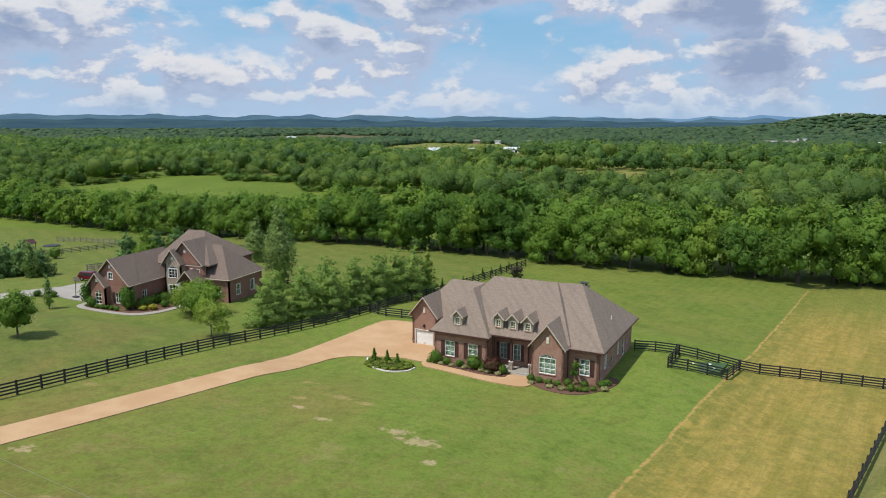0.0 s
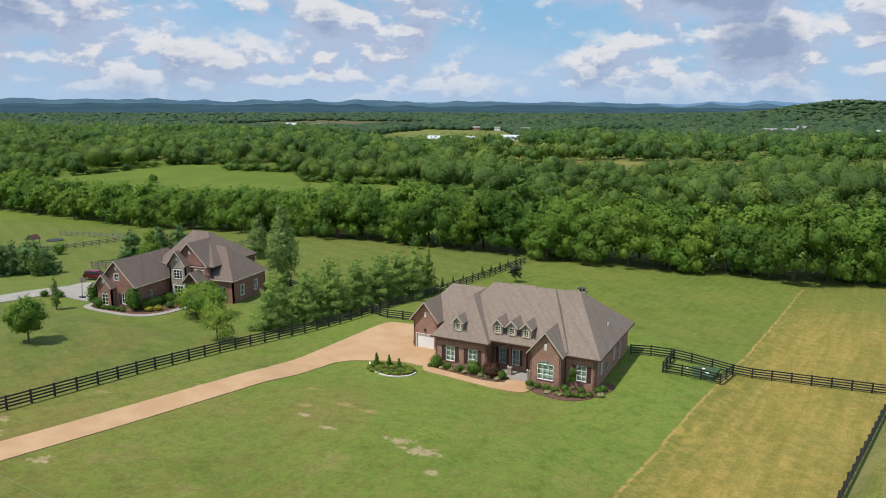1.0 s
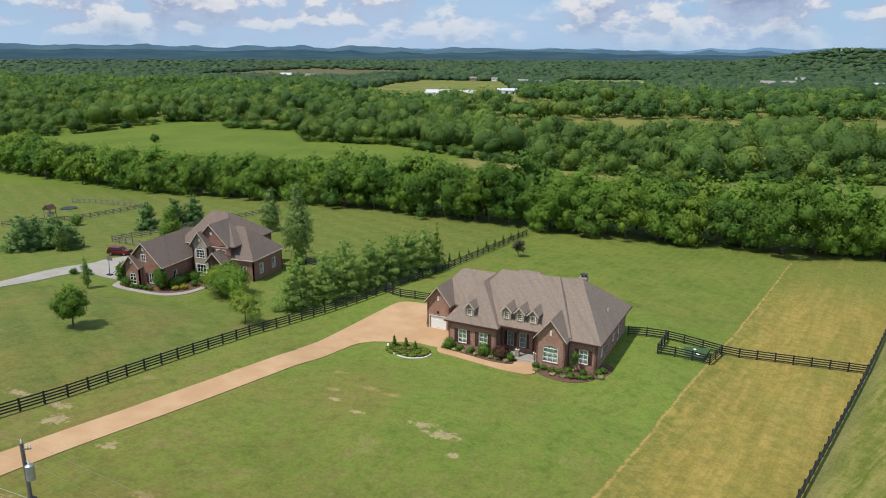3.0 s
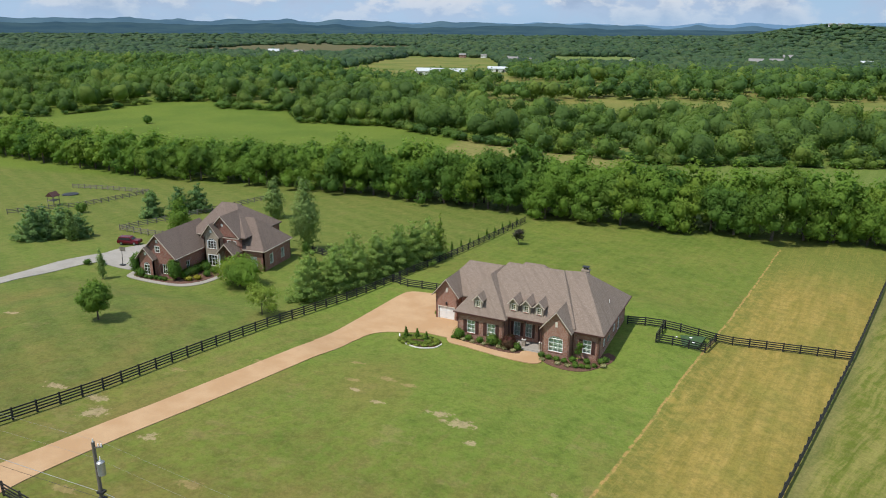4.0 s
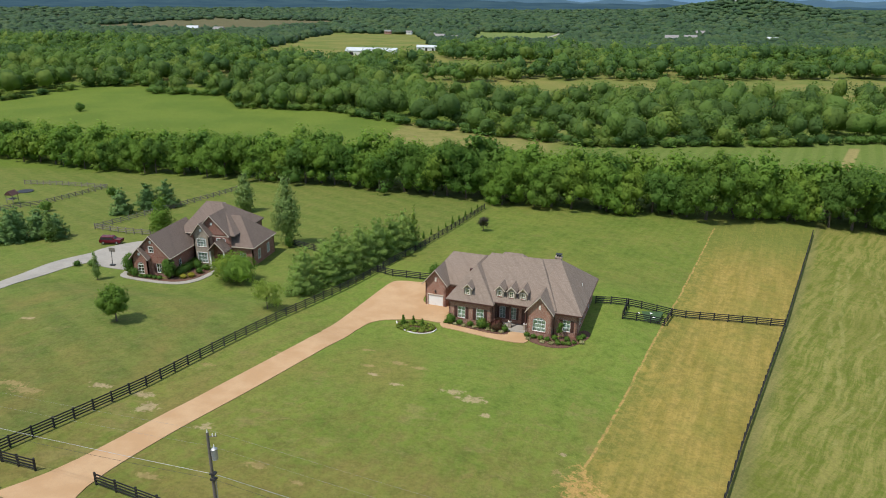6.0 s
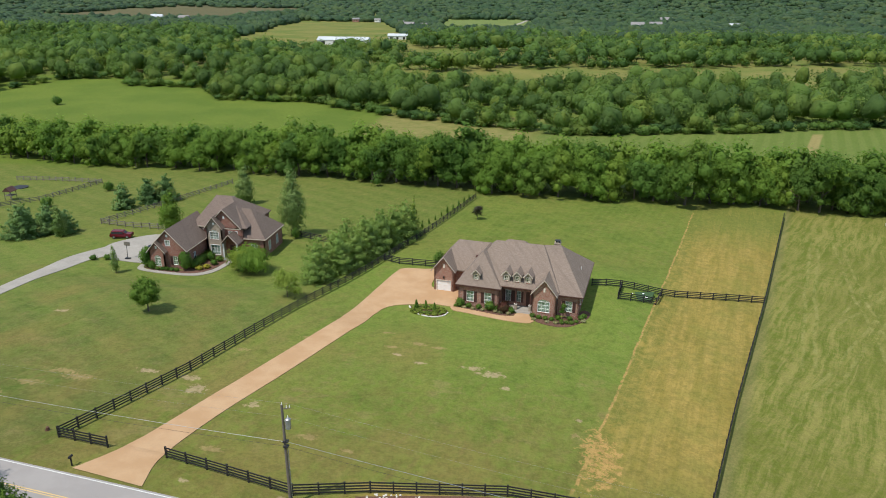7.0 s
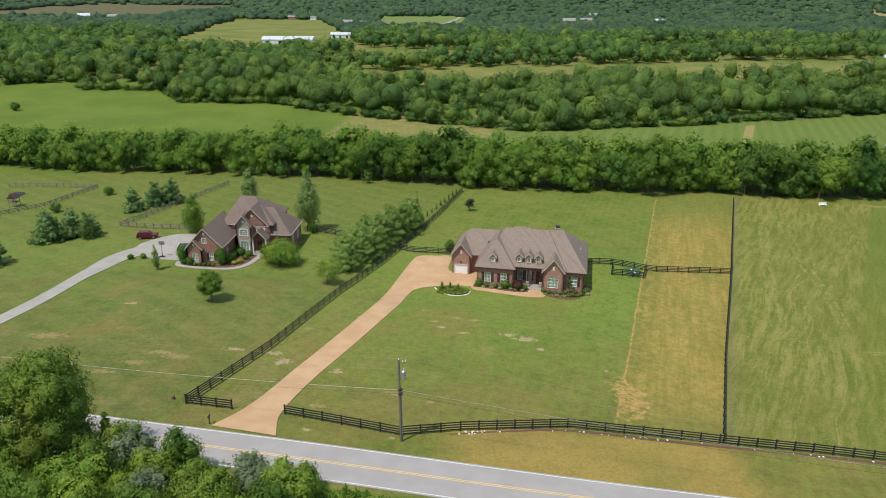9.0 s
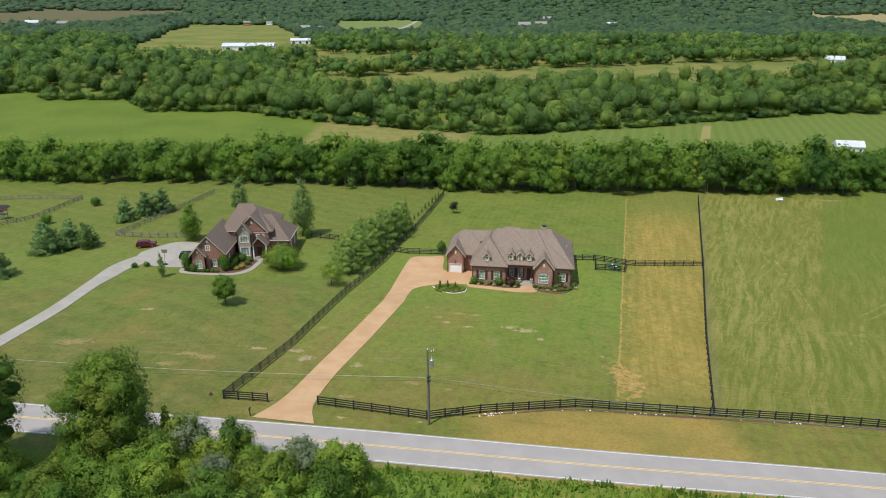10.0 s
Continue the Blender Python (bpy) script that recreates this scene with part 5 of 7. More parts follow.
# porch
Shape().box(7.7, 13.65, 0.35, 2.9, -0.5, 0.18).make("porch_floor", CONCRETE, house, "pale concrete porch floor")
for k, (a, b) in enumerate(((0.0, 0.36), (-0.36, 0.0))):
    Shape().box(11.0, 13.3, a - 0.0, b, -0.5, 0.12 - k * 0.13).make("step", CONCRETE, house)
for u in (8.2, 10.55, 13.1):
    col = Shape().box(u - 0.24, u + 0.24, 1.02, 1.50, 0.18, 1.15).make("porch_column", STONE, house, "porch post on a stone pier")
    Shape().box(u - 0.12, u + 0.12, 1.14, 1.38, 1.22, 4.05).make("post", SHUTTER, col)
    Shape().box(u - 0.28, u + 0.28, 0.98, 1.54, 1.15, 1.22).make("cap", PALE_STONE, col)
Shape().box(7.72, 13.62, 1.0, 2.9, 4.0, 4.12).make("porch_ceiling", SHUTTER, house)
# meters on the shaded wall
for v, z in ((6.2, 1.1), (6.9, 1.3)):
    Shape().box(21.3, 21.46, v - 0.18, v + 0.18, z, z + 0.5).make("meter_box", METAL, house, "grey meter box on the brick wall")


def from_house(u, v):
    a = radians(HT)
    return HX + u * math.cos(a) - v * math.sin(a), HY + u * math.sin(a) + v * math.cos(a)


WALK = [(-36.6, 71.0), (-35.9, 69.7), (-34, 69.2), (-31.4, 68.5), (-28.1, 67.6), (-25.4, 67.0), (-22.8, 66.9), (-21.9, 67.7), (-22.2, 69.3), (-22.6, 70.3), (-25.0, 70.4), (-25.4, 69.2), (-28.0, 69.1), (-31.4, 70.0), (-34.0, 70.7), (-35.4, 71.2), (-36.0, 71.7)]
sheet("front_walk", WALK, 0.115, DRIVE, "narrow tan walk curving along the house front", "path")
sheet("planting_bed", [(-35.3, 72.3), (-35.0, 71.3), (-31.3, 70.2), (-28.0, 69.3), (-25.6, 69.4), (-25.2, 70.6), (-28.0, 71.3)], 0.07, MULCH, "mulched planting bed under the front windows", "garden bed")
sheet("planting_bed", [(-22.2, 70.2), (-22.1, 68.6), (-20.8, 67.3), (-18.3, 66.5), (-16.0, 66.9), (-14.0, 68.8), (-12.8, 70.8), (-12.5, 72.8), (-13.8, 73.6), (-15.0, 71.0), (-18.4, 70.2)], 0.07, MULCH, "curved mulched bed round the house corner", "garden bed")
ISLAND = [(-43.7, 70.1), (-42.9, 68.6), (-41.4, 67.1), (-39.2, 66.4), (-37.2, 67.2), (-36.6, 68.7), (-37.8, 70.3), (-41.0, 70.7)]
sheet("planting_bed", ISLAND, 0.06, MULCH, "mulched island bed with small conifers by the drive", "garden bed")
ribbon("stone_edging", ISLAND[:6], [0.20], 0.13, PALE_STONE, "pale stone edging of the island bed", "edging", 0.2, 0.4, 0.0)

# ---- the neighbouring house ----
NX, NY, NZ, NT = -97.5, 78.2, 1.0, 0.0
home = thing("house", "two-storey red brick house with steep brown gabled roof", "house", (NX, NY, NZ), NT)
a = Face((0.35, -0.4), (3.55, -0.4))
wall(home, a, -0.6, 3.6, [(1.05, 2.35, 0.7, 3.0)], BRICK_DARK, (1.6, 5.62, 3.82))
window(home, a, 1.7, 0.7, 1.3, 1.85, 2, 3, 0.44, 0, True, WHITE, 0, BRICK_DARK)
b = Face((3.55, 0.4), (7.55, 0.4))
wall(home, b, -0.6, 3.95, [(1.25, 2.25, 0.9, 2.7)], BRICK_DARK)
window(home, b, 1.75, 0.9, 1.0, 1.8, 2, 2, 0, 0.4)
wall(home, Face((3.55, -0.4), (3.55, 0.4)), -0.6, 3.95, [], BRICK_DARK)
c = Face((0.35, 0.42), (7.55, 0.42))
wall(home, c, 4.0, 4.01, [], BRICK_DARK)
up_ = Face((0.5, 0.45), (7.5, 0.45))
g = Shape()
up_.slab(g, [(0, 4.0), (3.05, 4.0), (3.05, 7.4), (0, 4.3)], -0.25, 0)
up_.slab(g, [(3.05, 4.0), (3.95, 4.0), (3.95, 4.7), (3.05, 4.7)], -0.25, 0)
up_.slab(g, [(3.05, 5.9), (3.95, 5.9), (3.95, 7.4), (3.5, 7.88), (3.05, 7.4)], -0.25, 0)
up_.slab(g, [(3.95, 4.0), (7.0, 4.0), (7.0, 4.3), (3.95, 7.4)], -0.25, 0)
g.make("gable_wall", BRICK_DARK, home)
window(home, up_, 3.5, 4.7, 0.9, 1.2, 2, 2, 0, 0, True, WHITE, 0.08)
wall(home, Face((0.35, 12.0), (0.35, -0.4)), -0.6, 3.95, [(3, 5.5, -0.6, 2.1), (6.5, 9.0, -0.6, 2.1)], BRICK_DARK)
for s0 in (3.0, 6.5):
    gd = Shape()
    f = Face((0.35, 12.0), (0.35, -0.4))
    f.block(gd, s0, s0 + 2.5, -0.16, -0.12, 0, 2.1)
    for r in range(4):
        f.block(gd, s0 + 0.08, s0 + 2.42, -0.12, -0.10, 0.06 + r * 0.515, 0.47 + r * 0.515)
    gd.make("garage_door", WHITE, home, "white garage door")
f = Face((7.55, 0.4), (7.55, 9.0))
wall(home, f, -0.6, 3.95, [(3.0, 4.0, 1.0, 2.6)], BRICK_DARK)
window(home, f, 3.5, 1.0, 1.0, 1.6)
# stone bay, two storeys
f = Face((8.4, 7.9), (11.7, 7.9))
wall(home, f, -0.6, 6.2, [(0.7, 2.6, 0.6, 2.7), (0.75, 2.55, 3.9, 5.9)], STONE, (1.65, 8.55, 6.45))
window(home, f, 1.65, 0.6, 1.9, 2.1, 3, 3, 0, 0, True, WHITE, 0.12)
window(home, f, 1.65, 3.9, 1.8, 1.55, 3, 3, 0.45, 0, True, WHITE, 0.1, STONE)
wall(home, Face((8.4, 9.6), (8.4, 7.9)), -0.6, 6.2, [], STONE)
wall(home, Face((11.7, 7.9), (11.7, 9.2)), -0.6, 6.2, [], STONE)
f = Face((11.7, 9.2), (15.6, 9.2))
wall(home, f, -0.6, 6.15, [(0.9, 2.7, 4.3, 5.4), (0.8, 1.9, 0.1, 2.4)], BRICK_DARK)
window(home, f, 1.8, 4.3, 1.8, 1.1, 3, 2, 0, 0, True, WHITE, 0.08)
dr = Shape()
f.block(dr, 0.8, 1.9, -0.18, -0.12, 0.1, 2.4)
dr.make("front_door", SHUTTER, home, "dark front door under the entrance gable")
ug = Face((8.3, 9.0), (15.3, 9.0))
ug.slab(Shape(), [(0, 6.2), (7.0, 6.2), (7.0, 6.35), (3.5, 9.9), (0, 6.35)], -0.25, 0).make("gable_wall", BRICK_DARK, home)
wall(home, Face((4.9, 21.6), (4.9, 9.6)), -0.6, 6.15, [(4, 5.2, 4.2, 5.6)], BRICK_DARK)
window(home, Face((4.9, 21.6), (4.9, 9.6)), 4.6, 4.2, 1.2, 1.4)
wall(home, Face((4.9, 9.6), (8.4, 9.6)), 3.0, 6.15, [], BRICK_DARK)
wall(home, Face((16.1, 12.0), (16.1, 21.6)), -0.6, 6.15, [], BRICK_DARK)
wall(home, Face((16.1, 21.6), (4.9, 21.6)), -0.6, 6.15, [(2, 3.4, 4, 5.5), (7, 8.4, 4, 5.5)], BRICK_DARK)
for s0 in (2.7, 7.7):
    window(home, Face((16.1, 21.6), (4.9, 21.6)), s0, 4.0, 1.4, 1.5)
f = Face((15.6, 9.6), (19.9, 9.6))
wall(home, f, -0.6, 3.95, [(1.4, 2.8, 0.9, 2.7)], BRICK_DARK)
window(home, f, 2.1, 0.9, 1.4, 1.8, 2, 2)
f = Face((19.9, 9.6), (19.9, 19.0))
wall(home, f, -0.6, 3.95, [(2.0, 3.0, 0.9, 2.8), (6.0, 7.0, 0.9, 2.8)], BRICK_DARK)
window(home, f, 2.5, 0.9, 1.0, 1.9, 2, 2, 0, 0, True, WHITE, 0.06)
window(home, f, 6.5, 0.9, 1.0, 1.9, 2, 2, 0, 0, True, WHITE, 0.06)
wall(home, Face((19.9, 19.0), (16.1, 19.0)), -0.6, 3.95, [], BRICK_DARK)
for args in ((4.5, 16.5, 9.2, 22.0, 6.2, (7.3, 15.8), (10.6, 15.8), 10.9), (11.0, 20.3, 9.2, 19.4, 4.0, (13.5, 14.3), (15.4, 14.3), 8.8)):
    hip(Shape(), *args).make("roof", SHINGLE_2, home, "hipped roof slopes of brown shingles")
for u0, u1, v0, v1, z, um, zm in ((0.0, 8.0, 0.05, 13.0, 4.0, 4.0, 8.1), (0.0, 3.9, -0.8, 4.0, 3.65, 1.95, 5.85), (8.0, 15.6, 8.55, 15.0, 6.2, 11.8, 10.1), (8.05, 12.05, 7.45, 12.0, 6.25, 10.05, 8.75), (11.9, 15.6, 6.4, 12.0, 3.6, 13.7, 5.6)):
    gable_roof(home, SHINGLE_2, u0, u1, v0, v1, z, um, zm)
Shape().solid([(0.35, 12.6, 3.9), (7.65, 12.6, 3.9), (7.65, 12.8, 3.9), (0.35, 12.8, 3.9)], [(3.9, 12.6, 7.8), (4.1, 12.6, 7.8), (4.1, 12.8, 7.8), (3.9, 12.8, 7.8)]).make("gable_wall", BRICK_DARK, home)
for args in ((0.0, 8.0, 0.05, 4.0, 4.0, 8.1), (0.0, 3.9, -0.8, 3.65, 1.95, 5.85), (8.0, 15.6, 8.55, 6.2, 11.8, 10.1), (8.05, 12.05, 7.45, 6.25, 10.05, 8.75), (11.9, 15.6, 6.4, 3.6, 13.7, 5.6)):
    rake(home, args[0], args[1], args[2], args[3], args[4], args[5], FASCIA)
eaves(home, (((8.0, 0.05), (8.0, 9.2)), ((16.5, 9.2), (16.5, 22)), ((15.6, 9.2), (20.3, 9.2)), ((20.3, 9.2), (20.3, 19.4))), 4.0, FASCIA, 0.14, 0.16)
eaves(home, (((4.5, 9.2), (8.0, 9.2)), ((12.0, 8.55), (15.6, 8.55))), 6.2, FASCIA, 0.14, 0.16)
for f, c_, z in ((a, 1.6, 4.35), (up_, 3.5, 6.55), (Face((8.4, 7.9), (11.7, 7.9)), 1.65, 7.0), (ug, 3.5, 8.1)):
    v = Shape()
    f.block(v, c_ - 0.2, c_ + 0.2, 0, 0.06, z, z + 0.5)
    v.make("gable_vent", WHITE, home, "small white gable vent")
for u in (12.3, 15.2):
    Shape().box(u - .12, u + .12, 6.7, 6.94, 0, 3.5).make("porch_column", WHITE, home)
Shape().box(11.9, 15.6, 6.4, 9.2, -0.5, 0.08).make("porch_floor", CONCRETE, home)
for u, v in ((9.6, 17.0), (10.6, 16.9)):
    Shape().box(u - .25, u + .25, v - .25, v + .25, 9.6, 10.45).make("roof_vent", GREY_RAIL, home)
sheet("garden_walk", [(-100.4, 79.6), (-99.8, 77.3), (-96.5, 76.3), (-90, 75.7), (-86.2, 76.4), (-84.0, 79.0), (-83.0, 84.5), (-84.0, 84.7), (-85.0, 80.0), (-87.0, 77.4), (-90, 76.7), (-96.3, 77.2), (-98.9, 78.0), (-99.6, 79.7)], 0.10, CONCRETE, "pale curved concrete walk round the neighbouring house", "path")
sheet("planting_bed", [(-98.9, 78.2), (-96, 77.3), (-90, 76.8), (-87, 77.5), (-85.2, 80.2), (-84.4, 84.6), (-88.6, 85.6), (-89.8, 78.8), (-94, 78.0)], 0.07, MULCH, "mulched bed with clipped shrubs by the neighbouring house", "garden bed")


# ---- conifers, poplars and garden trees ----
def pine_crown(rng, height, radius, count, size, mat, base=0.12, power=0.9, whorls=9):
    """Needle tufts along drooping branches, whorl above whorl, with a dark core."""
    cs, ns = [], []
    per = count // (whorls * 7)
    for i in range(whorls):
        t = i / (whorls - 1)
        z = height * (base + (0.95 - base) * t)
        reach = radius * (1 - t * 0.94) ** power * rng.uniform(0.85, 1.1)
        for j in range(7):
            a = j * math.tau / 7 + i * 0.7 + rng.uniform(-.25, .25)
            rr = reach * rng.uniform(0.78, 1.12)
            u = rng.uniform(0.25, 1.0, per) ** 0.7
            side = rng.normal(0, 0.16, per) * rr * u
            c = np.stack([np.cos(a) * rr * u - np.sin(a) * side, np.sin(a) * rr * u + np.cos(a) * side, z + 0.28 * rr * u * u - 0.22 * rr * u + rng.normal(0, 0.11, per) * (0.5 + rr * 0.3)], -1)
            cs.append(c)
            ns.append(np.stack([np.full(per, math.cos(a) * 0.5), np.full(per, math.sin(a) * 0.5), np.full(per, 0.85)], -1))
    v, q = leaves(np.vstack(cs), np.vstack(ns), size, rng, 1.25)
    core = []
    for k, t in enumerate((0.12, 0.34, 0.56, 0.76)):
        uv, uf = unit_blob(rng, 0.2)
        r = radius * (1 - t) * 0.62
        core.append((uv * (r, r, height * 0.17) + (0, 0, height * (base + (0.95 - base) * t)), uf))
    bv, bf, at = [], [], 0
    for uv, uf in core:
        bv.append(uv)
        bf.append(uf + at)
        at += len(uv)
    tri = np.vstack([q[:, [0, 1, 2]], q[:, [0, 2, 3]], np.vstack(bf) + len(v)])
    c = np.vstack(cs)
    soft = c * (0.9 / radius, 0.9 / radius, 0) + (0, 0, 0.62) + rng.normal(0, 0.22, c.shape)
    soft /= np.linalg.norm(soft, axis=1)[:, None]
    core_n = np.vstack([uv - uv.mean(0) for uv in bv])
    core_n /= np.linalg.norm(core_n, axis=1)[:, None]
    return mesh_arrays("crown", np.vstack([v, np.vstack(bv)]), tri, mat, np.vstack([np.repeat(soft, 4, axis=0), core_n]))


def pine_kind(rng, name, label, category, height, radius, count=2600, size=0.26, mat=None, group="", base=0.10, power=0.9):
    root = thing(name, label, category, group=group)
    Shape().tube((0, 0, -0.3), (0, 0, height * 0.92), height * 0.022, 0.02).make("trunk", BARK, root)
    crown = new("crown", pine_crown(rng, height, radius, count, size, mat or PINE_LEAF, base, power))
    crown.parent = root
    return root


def plume_crown(rng, h, r, count, size, mat, base=0.05, whorls=9, power=0.62, droop=0.16, thick=0.20):
    """A soft pine: flat plumes of needles on spreading branches, tier above tier, their tips turned up."""
    cs, ns, ds = [], [], []
    arms = []
    for i in range(whorls):
        t = i / (whorls - 1)
        k = max(4, round(8 - 4 * t))
        for j in range(k):
            a = j * math.tau / k + i * 0.83 + rng.uniform(-0.25, 0.25)
            arms.append((t + rng.uniform(-0.07, 0.07), a, r * max(0.07, 1 - 0.97 * t) ** power * rng.uniform(0.55, 1.15)))
    share = np.array([q[2] ** 1.5 + 0.25 for q in arms])
    share /= share.sum()
    for (t, a, reach), part_ in zip(arms, share):
        k = max(6, int(count * part_))
        u = rng.uniform(0.10, 1.0, k) ** 0.75
        wide = np.minimum(u * 1.1, 1.25 - u) * 0.46 * reach
        off = rng.uniform(-1, 1, k) * wide
        z = h * (base + 0.06 + (0.90 - base) * t) + reach * (0.30 * u * u - (0.12 + droop) * u) + rng.normal(0, thick, k) * (0.5 + 0.2 * reach) - np.abs(off) * 0.22
        ca, sa = math.cos(a), math.sin(a)
        cs.append(np.stack([ca * reach * u - sa * off, sa * reach * u + ca * off, z], -1))
        ns.append(np.stack([np.full(k, ca * 0.45), np.full(k, sa * 0.45), np.full(k, 0.9)], -1) + rng.normal(0, 0.16, (k, 3)))
    c, nrm = np.vstack(cs), np.vstack(ns)
    v, q = leaves(c, nrm, size, rng, 1.2)
    nrm += np.stack([c[:, 0] / r * 0.5, c[:, 1] / r * 0.5, np.zeros(len(c))], -1)
    nrm /= np.linalg.norm(nrm, axis=1)[:, None]
    vs, fs, nn, at = [v], [q[:, [0, 1, 2]], q[:, [0, 2, 3]]], [np.repeat(nrm, 4, axis=0)], len(v)
    for t in (0.08, 0.26, 0.44, 0.62, 0.80):
        uv, uf = unit_blob(rng, 0.3)
        w_ = r * (1 - 0.95 * t) ** power * 0.46
        vs.append(uv * (w_, w_, h * 0.12) + (0, 0, h * (base + 0.06 + (0.86 - base) * t)))
        fs.append(uf + at)
        nn.append(uv / np.linalg.norm(uv, axis=1)[:, None])
        at += len(uv)
    return mesh_arrays("crown", np.vstack(vs), np.vstack(fs), mat, np.vstack(nn))


def soft_pine(rng, name, label, h, r, count, size, mat, group="", base=0.06, power=0.62, whorls=9, droop=0.16):
    root = thing(name, label, "tree", group=group)
    s = Shape().tube((0, 0, -0.3), (0, 0, h * 0.92), h * 0.020, 0.02)
    for i in range(6):
        a, z = i * 1.9, h * (0.12 + 0.11 * i)
        o = r * (1 - z / h) * 0.8
        s.tube((0, 0, z), (math.cos(a) * o, math.sin(a) * o, z + 0.1 * o), h * 0.006, 0.01, 5)
    s.make("trunk", BARK, root)
    crown = new("crown", plume_crown(rng, h, r, count, size, mat, base, whorls, power, droop))
    crown.parent = root
    return root


rng = np.random.default_rng(31)
pines = [soft_pine(rng, "pine_tree", "soft green white pine in the row along the fence", h, r, 6400, 0.17, PINE_LEAF, "row of pines", -0.02, 0.46, w_, 0.06) for h, r, w_ in ((8.6, 4.3, 10), (7.8, 4.5, 9), (9.4, 4.1, 11))]
for i, (x, y, s) in enumerate(((-62.2, 75.5, 0.80), (-63.6, 80.0, 0.92), (-60.0, 81.8, 0.88), (-62.4, 86.0, 0.84), (-58.4, 87.6, 0.92), (-61.4, 91.0, 0.92), (-57.0, 93.2, 0.92),
                               (-55.4, 98.4, 1.0), (-59.4, 97.6, 0.80), (-53.9, 103.6, 1.0), (-57.6, 104.6, 0.92), (-52.8, 108.2, 0.94))):
    plant(pines[i % 3], x, y, rng.uniform(0, 360), s)
for k in pines:
    retire(k)
bright = soft_pine(rng, "spruce_tree", "bright narrow young spruce at the end of the pine row", 9.2, 2.3, 3200, 0.17, WILLOW_LEAF, "", 0.0, 0.85, 13, 0.2)
plant(bright, -51.6, 112.0, 20, 0.95)
retire(bright)
sapling = pine_kind(rng, "arborvitae", "small green arborvitae sapling planted along the fence", "shrub", 1.9, 0.46, 700, 0.11, LEAF, "row of saplings", 0.02, 0.8)
for i in range(9):
    plant(sapling, -50.6 + i * 0.93, 117.0 + i * 3.6, i * 40, rng.uniform(0.6, 0.95))
for x, y, s in ((-42.2, 69.0, 0.95), (-40.6, 69.4, 0.85), (-39.0, 68.9, 0.80)):
    plant(sapling, x, y, 15, s, label="small green conifer in the island bed").scale = (s * 1.25, s * 1.25, s)
retire(sapling)
cedar = [soft_pine(rng, "cedar_tree", "blue-green cedar on the neighbouring lawn", h, r, 5400, 0.21, CEDAR_LEAF, "cedars", -0.06, 0.44, 10, 0.06) for h, r in ((6.8, 3.9), (7.4, 3.6))]
for i, (x, y, s) in enumerate(((-135.6, 90.6, 1.1), (-132.4, 95.0, 0.95), (-128.6, 96.0, 0.8), (-129.8, 120.0, 0.9), (-126.4, 126.4, 1.0), (-122.8, 129.0, 1.0), (-137.0, 73.0, 0.95), (-141.5, 99.0, 0.8))):
    plant(cedar[i % 2], x, y, rng.uniform(0, 360), s)
for k in cedar:
    retire(k)


def column_lobes(rng, h, r, n=9, base=0.1):
    rows = []
    for i in range(n):
        t = i / (n - 1)
        z = h * (base + (0.94 - base) * t)
        w_ = r * (0.55 + 0.55 * math.sin(math.pi * min(1, 0.15 + t * 0.95))) * (1 - 0.45 * t * t)
        a = i * 2.4
        rows.append((math.cos(a) * r * 0.22, math.sin(a) * r * 0.22, z, w_, w_, h * 0.11))
    return rows


def single(name, label, category, x, y, h, r, count, size, mat, lobes=None, n=9, base=0.2, trunk_r=0.15, fill=0.78, turn=0.0):
    k = tree_kind(name, label, category, rng, h, r, count, size, mat, lobes, n, base, trunk_r, fill)
    k.matrix_world = pose(x, y, land_at(x, y), 0, 0, turn)
    return k


single("poplar_tree", "tall silvery poplar behind the neighbouring house", "tree", -76.9, 102.4, 14.6, 3.6, 5600, 0.22, POPLAR_LEAF, column_lobes(rng, 14.6, 2.5, 13, 0.14), trunk_r=0.26, fill=0.6)
single("poplar_tree", "dense columnar green tree behind the neighbouring house", "tree", -100.2, 128.6, 10.5, 2.2, 3400, 0.23, POPLAR_LEAF, column_lobes(rng, 10.0, 2.1, 9, 0.08), fill=0.8)
single("poplar_tree", "slender leafy tree beside the concrete court", "tree", -104.0, 98.4, 9.5, 2.2, 3600, 0.21, LEAF, column_lobes(rng, 9.5, 2.2, 9, 0.12), fill=0.75)
single("poplar_tree", "young narrow poplar on the neighbouring lawn", "tree", -102.6, 74.6, 5.6, 0.8, 1100, 0.15, POPLAR_LEAF, column_lobes(rng, 5.6, 0.6, 8, 0.14), trunk_r=0.07, fill=0.6)
single("poplar_tree", "leaning silvery poplar among the cedars", "tree", -127.8, 93.0, 6.8, 1.3, 1200, 0.24, POPLAR_LEAF, column_lobes(rng, 6.8, 1.3, 8, 0.08), trunk_r=0.1, fill=0.6)
single("shade_tree", "round young shade tree alone on the lawn", "tree", -82.0, 52.2, 5.4, 2.5, 4200, 0.15, LEAF, round_head(rng, 5.3, 2.35, 0.24, 18), trunk_r=0.11, fill=0.9)
single("willow_tree", "small pale willow near the fence", "tree", -64.4, 66.0, 4.9, 2.7, 3600, 0.13, WILLOW_LEAF, None, 9, 0.10, 0.08, 0.45)
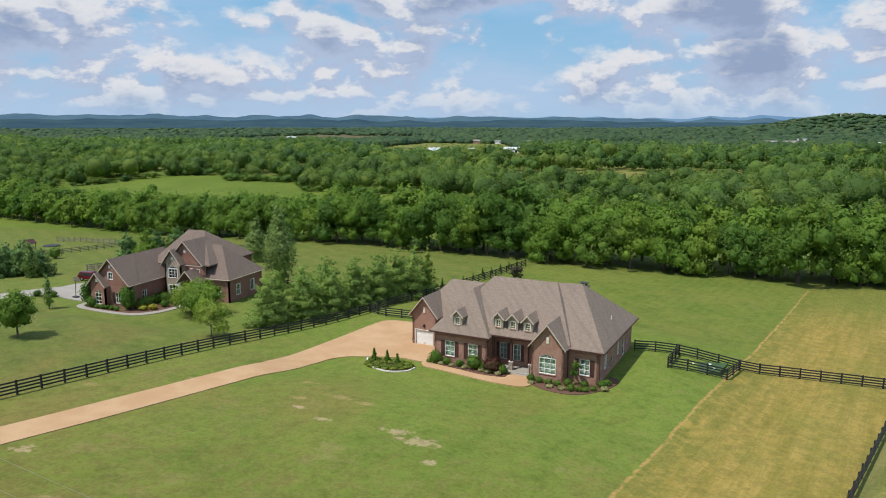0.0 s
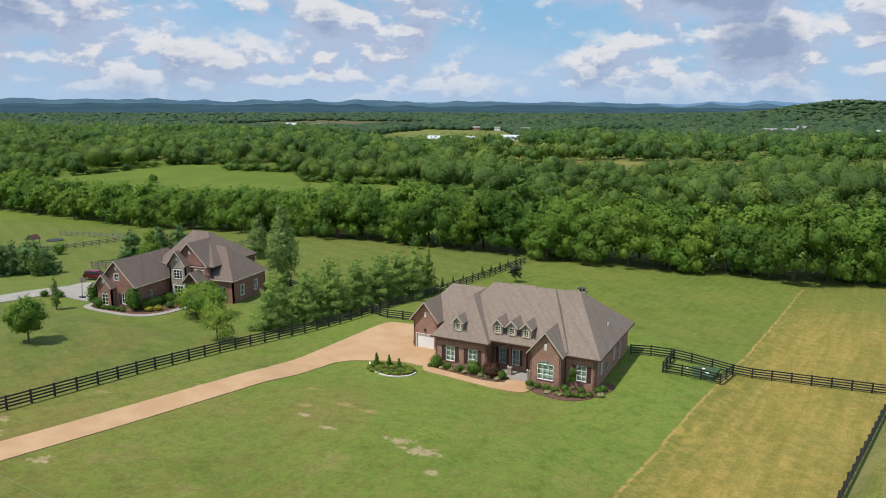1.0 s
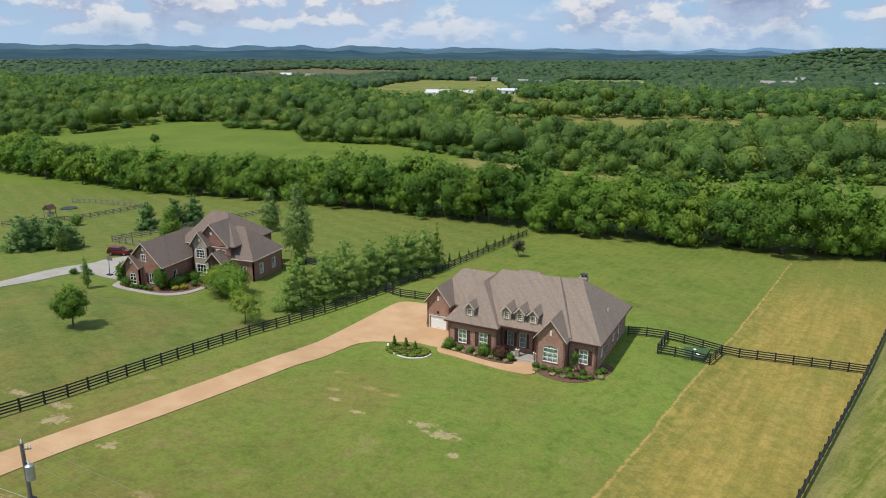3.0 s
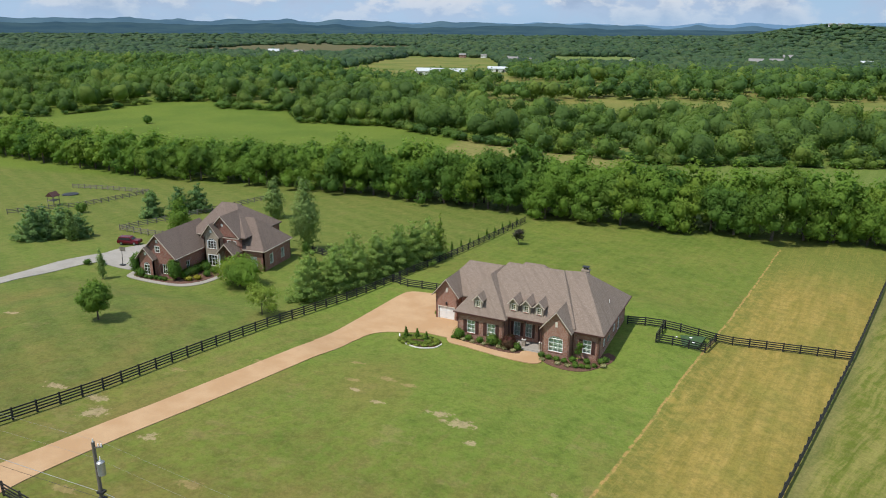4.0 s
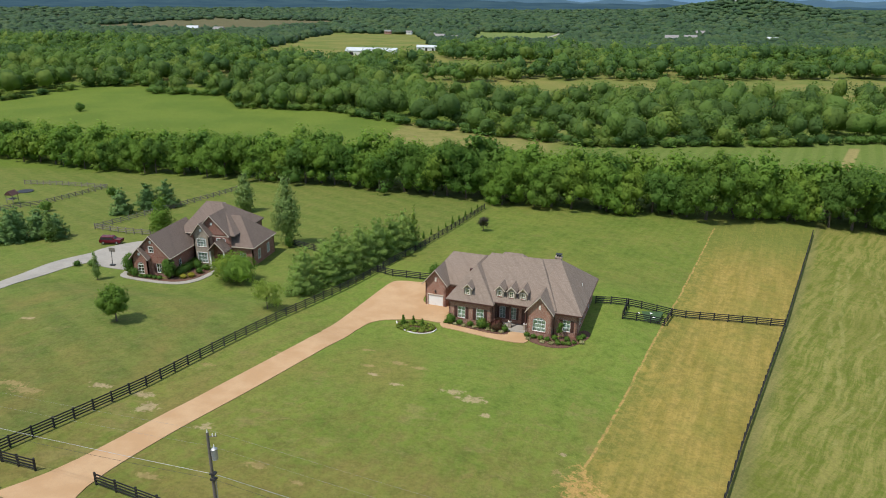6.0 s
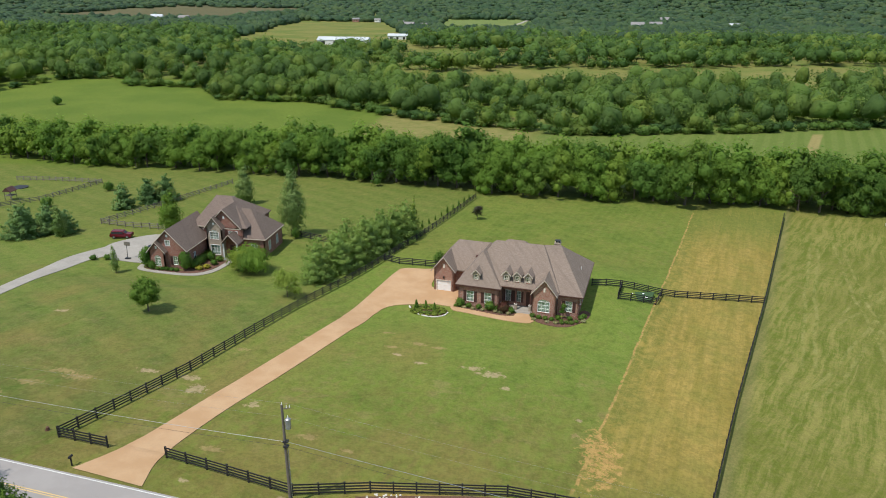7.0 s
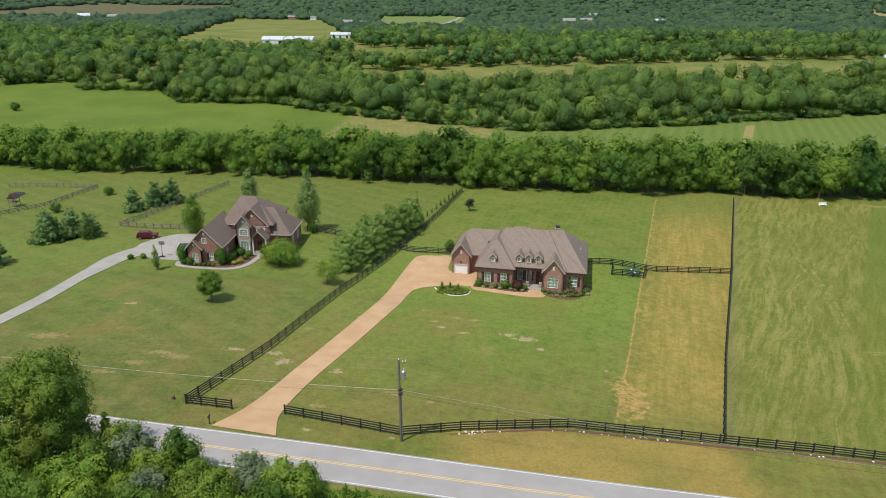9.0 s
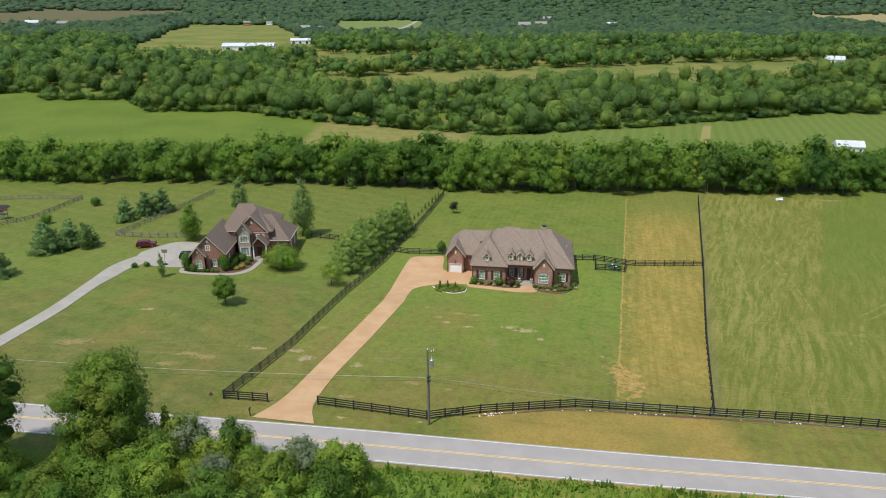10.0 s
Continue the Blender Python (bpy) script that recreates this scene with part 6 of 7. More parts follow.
single("spreading_tree", "broad spreading green tree in front of the neighbouring house", "tree", -77.6, 79.6, 5.6, 4.4, 6500, 0.18, HEDGE_LEAF, [(0, 0, 2.6, 3.6, 3.4, 1.9), (1.8, .6, 3.2, 2.4, 2.2, 1.6), (-1.7, -.4, 3.3, 2.3, 2.2, 1.5), (.2, -1.6, 2.6, 2.4, 2.2, 1.6), (.2, .6, 4.2, 2.0, 2.0, 1.3), (2.6, -1, 2.0, 1.8, 1.8, 1.3), (-2.5, .8, 2.1, 1.8, 1.8, 1.4)], fill=0.82)
single("plum_tree", "small dark purple-leaved tree on the back lawn", "tree", -38.6, 127.5, 3.4, 1.3, 700, 0.20, PLUM_LEAF, None, 7, 0.22, 0.07, 0.6)
hx, hy = from_house(18.9, 0.1)
single("crape_myrtle", "slim young tree in the bed by the corner window", "tree", hx, hy, 2.9, 0.6, 450, 0.12, SHRUB_LEAF, None, 8, 0.22, 0.04, 0.5)


# ---- shrubs ----
def shrub_mesh(rng, r, h, count, size, mat, n=5):
    rows = [(0, 0, h * 0.48, r * 0.9, r * 0.9, h * 0.5)]
    for i in range(n):
        a = i * 2.4
        rows.append((math.cos(a) * r * 0.45, math.sin(a) * r * 0.45, h * rng.uniform(0.35, 0.7), r * 0.5, r * 0.5, h * 0.32))
    return crown_mesh("shrub", rng, rows, count, size, mat, 1.06)


SHRUBS = {"round": shrub_mesh(rng, 1.0, 1.7, 900, 0.13, SHRUB_LEAF), "red": shrub_mesh(rng, 1.0, 1.7, 900, 0.14, RED_LEAF), "gold": shrub_mesh(rng, 1.0, 1.3, 700, 0.14, GOLD_LEAF),
          "grass": shrub_mesh(rng, 1.0, 1.2, 500, 0.20, GRASS_LEAF), "column": shrub_mesh(rng, 1.0, 4.0, 1600, 0.20, SHRUB_LEAF, 7), "box": shrub_mesh(rng, 1.0, 1.5, 600, 0.16, SHRUB_LEAF), "lime": shrub_mesh(rng, 1.0, 1.2, 500, 0.16, LIME_LEAF)}
SHRUB_LABEL = {"round": "clipped round green shrub in a mulched bed", "red": "dark red Japanese maple beside the porch", "gold": "bright golden-leaved shrub in a mulched bed",
               "grass": "pale ornamental grass tuft in a mulched bed", "column": "tall clipped green column of evergreen", "box": "low clipped evergreen in a mulched bed", "lime": "low lime-green ground cover plant"}


def shrub(kind, x, y, r, h=1.0, label=""):
    ob = new("shrub", SHRUBS[kind])
    ob.location, ob.scale, ob.rotation_euler = (x, y, land_at(x, y) + 0.02), (r, r, r * h), (0, 0, rng.uniform(0, 6.28))
    return tagged(ob, label or SHRUB_LABEL[kind], "shrub", "garden shrubs")


for kind, u, v, r, h in (("round", 1.0, -0.25, 0.85, 1.0), ("round", 2.6, -0.3, 0.55, 0.9), ("round", 4.4, -0.3, 0.55, 0.9), ("round", 6.3, -0.3, 0.92, 1.05), ("grass", 1.9, -0.65, 0.35, 0.8), ("grass", 3.5, -0.7, 0.4, 0.8),
                         ("grass", 5.2, -0.7, 0.4, 0.8), ("grass", 7.5, -0.7, 0.42, 0.8), ("grass", 8.4, -0.8, 0.42, 0.8), ("round", 7.6, -0.1, 0.55, 1.0), ("red", 8.8, -0.2, 1.15, 1.0), ("grass", 9.7, -0.9, 0.45, 0.8),
                         ("round", 10.1, -0.3, 0.62, 1.05), ("round", 0.3, -0.7, 0.35, 0.9), ("round", 13.9, -0.75, 0.52, 0.8), ("round", 15.0, -0.95, 0.48, 0.8), ("round", 16.1, -1.05, 0.48, 0.8), ("round", 17.2, -1.1, 0.46, 0.8),
                         ("round", 18.2, -0.4, 0.50, 0.9), ("round", 20.1, -0.1, 0.48, 0.9), ("round", 21.9, 0.6, 0.55, 0.9), ("grass", 14.3, -1.7, 0.4, 0.7), ("grass", 16.6, -2.0, 0.42, 0.7), ("grass", 18.0, -2.0, 0.45, 0.7),
                         ("box", 19.0, -1.9, 0.45, 0.8), ("box", 19.8, -1.6, 0.45, 0.8), ("box", 20.6, -1.4, 0.45, 0.8), ("box", 18.8, -1.1, 0.4, 0.8), ("box", 21.3, -0.7, 0.42, 0.8), ("grass", 22.4, -0.1, 0.45, 0.8), ("box", 22.3, 1.6, 0.5, 0.9)):
    x, y = from_house(u, v)
    shrub(kind, x, y, r, h)
for i in range(30):
    a = math.tau * i / 30
    k = 1.0 if i % 2 else 0.55
    shrub("lime", -40.1 + 2.8 * k * math.cos(a), 68.6 + 1.55 * k * math.sin(a), rng.uniform(0.4, 0.6), 0.6, "low lime-green edging plant in the island bed")
shrub("round", -42.0, 90.8, 1.1, 1.3, "rounded evergreen shrub behind the parking court")
for kind, x, y, r, h in (("column", -98.4, 78.8, 1.15, 0.85), ("column", -90.0, 78.3, 1.05, 0.9), ("round", -96.8, 77.9, 0.9, 1.2), ("box", -95.6, 77.6, 0.5, 0.9), ("box", -94.6, 77.6, 0.5, 0.9), ("box", -93.6, 77.6, 0.5, 0.9), ("box", -92.6, 77.6, 0.5, 0.9),
                         ("box", -91.6, 77.5, 0.5, 0.9), ("gold", -87.6, 79.0, 0.7, 0.8), ("gold", -86.6, 80.0, 0.75, 0.8), ("round", -86.0, 82.0, 0.7, 0.9), ("round", -85.8, 84.0, 0.75, 0.9), ("round", -87.6, 84.2, 0.9, 1.1), ("box", -89.2, 79.6, 0.5, 0.9), ("round", -98.9, 79.4, 0.7, 1.0),
                         ("round", -83.0, 87.0, 0.9, 1.0), ("round", -110.6, 79.4, 0.7, 0.8), ("round", -108.4, 80.6, 0.7, 0.8), ("round", -75.6, 100.0, 0.9, 1.6), ("round", -148.0, 141.0, 1.5, 1.0), ("round", -152, 120.0, 1.5, 1.0)):
    shrub(kind, x, y, r, h)
shrub("round", -275.8, 292.0, 2.4, 1.0, "lone dark green bush standing in the meadow")
# clipped hedge along the wing of the neighbouring house
hedge = new("hedge", crown_mesh("hedge", rng, [(0, t, 0.75, 0.75, 0.9, 0.75) for t in np.arange(0, 6.2, 0.75)], 1600, 0.16, SHRUB_LEAF, 1.06))
hedge.location = (-89.0, 80.0, 1.0)
tagged(hedge, "long clipped evergreen hedge against the brick wing", "hedge")

# ---- trees and thicket south of the road ----
rng = np.random.default_rng(77)
single("roadside_tree", "large full green tree beside the road", "tree", -80.4, 1.6, 14.0, 4.8, 22000, 0.15, ROAD_LEAF, round_head(rng, 14.0, 5.4, 0.08, 34), trunk_r=0.3, fill=0.80)
single("roadside_tree", "large full green tree beside the road", "tree", -94.4, -1.0, 16.4, 5.4, 20000, 0.16, ROAD_LEAF, round_head(rng, 16.4, 5.4, 0.08, 34), trunk_r=0.3, fill=0.80)
thick_kinds = [tree_kind("bush", lab, "bush", rng, h, r, n_, sz, mt, None, 13, -0.08, 0.10, 0.82, 3, "roadside thicket")
               for h, r, n_, sz, mt, lab in ((5.2, 2.7, 3900, 0.14, HEDGE_LEAF, "dense green bush in the roadside thicket"), (4.4, 2.5, 3500, 0.13, HEDGE_LEAF, "dense green bush in the roadside thicket"), (4.8, 2.5, 3500, 0.125, SILVER_LEAF, "silvery-leaved bush in the roadside thicket"), (5.8, 2.9, 3900, 0.15, ROAD_LEAF, "dark green bush in the roadside thicket"))]
spots = []
tries = 0
while len(spots) < 60 and tries < 4000:
    tries += 1
    x = rng.uniform(-104, -52)
    edge = 7.6 - (x + 98) * 0.10                   # road's near side
    y = rng.uniform(edge - 22 + max(0, x + 62) * 1.1, edge - 1.9)
    if x < -85 and y > edge - 9:                   # the road shows through here
        continue
    if all((x - a) ** 2 + (y - b) ** 2 > 2.9 ** 2 for a, b in spots):
        spots.append((x, y))
for i, (x, y) in enumerate(spots):
    plant(thick_kinds[(0, 1, 0, 3, 1, 0, 3, 1, 0, 2, 0)[i % 11]], x, y, rng.uniform(0, 360), rng.uniform(0.8, 1.25))
for x, y, s in ((-71.5, 1.6, 1.25), (-57.0, -1.6, 1.1)):
    plant(thick_kinds[2], x, y, rng.uniform(0, 360), s)
for x, y, s in ((-34.5, -2.6, 0.34), (-36.2, -3.6, 0.28), (-47.5, -3.4, 0.30), (-44.0, -5.0, 0.34), (-39.0, -4.8, 0.30)):
    plant(thick_kinds[1], x, y, rng.uniform(0, 360), s)
for k in thick_kinds:
    retire(k)
small_cedar = pine_kind(rng, "cedar_tree", "small green cedar beside the road", "tree", 5.5, 1.3, 1500, 0.2, WILLOW_LEAF, "", 0.03, 0.9)
plant(small_cedar, -74.0, 2.4, 0, 1.35)
retire(small_cedar)

# rank grass and weeds along the near side of the road
count = 5200
x = rng.uniform(-58, 60, count)
y = 4.4 - 0.052 * (x + 20) - 4.4 - rng.uniform(0, 1, count) ** 1.6 * 7.0
tall = rng.uniform(0.25, 0.95, count) * (0.6 + 0.6 * (np.sin(x * 0.9) * np.sin(y * 1.3 + x * 0.4) > 0.1))
foot = np.stack([x, y, land(x, y) - 0.03], -1)
lean = np.stack([rng.normal(0, 0.25, count), rng.normal(0, 0.25, count), np.ones(count)], -1) * tall[:, None]
across = rng.normal(0, 1, (count, 3)) * (1, 1, 0)
across = across / np.linalg.norm(across, axis=1)[:, None] * (0.10 + 0.10 * tall[:, None])
blade = np.stack([foot - across * 0.5, foot + across * 0.5, foot + lean * 0.6 + across, foot + lean, foot + lean * 0.55 - across], 1).reshape(-1, 3)
tagged(new("tall_grass", mesh_arrays("tall_grass", blade, np.arange(5 * count).reshape(count, 5), HEDGE_LEAF)), "rank green grass and weeds beside the road", "grass", kind="stuff")

# ---- power line ----
PX, PY = -43.3, 12.6
pz = land_at(PX, PY)
pole = thing("utility_pole", "weathered wooden utility pole with a grey transformer", "utility pole", (PX, PY, pz))
Shape().tube((0, 0, -0.5), (-0.15, 0.05, 11.3), 0.17, 0.12, 12).make("shaft", POLE_WOOD, pole)
can = Shape().tube((0.42, -0.1, 8.9), (0.42, -0.1, 9.9), 0.27, 0.27, 14).tube((0.42, -0.1, 9.9), (0.42, -0.1, 10.0), 0.27, 0.14, 14).make("transformer", METAL, pole, "pale grey transformer can")
Shape().beam((0, 0, 9.6), (0.3, -0.1, 9.6), 0.06, 0.08).make("bracket", METAL, can)
Shape().tube((0.42, -0.1, 10.0), (0.42, -0.1, 10.35), 0.05, 0.03).make("bushing", WHITE, can)
Shape().beam((-0.15, 0.05, 10.85), (0.75, -0.05, 11.15), 0.07, 0.09).make("arm", POLE_WOOD, pole)
for q in ((0.65, -0.03, 11.15), (0.35, 0.0, 11.05), (-0.15, 0.05, 11.3)):
    Shape().tube(q, (q[0], q[1], q[2] + 0.25), 0.055, 0.035).make("insulator", WHITE, pole)
Shape().tube((0.16, 0.12, 0.0), (0.10, 0.14, 6.6), 0.05, 0.05, 8).make("conduit", METAL, pole)
for z in (6.7, 7.25):
    Shape().box(-0.25, 0.25, -0.22, 0.22, z, z + 0.14).make("cable_clamp", BLACK, pole)


def cable(name, a, b, sag, r, mat, label):
    a, b = Vector(a), Vector(b)
    s = Shape()
    n = 28
    p = [a.lerp(b, i / n) - Vector((0, 0, sag * 4 * (i / n) * (1 - i / n))) for i in range(n + 1)]
    for q, t in zip(p, p[1:]):
        s.tube(q, t, r, r, 5)
    return tagged(s.make(name, mat), label, "cable", "power lines")


# neighbouring poles of the line, beyond the picture's sides
for ex, ey in ((-128.0, 24.0), (44.0, 5.0)):
    ez = land_at(ex, ey)
    ez -= 2.4 if ex < 0 else 0.0
    far_pole = copy_thing(pole, pose(ex, ey, ez))
    for z, dx_, r, sag, mat, lab in ((11.5, 0.65, 0.006, 1.1, WIRE, "thin overhead power wire"), (10.05, 0.1, 0.006, 1.2, WIRE, "thin overhead neutral wire"), (7.25, 0.2, 0.020, 0.9, METAL, "thick pale overhead cable"), (6.75, -0.2, 0.014, 1.2, BLACK, "dark overhead telephone cable")):
        cable("overhead_wire", (PX + dx_, PY, pz + z), (ex + dx_, ey, ez + z), sag, r, mat, lab)

# ---- small things ----
box_ = thing("mailbox", "black post-mounted mailbox beside the road", "mailbox", (-67.4, 13.2, land_at(-67.4, 13.2)))
Shape().box(-.06, .06, -.06, .06, -.3, 1.05).make("post", BLACK_RAIL, box_)
mb = Shape().solid([(-.1, -.28, 1.05), (.1, -.28, 1.05), (.1, .28, 1.05), (-.1, .28, 1.05)], [(-.1, -.28, 1.18), (.1, -.28, 1.18), (.1, .28, 1.18), (-.1, .28, 1.18)])
mb.solid([(-.1, -.28, 1.18), (.1, -.28, 1.18), (.1, .28, 1.18), (-.1, .28, 1.18)], [(-.04, -.28, 1.27), (.04, -.28, 1.27), (.04, .28, 1.27), (-.04, .28, 1.27)])
mb.make("box", BLACK, box_)
for x, y, r in ((-74.5, 18.8, 0.3),):
    st = thing("stump", "small red-brown stump on the grass", "stump", (x, y, land_at(x, y)))
    Shape().tube((0, 0, -0.1), (0.03, 0, 0.12), 0.34, 0.22, 9).tube((0.03, 0, 0.12), (0.06, 0.03, 0.42), 0.22, 0.17, 9).make("stub", MULCH, st)
rng2 = random.Random(3)
ROCK = [unit_mesh("rock", Shape().solid([(math.cos(i * 1.05) * rng2.uniform(.7, 1), math.sin(i * 1.05) * rng2.uniform(.7, 1), -.3) for i in range(6)], [(math.cos(i * 1.05) * rng2.uniform(.4, .7), math.sin(i * 1.05) * rng2.uniform(.4, .7), .45) for i in range(6)]), PALE_STONE) for k in range(3)]
for i in range(46):
    t = rng2.random()
    if i < 16:
        x, y = -36.5 + t * 3.4, 15.7 + t * 0.7
    else:
        x, y = -33 + t * 66, 19.0 - 0.55
        y += max(0, -22.4 - x) * -0.2
    ob = new("rock", ROCK[i % 3])
    s = rng2.uniform(0.08, 0.26)
    ob.location, ob.scale, ob.rotation_euler = (x, y + rng2.uniform(-.3, .3), land_at(x, y)), (s, s, s * 0.8), (0, 0, t * 6)
    tagged(ob, "pale stone lying along the fence", "stone", "stones by the fence")
ribbon("soil_strip", [(-37.5, 15.2), (-30.0, 17.2), (-22.4, 18.7), (-12, 18.4), (-3.0, 18.3), (8.9, 18.5), (24, 18.3), (44, 17.3)], [0.2, 0.5, 0.6, 0.5, 0.6, 0.5, 0.4], 0.02, MULCH, "bare red-brown soil along the fence foot", "soil", 0.1)


def car(label, x, y, turn, paint, h=1.65):
    root = thing("car", label, "car", (x, y, land_at(x, y) + 0.1), turn)
    prof = [(-2.3, .35), (2.25, .35), (2.3, .75), (2.2, 1.0), (1.1, 1.08), (0.4, h), (-1.9, h + .03), (-2.25, 1.0), (-2.35, .7)]
    s = Shape()
    n = len(prof)
    for yy, k in ((-.92, 0), (-.80, 1), (.80, 1), (.92, 0)):
        s.v += [(px, yy if pz_ < 1.05 else yy * 0.86, pz_ if (pz_ < 1.05 or k) else pz_ - .06) for px, pz_ in prof]
    for r in range(3):
        s.f += [(r * n + i, r * n + (i + 1) % n, (r + 1) * n + (i + 1) % n, (r + 1) * n + i) for i in range(n)]
    s.f += [tuple(range(n))[::-1], tuple(range(3 * n, 4 * n))]
    body = s.make("body", paint, root)
    g = Shape()
    for sd in (-1, 1):
        g.poly([(0.75, sd * .90, 1.10), (0.35, sd * .83, h - .1), (-1.8, sd * .83, h - .08), (-2.0, sd * .90, 1.10)][::sd])
    g.poly([(1.08, -.7, 1.12), (1.08, .7, 1.12), (.46, .65, h - .06), (.46, -.65, h - .06)]).poly([(-2.24, .7, 1.1), (-2.24, -.7, 1.1), (-1.96, -.65, h - .05), (-1.96, .65, h - .05)])
    g.make("windows", BLACK, body, "dark tinted windows")
    for wx in (-1.45, 1.4):
        for sd in (-1, 1):
            wh = Shape().tube((wx, sd * .72, .33), (wx, sd * .94, .33), .34, .34, 14).make("wheel", BLACK, root)
            Shape().tube((wx, sd * .93, .33), (wx, sd * .955, .33), .2, .18, 10).make("rim", METAL, wh)
    return root


RED_PAINT = plain("dark red car paint", (0.115, 0.008, 0.014), (0.135, 0.010, 0.018), 1.0, 0.25, 0.0, 0.2)
DARK_PAINT = plain("dark grey car paint", (0.020, 0.022, 0.026), (0.028, 0.030, 0.034), 1.0, 0.25, 0.0, 0.3)
car("dark red sport utility car parked on the grass", -113.6, 94.0, 12, RED_PAINT)
car("dark grey car parked by the neighbouring garage", -100.2, 85.6, 4, DARK_PAINT)
hoop = thing("basketball_hoop", "portable basketball hoop on the concrete court", "basketball hoop", (-104.6, 81.8, land_at(-104.6, 81.8) + 0.1))
Shape().box(-.5, .5, -.3, .3, 0, .2).make("base", BLACK, hoop)
Shape().tube((0, 0, .2), (0, 0.2, 3.0), .06, .05).make("pole", BLACK, hoop)
Shape().box(-.65, .65, .35, .40, 2.7, 3.5).make("backboard", GREY_RAIL, hoop)
play = thing("playset", "wooden play tower with a brown tented roof", "playset", (-168.5, 127.0, land_at(-168.5, 127.0)))
for a in (-1, 1):
    for b in (-1, 1):
        Shape().box(a * 1.0 - .06, a * 1.0 + .06, b * 1.0 - .06, b * 1.0 + .06, -.2, 2.6).make("post", GREY_RAIL, play)
Shape().box(-1.1, 1.1, -1.1, 1.1, 1.3, 1.4).make("platform", GREY_RAIL, play)
hip(Shape(), -1.3, 1.3, -1.3, 1.3, 2.6, (0, -1.3), (0, 1.3), 3.7, 0.06).make("roof", SHUTTER, play)
tramp = thing("trampoline", "round black trampoline inside the fenced lawn", "trampoline", (-178.0, 142.0, land_at(-178, 142)))
Shape().tube((0, 0, .22), (0, 0, .28), 2.3, 2.3, 28).make("mat", BLACK, tramp)
for i in range(6):
    a = i * math.tau / 6
    Shape().tube((2.2 * math.cos(a), 2.2 * math.sin(a), -.2), (2.2 * math.cos(a), 2.2 * math.sin(a), .24), .04, .04, 6).make("leg", METAL, tramp)
TURF = plain("dark green turf matting", (0.034, 0.074, 0.026), (0.052, 0.100, 0.036), 1.6, 0.95, 0.3)
pad = thing("turf_mat", "dark green turf mat covering the pen's floor", "mat", (-3.2, 83.6, land_at(-3.2, 83.6) + 0.12))
Shape().solid([(-2.9, -2.5, -.3), (1.9, -1.5, -.3), (2.9, 2.3, -.3), (-2.1, 1.5, -.3)], [(-2.9, -2.5, .02), (1.9, -1.5, .02), (2.9, 2.3, .02), (-2.1, 1.5, .02)]).make("sheet", TURF, pad)
for x, y, r in ((-1.4, 0.5, .24), (0.7, 0.9, .22), (1.1, -0.7, .26)):
    bowl = thing("feed_bowl", "small white feeding bowl on the turf mat", "bowl", (-3.2 + x, 83.6 + y, land_at(-3.2, 83.6) + 0.14))
    Shape().tube((0, 0, 0), (0, 0, .12), r * 0.8, r, 14).tube((0, 0, .12), (0, 0, .125), r * 0.9, r * 0.88, 14).make("dish", WHITE, bowl)

bench = thing("bench", "small white bench at the foot of the trees", "bench", (69.5, 159.0, land_at(69.5, 159.0)), 12)
Shape().box(-1.3, 1.3, -0.28, 0.28, 0.46, 0.56).make("seat", WHITE, bench)
Shape().box(-1.3, 1.3, 0.24, 0.32, 0.66, 1.12).make("backrest", WHITE, bench)
for a in (-1.1, 1.1):
    Shape().box(a - 0.07, a + 0.07, -0.26, 0.32, -0.2, 0.46).box(a - 0.05, a + 0.05, 0.24, 0.30, 0.46, 1.0).make("leg", WHITE, bench)

# ---- far buildings ----
PALE_ROOF = plain("pale metal roofing", (0.46, 0.49, 0.52), (0.58, 0.61, 0.64), 0.2, 0.5, 0.05)
GREY_ROOF = plain("grey far roofing", (0.20, 0.19, 0.19), (0.28, 0.27, 0.26), 0.3, 0.9, 0.1)
PALE_WALL = plain("pale siding", (0.66, 0.66, 0.64), (0.78, 0.78, 0.76), 0.4, 0.8, 0.1)
TAN_WALL = plain("tan siding", (0.36, 0.29, 0.22), (0.44, 0.36, 0.28), 0.4, 0.8, 0.1)


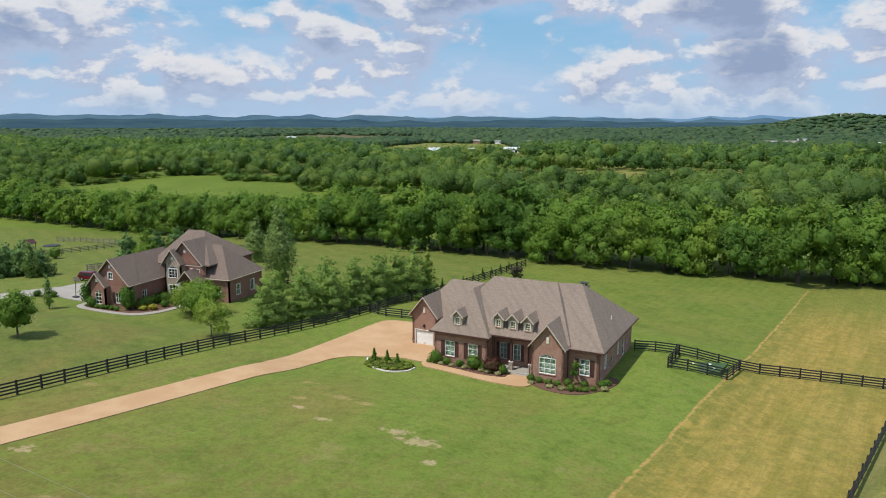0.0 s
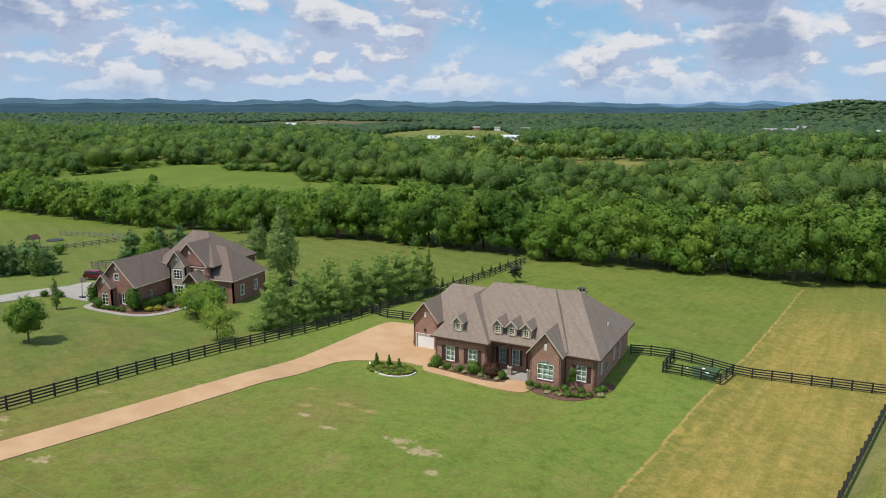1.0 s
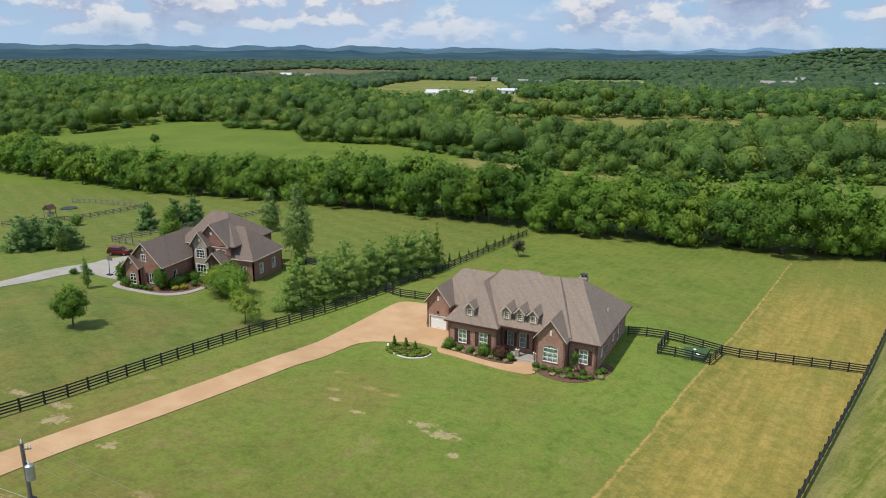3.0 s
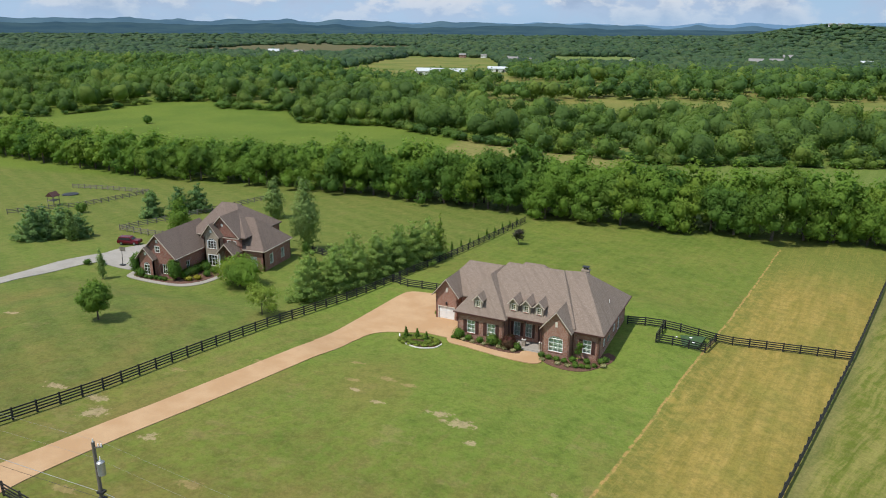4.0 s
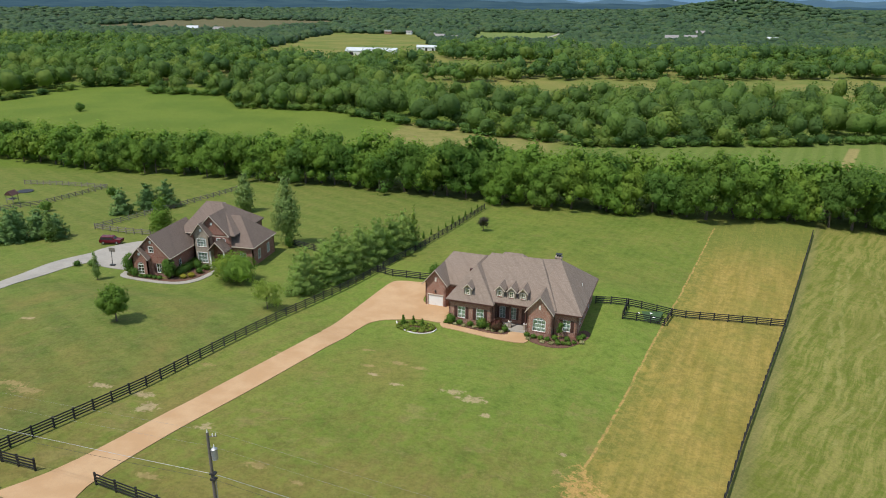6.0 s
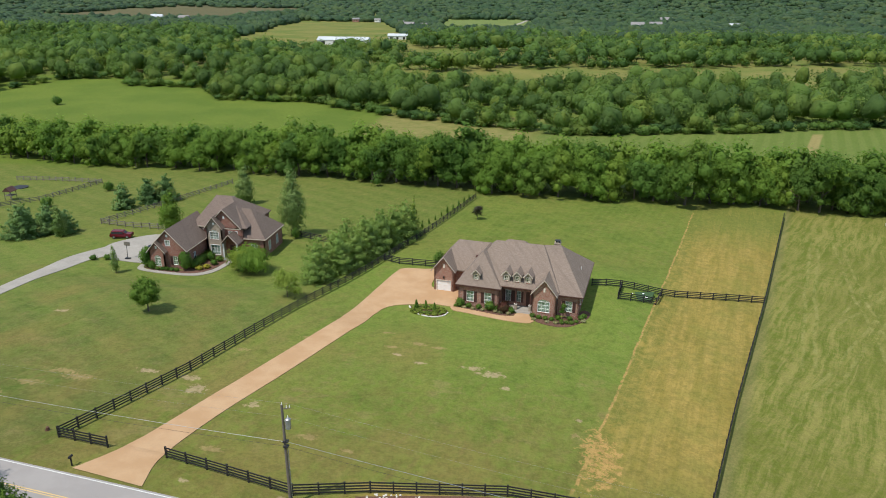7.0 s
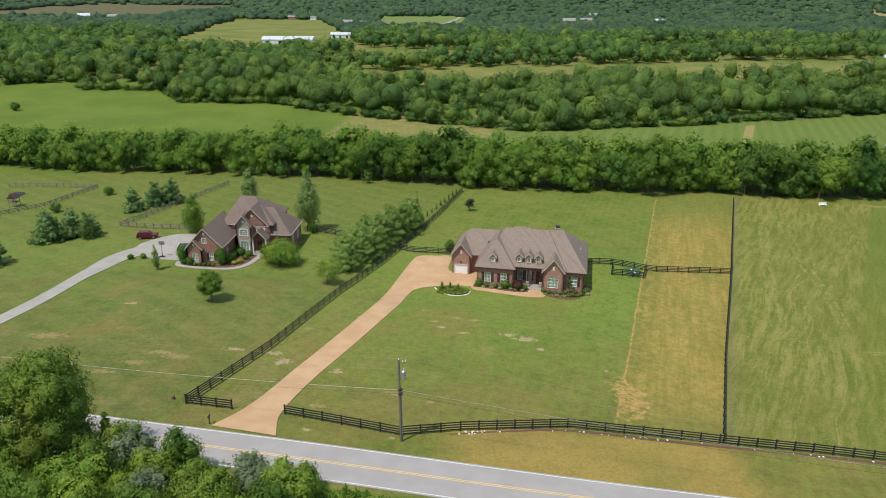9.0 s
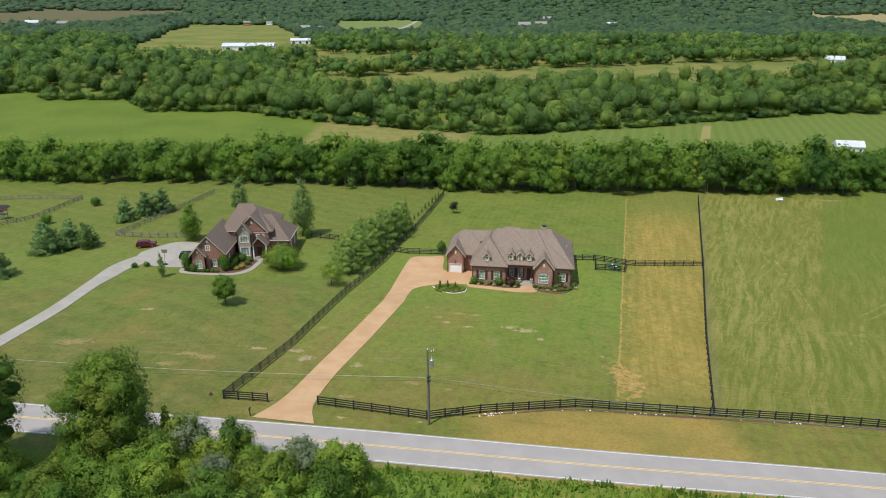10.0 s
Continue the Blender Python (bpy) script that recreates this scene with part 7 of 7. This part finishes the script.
def far_building(name, label, x, y, turn, w_, d, h, rise, wall_mat, roof_mat, bays=4, sink=0.0):
    root = thing(name, label, "building", (x, y, land_at(x, y) - sink), turn)
    f = Face((-w_ / 2, -d / 2), (w_ / 2, -d / 2))
    holes = [(w_ * (i + 0.3) / bays, w_ * (i + 0.62) / bays, 0.9 if bays > 4 or name == "farmhouse" else 0.0, h * 0.72) for i in range(bays)]
    wall(root, f, -1, h, holes, wall_mat)
    wall(root, Face((w_ / 2, -d / 2), (w_ / 2, d / 2)), -1, h, [], wall_mat, (d / 2, h + rise * 0.97, h + 0.02))
    wall(root, Face((w_ / 2, d / 2), (-w_ / 2, d / 2)), -1, h, [], wall_mat)
    wall(root, Face((-w_ / 2, d / 2), (-w_ / 2, -d / 2)), -1, h, [], wall_mat, (d / 2, h + rise * 0.97, h + 0.02))
    for a, b, z0, z1 in holes:
        f.block(Shape(), a, b, -0.15, -0.1, z0, z1).make("window" if z0 else "door", DARK, root)
    hip(Shape(), -w_ / 2 - .4, w_ / 2 + .4, -d / 2 - .4, d / 2 + .4, h, (-w_ / 2 - .4, 0), (w_ / 2 + .4, 0), h + rise, 0.15).make("roof", roof_mat, root)


far_building("barn", "long low white farm barn with a pale metal roof", -224, 624, 4, 47, 14, 4.2, 2.6, PALE_WALL, PALE_ROOF, 4)
far_building("barn", "small white shed with a pale roof", -190, 700, 6, 20, 9, 3.4, 2.0, PALE_WALL, PALE_ROOF, 3)
for x, y, t, mat, rf, s in ((-250, 980, 10, PALE_WALL, GREY_ROOF, 0.9), (-222, 900, -8, TAN_WALL, GREY_ROOF, 1.1), (-345, 1085, 5, BRICK, GREY_ROOF, 0.8), (-312, 1090, 0, PALE_WALL, GREY_ROOF, 0.7), (-205, 905, 0, TAN_WALL, GREY_ROOF, 0.9), (-640, 1020, 20, PALE_WALL, PALE_ROOF, 1.3),
                            (-590, 1010, 0, PALE_WALL, GREY_ROOF, 1.2), (265, 512, -14, PALE_WALL, PALE_ROOF, 1.0), (128, 228, -10, PALE_WALL, PALE_ROOF, 0.8), (392, 2560, 0, PALE_WALL, GREY_ROOF, 1.4), (420, 2570, 10, PALE_WALL, GREY_ROOF, 1.2), (54, 620, 12, PALE_WALL, GREY_ROOF, 0.8), (70, 985, -5, PALE_WALL, GREY_ROOF, 1.3), (95, 1000, 9, PALE_WALL, GREY_ROOF, 1.3), (130, 1180, 0, BRICK, GREY_ROOF, 1.4), (200, 1020, 0, PALE_WALL, PALE_ROOF, 1.1)):
    far_building("farmhouse", "far pale farmhouse among the trees", x, y, t, 13 * s, 8 * s, 4.0 * s, 2.6 * s, mat, rf, 4, -1.5 if y > 850 else 0.0)
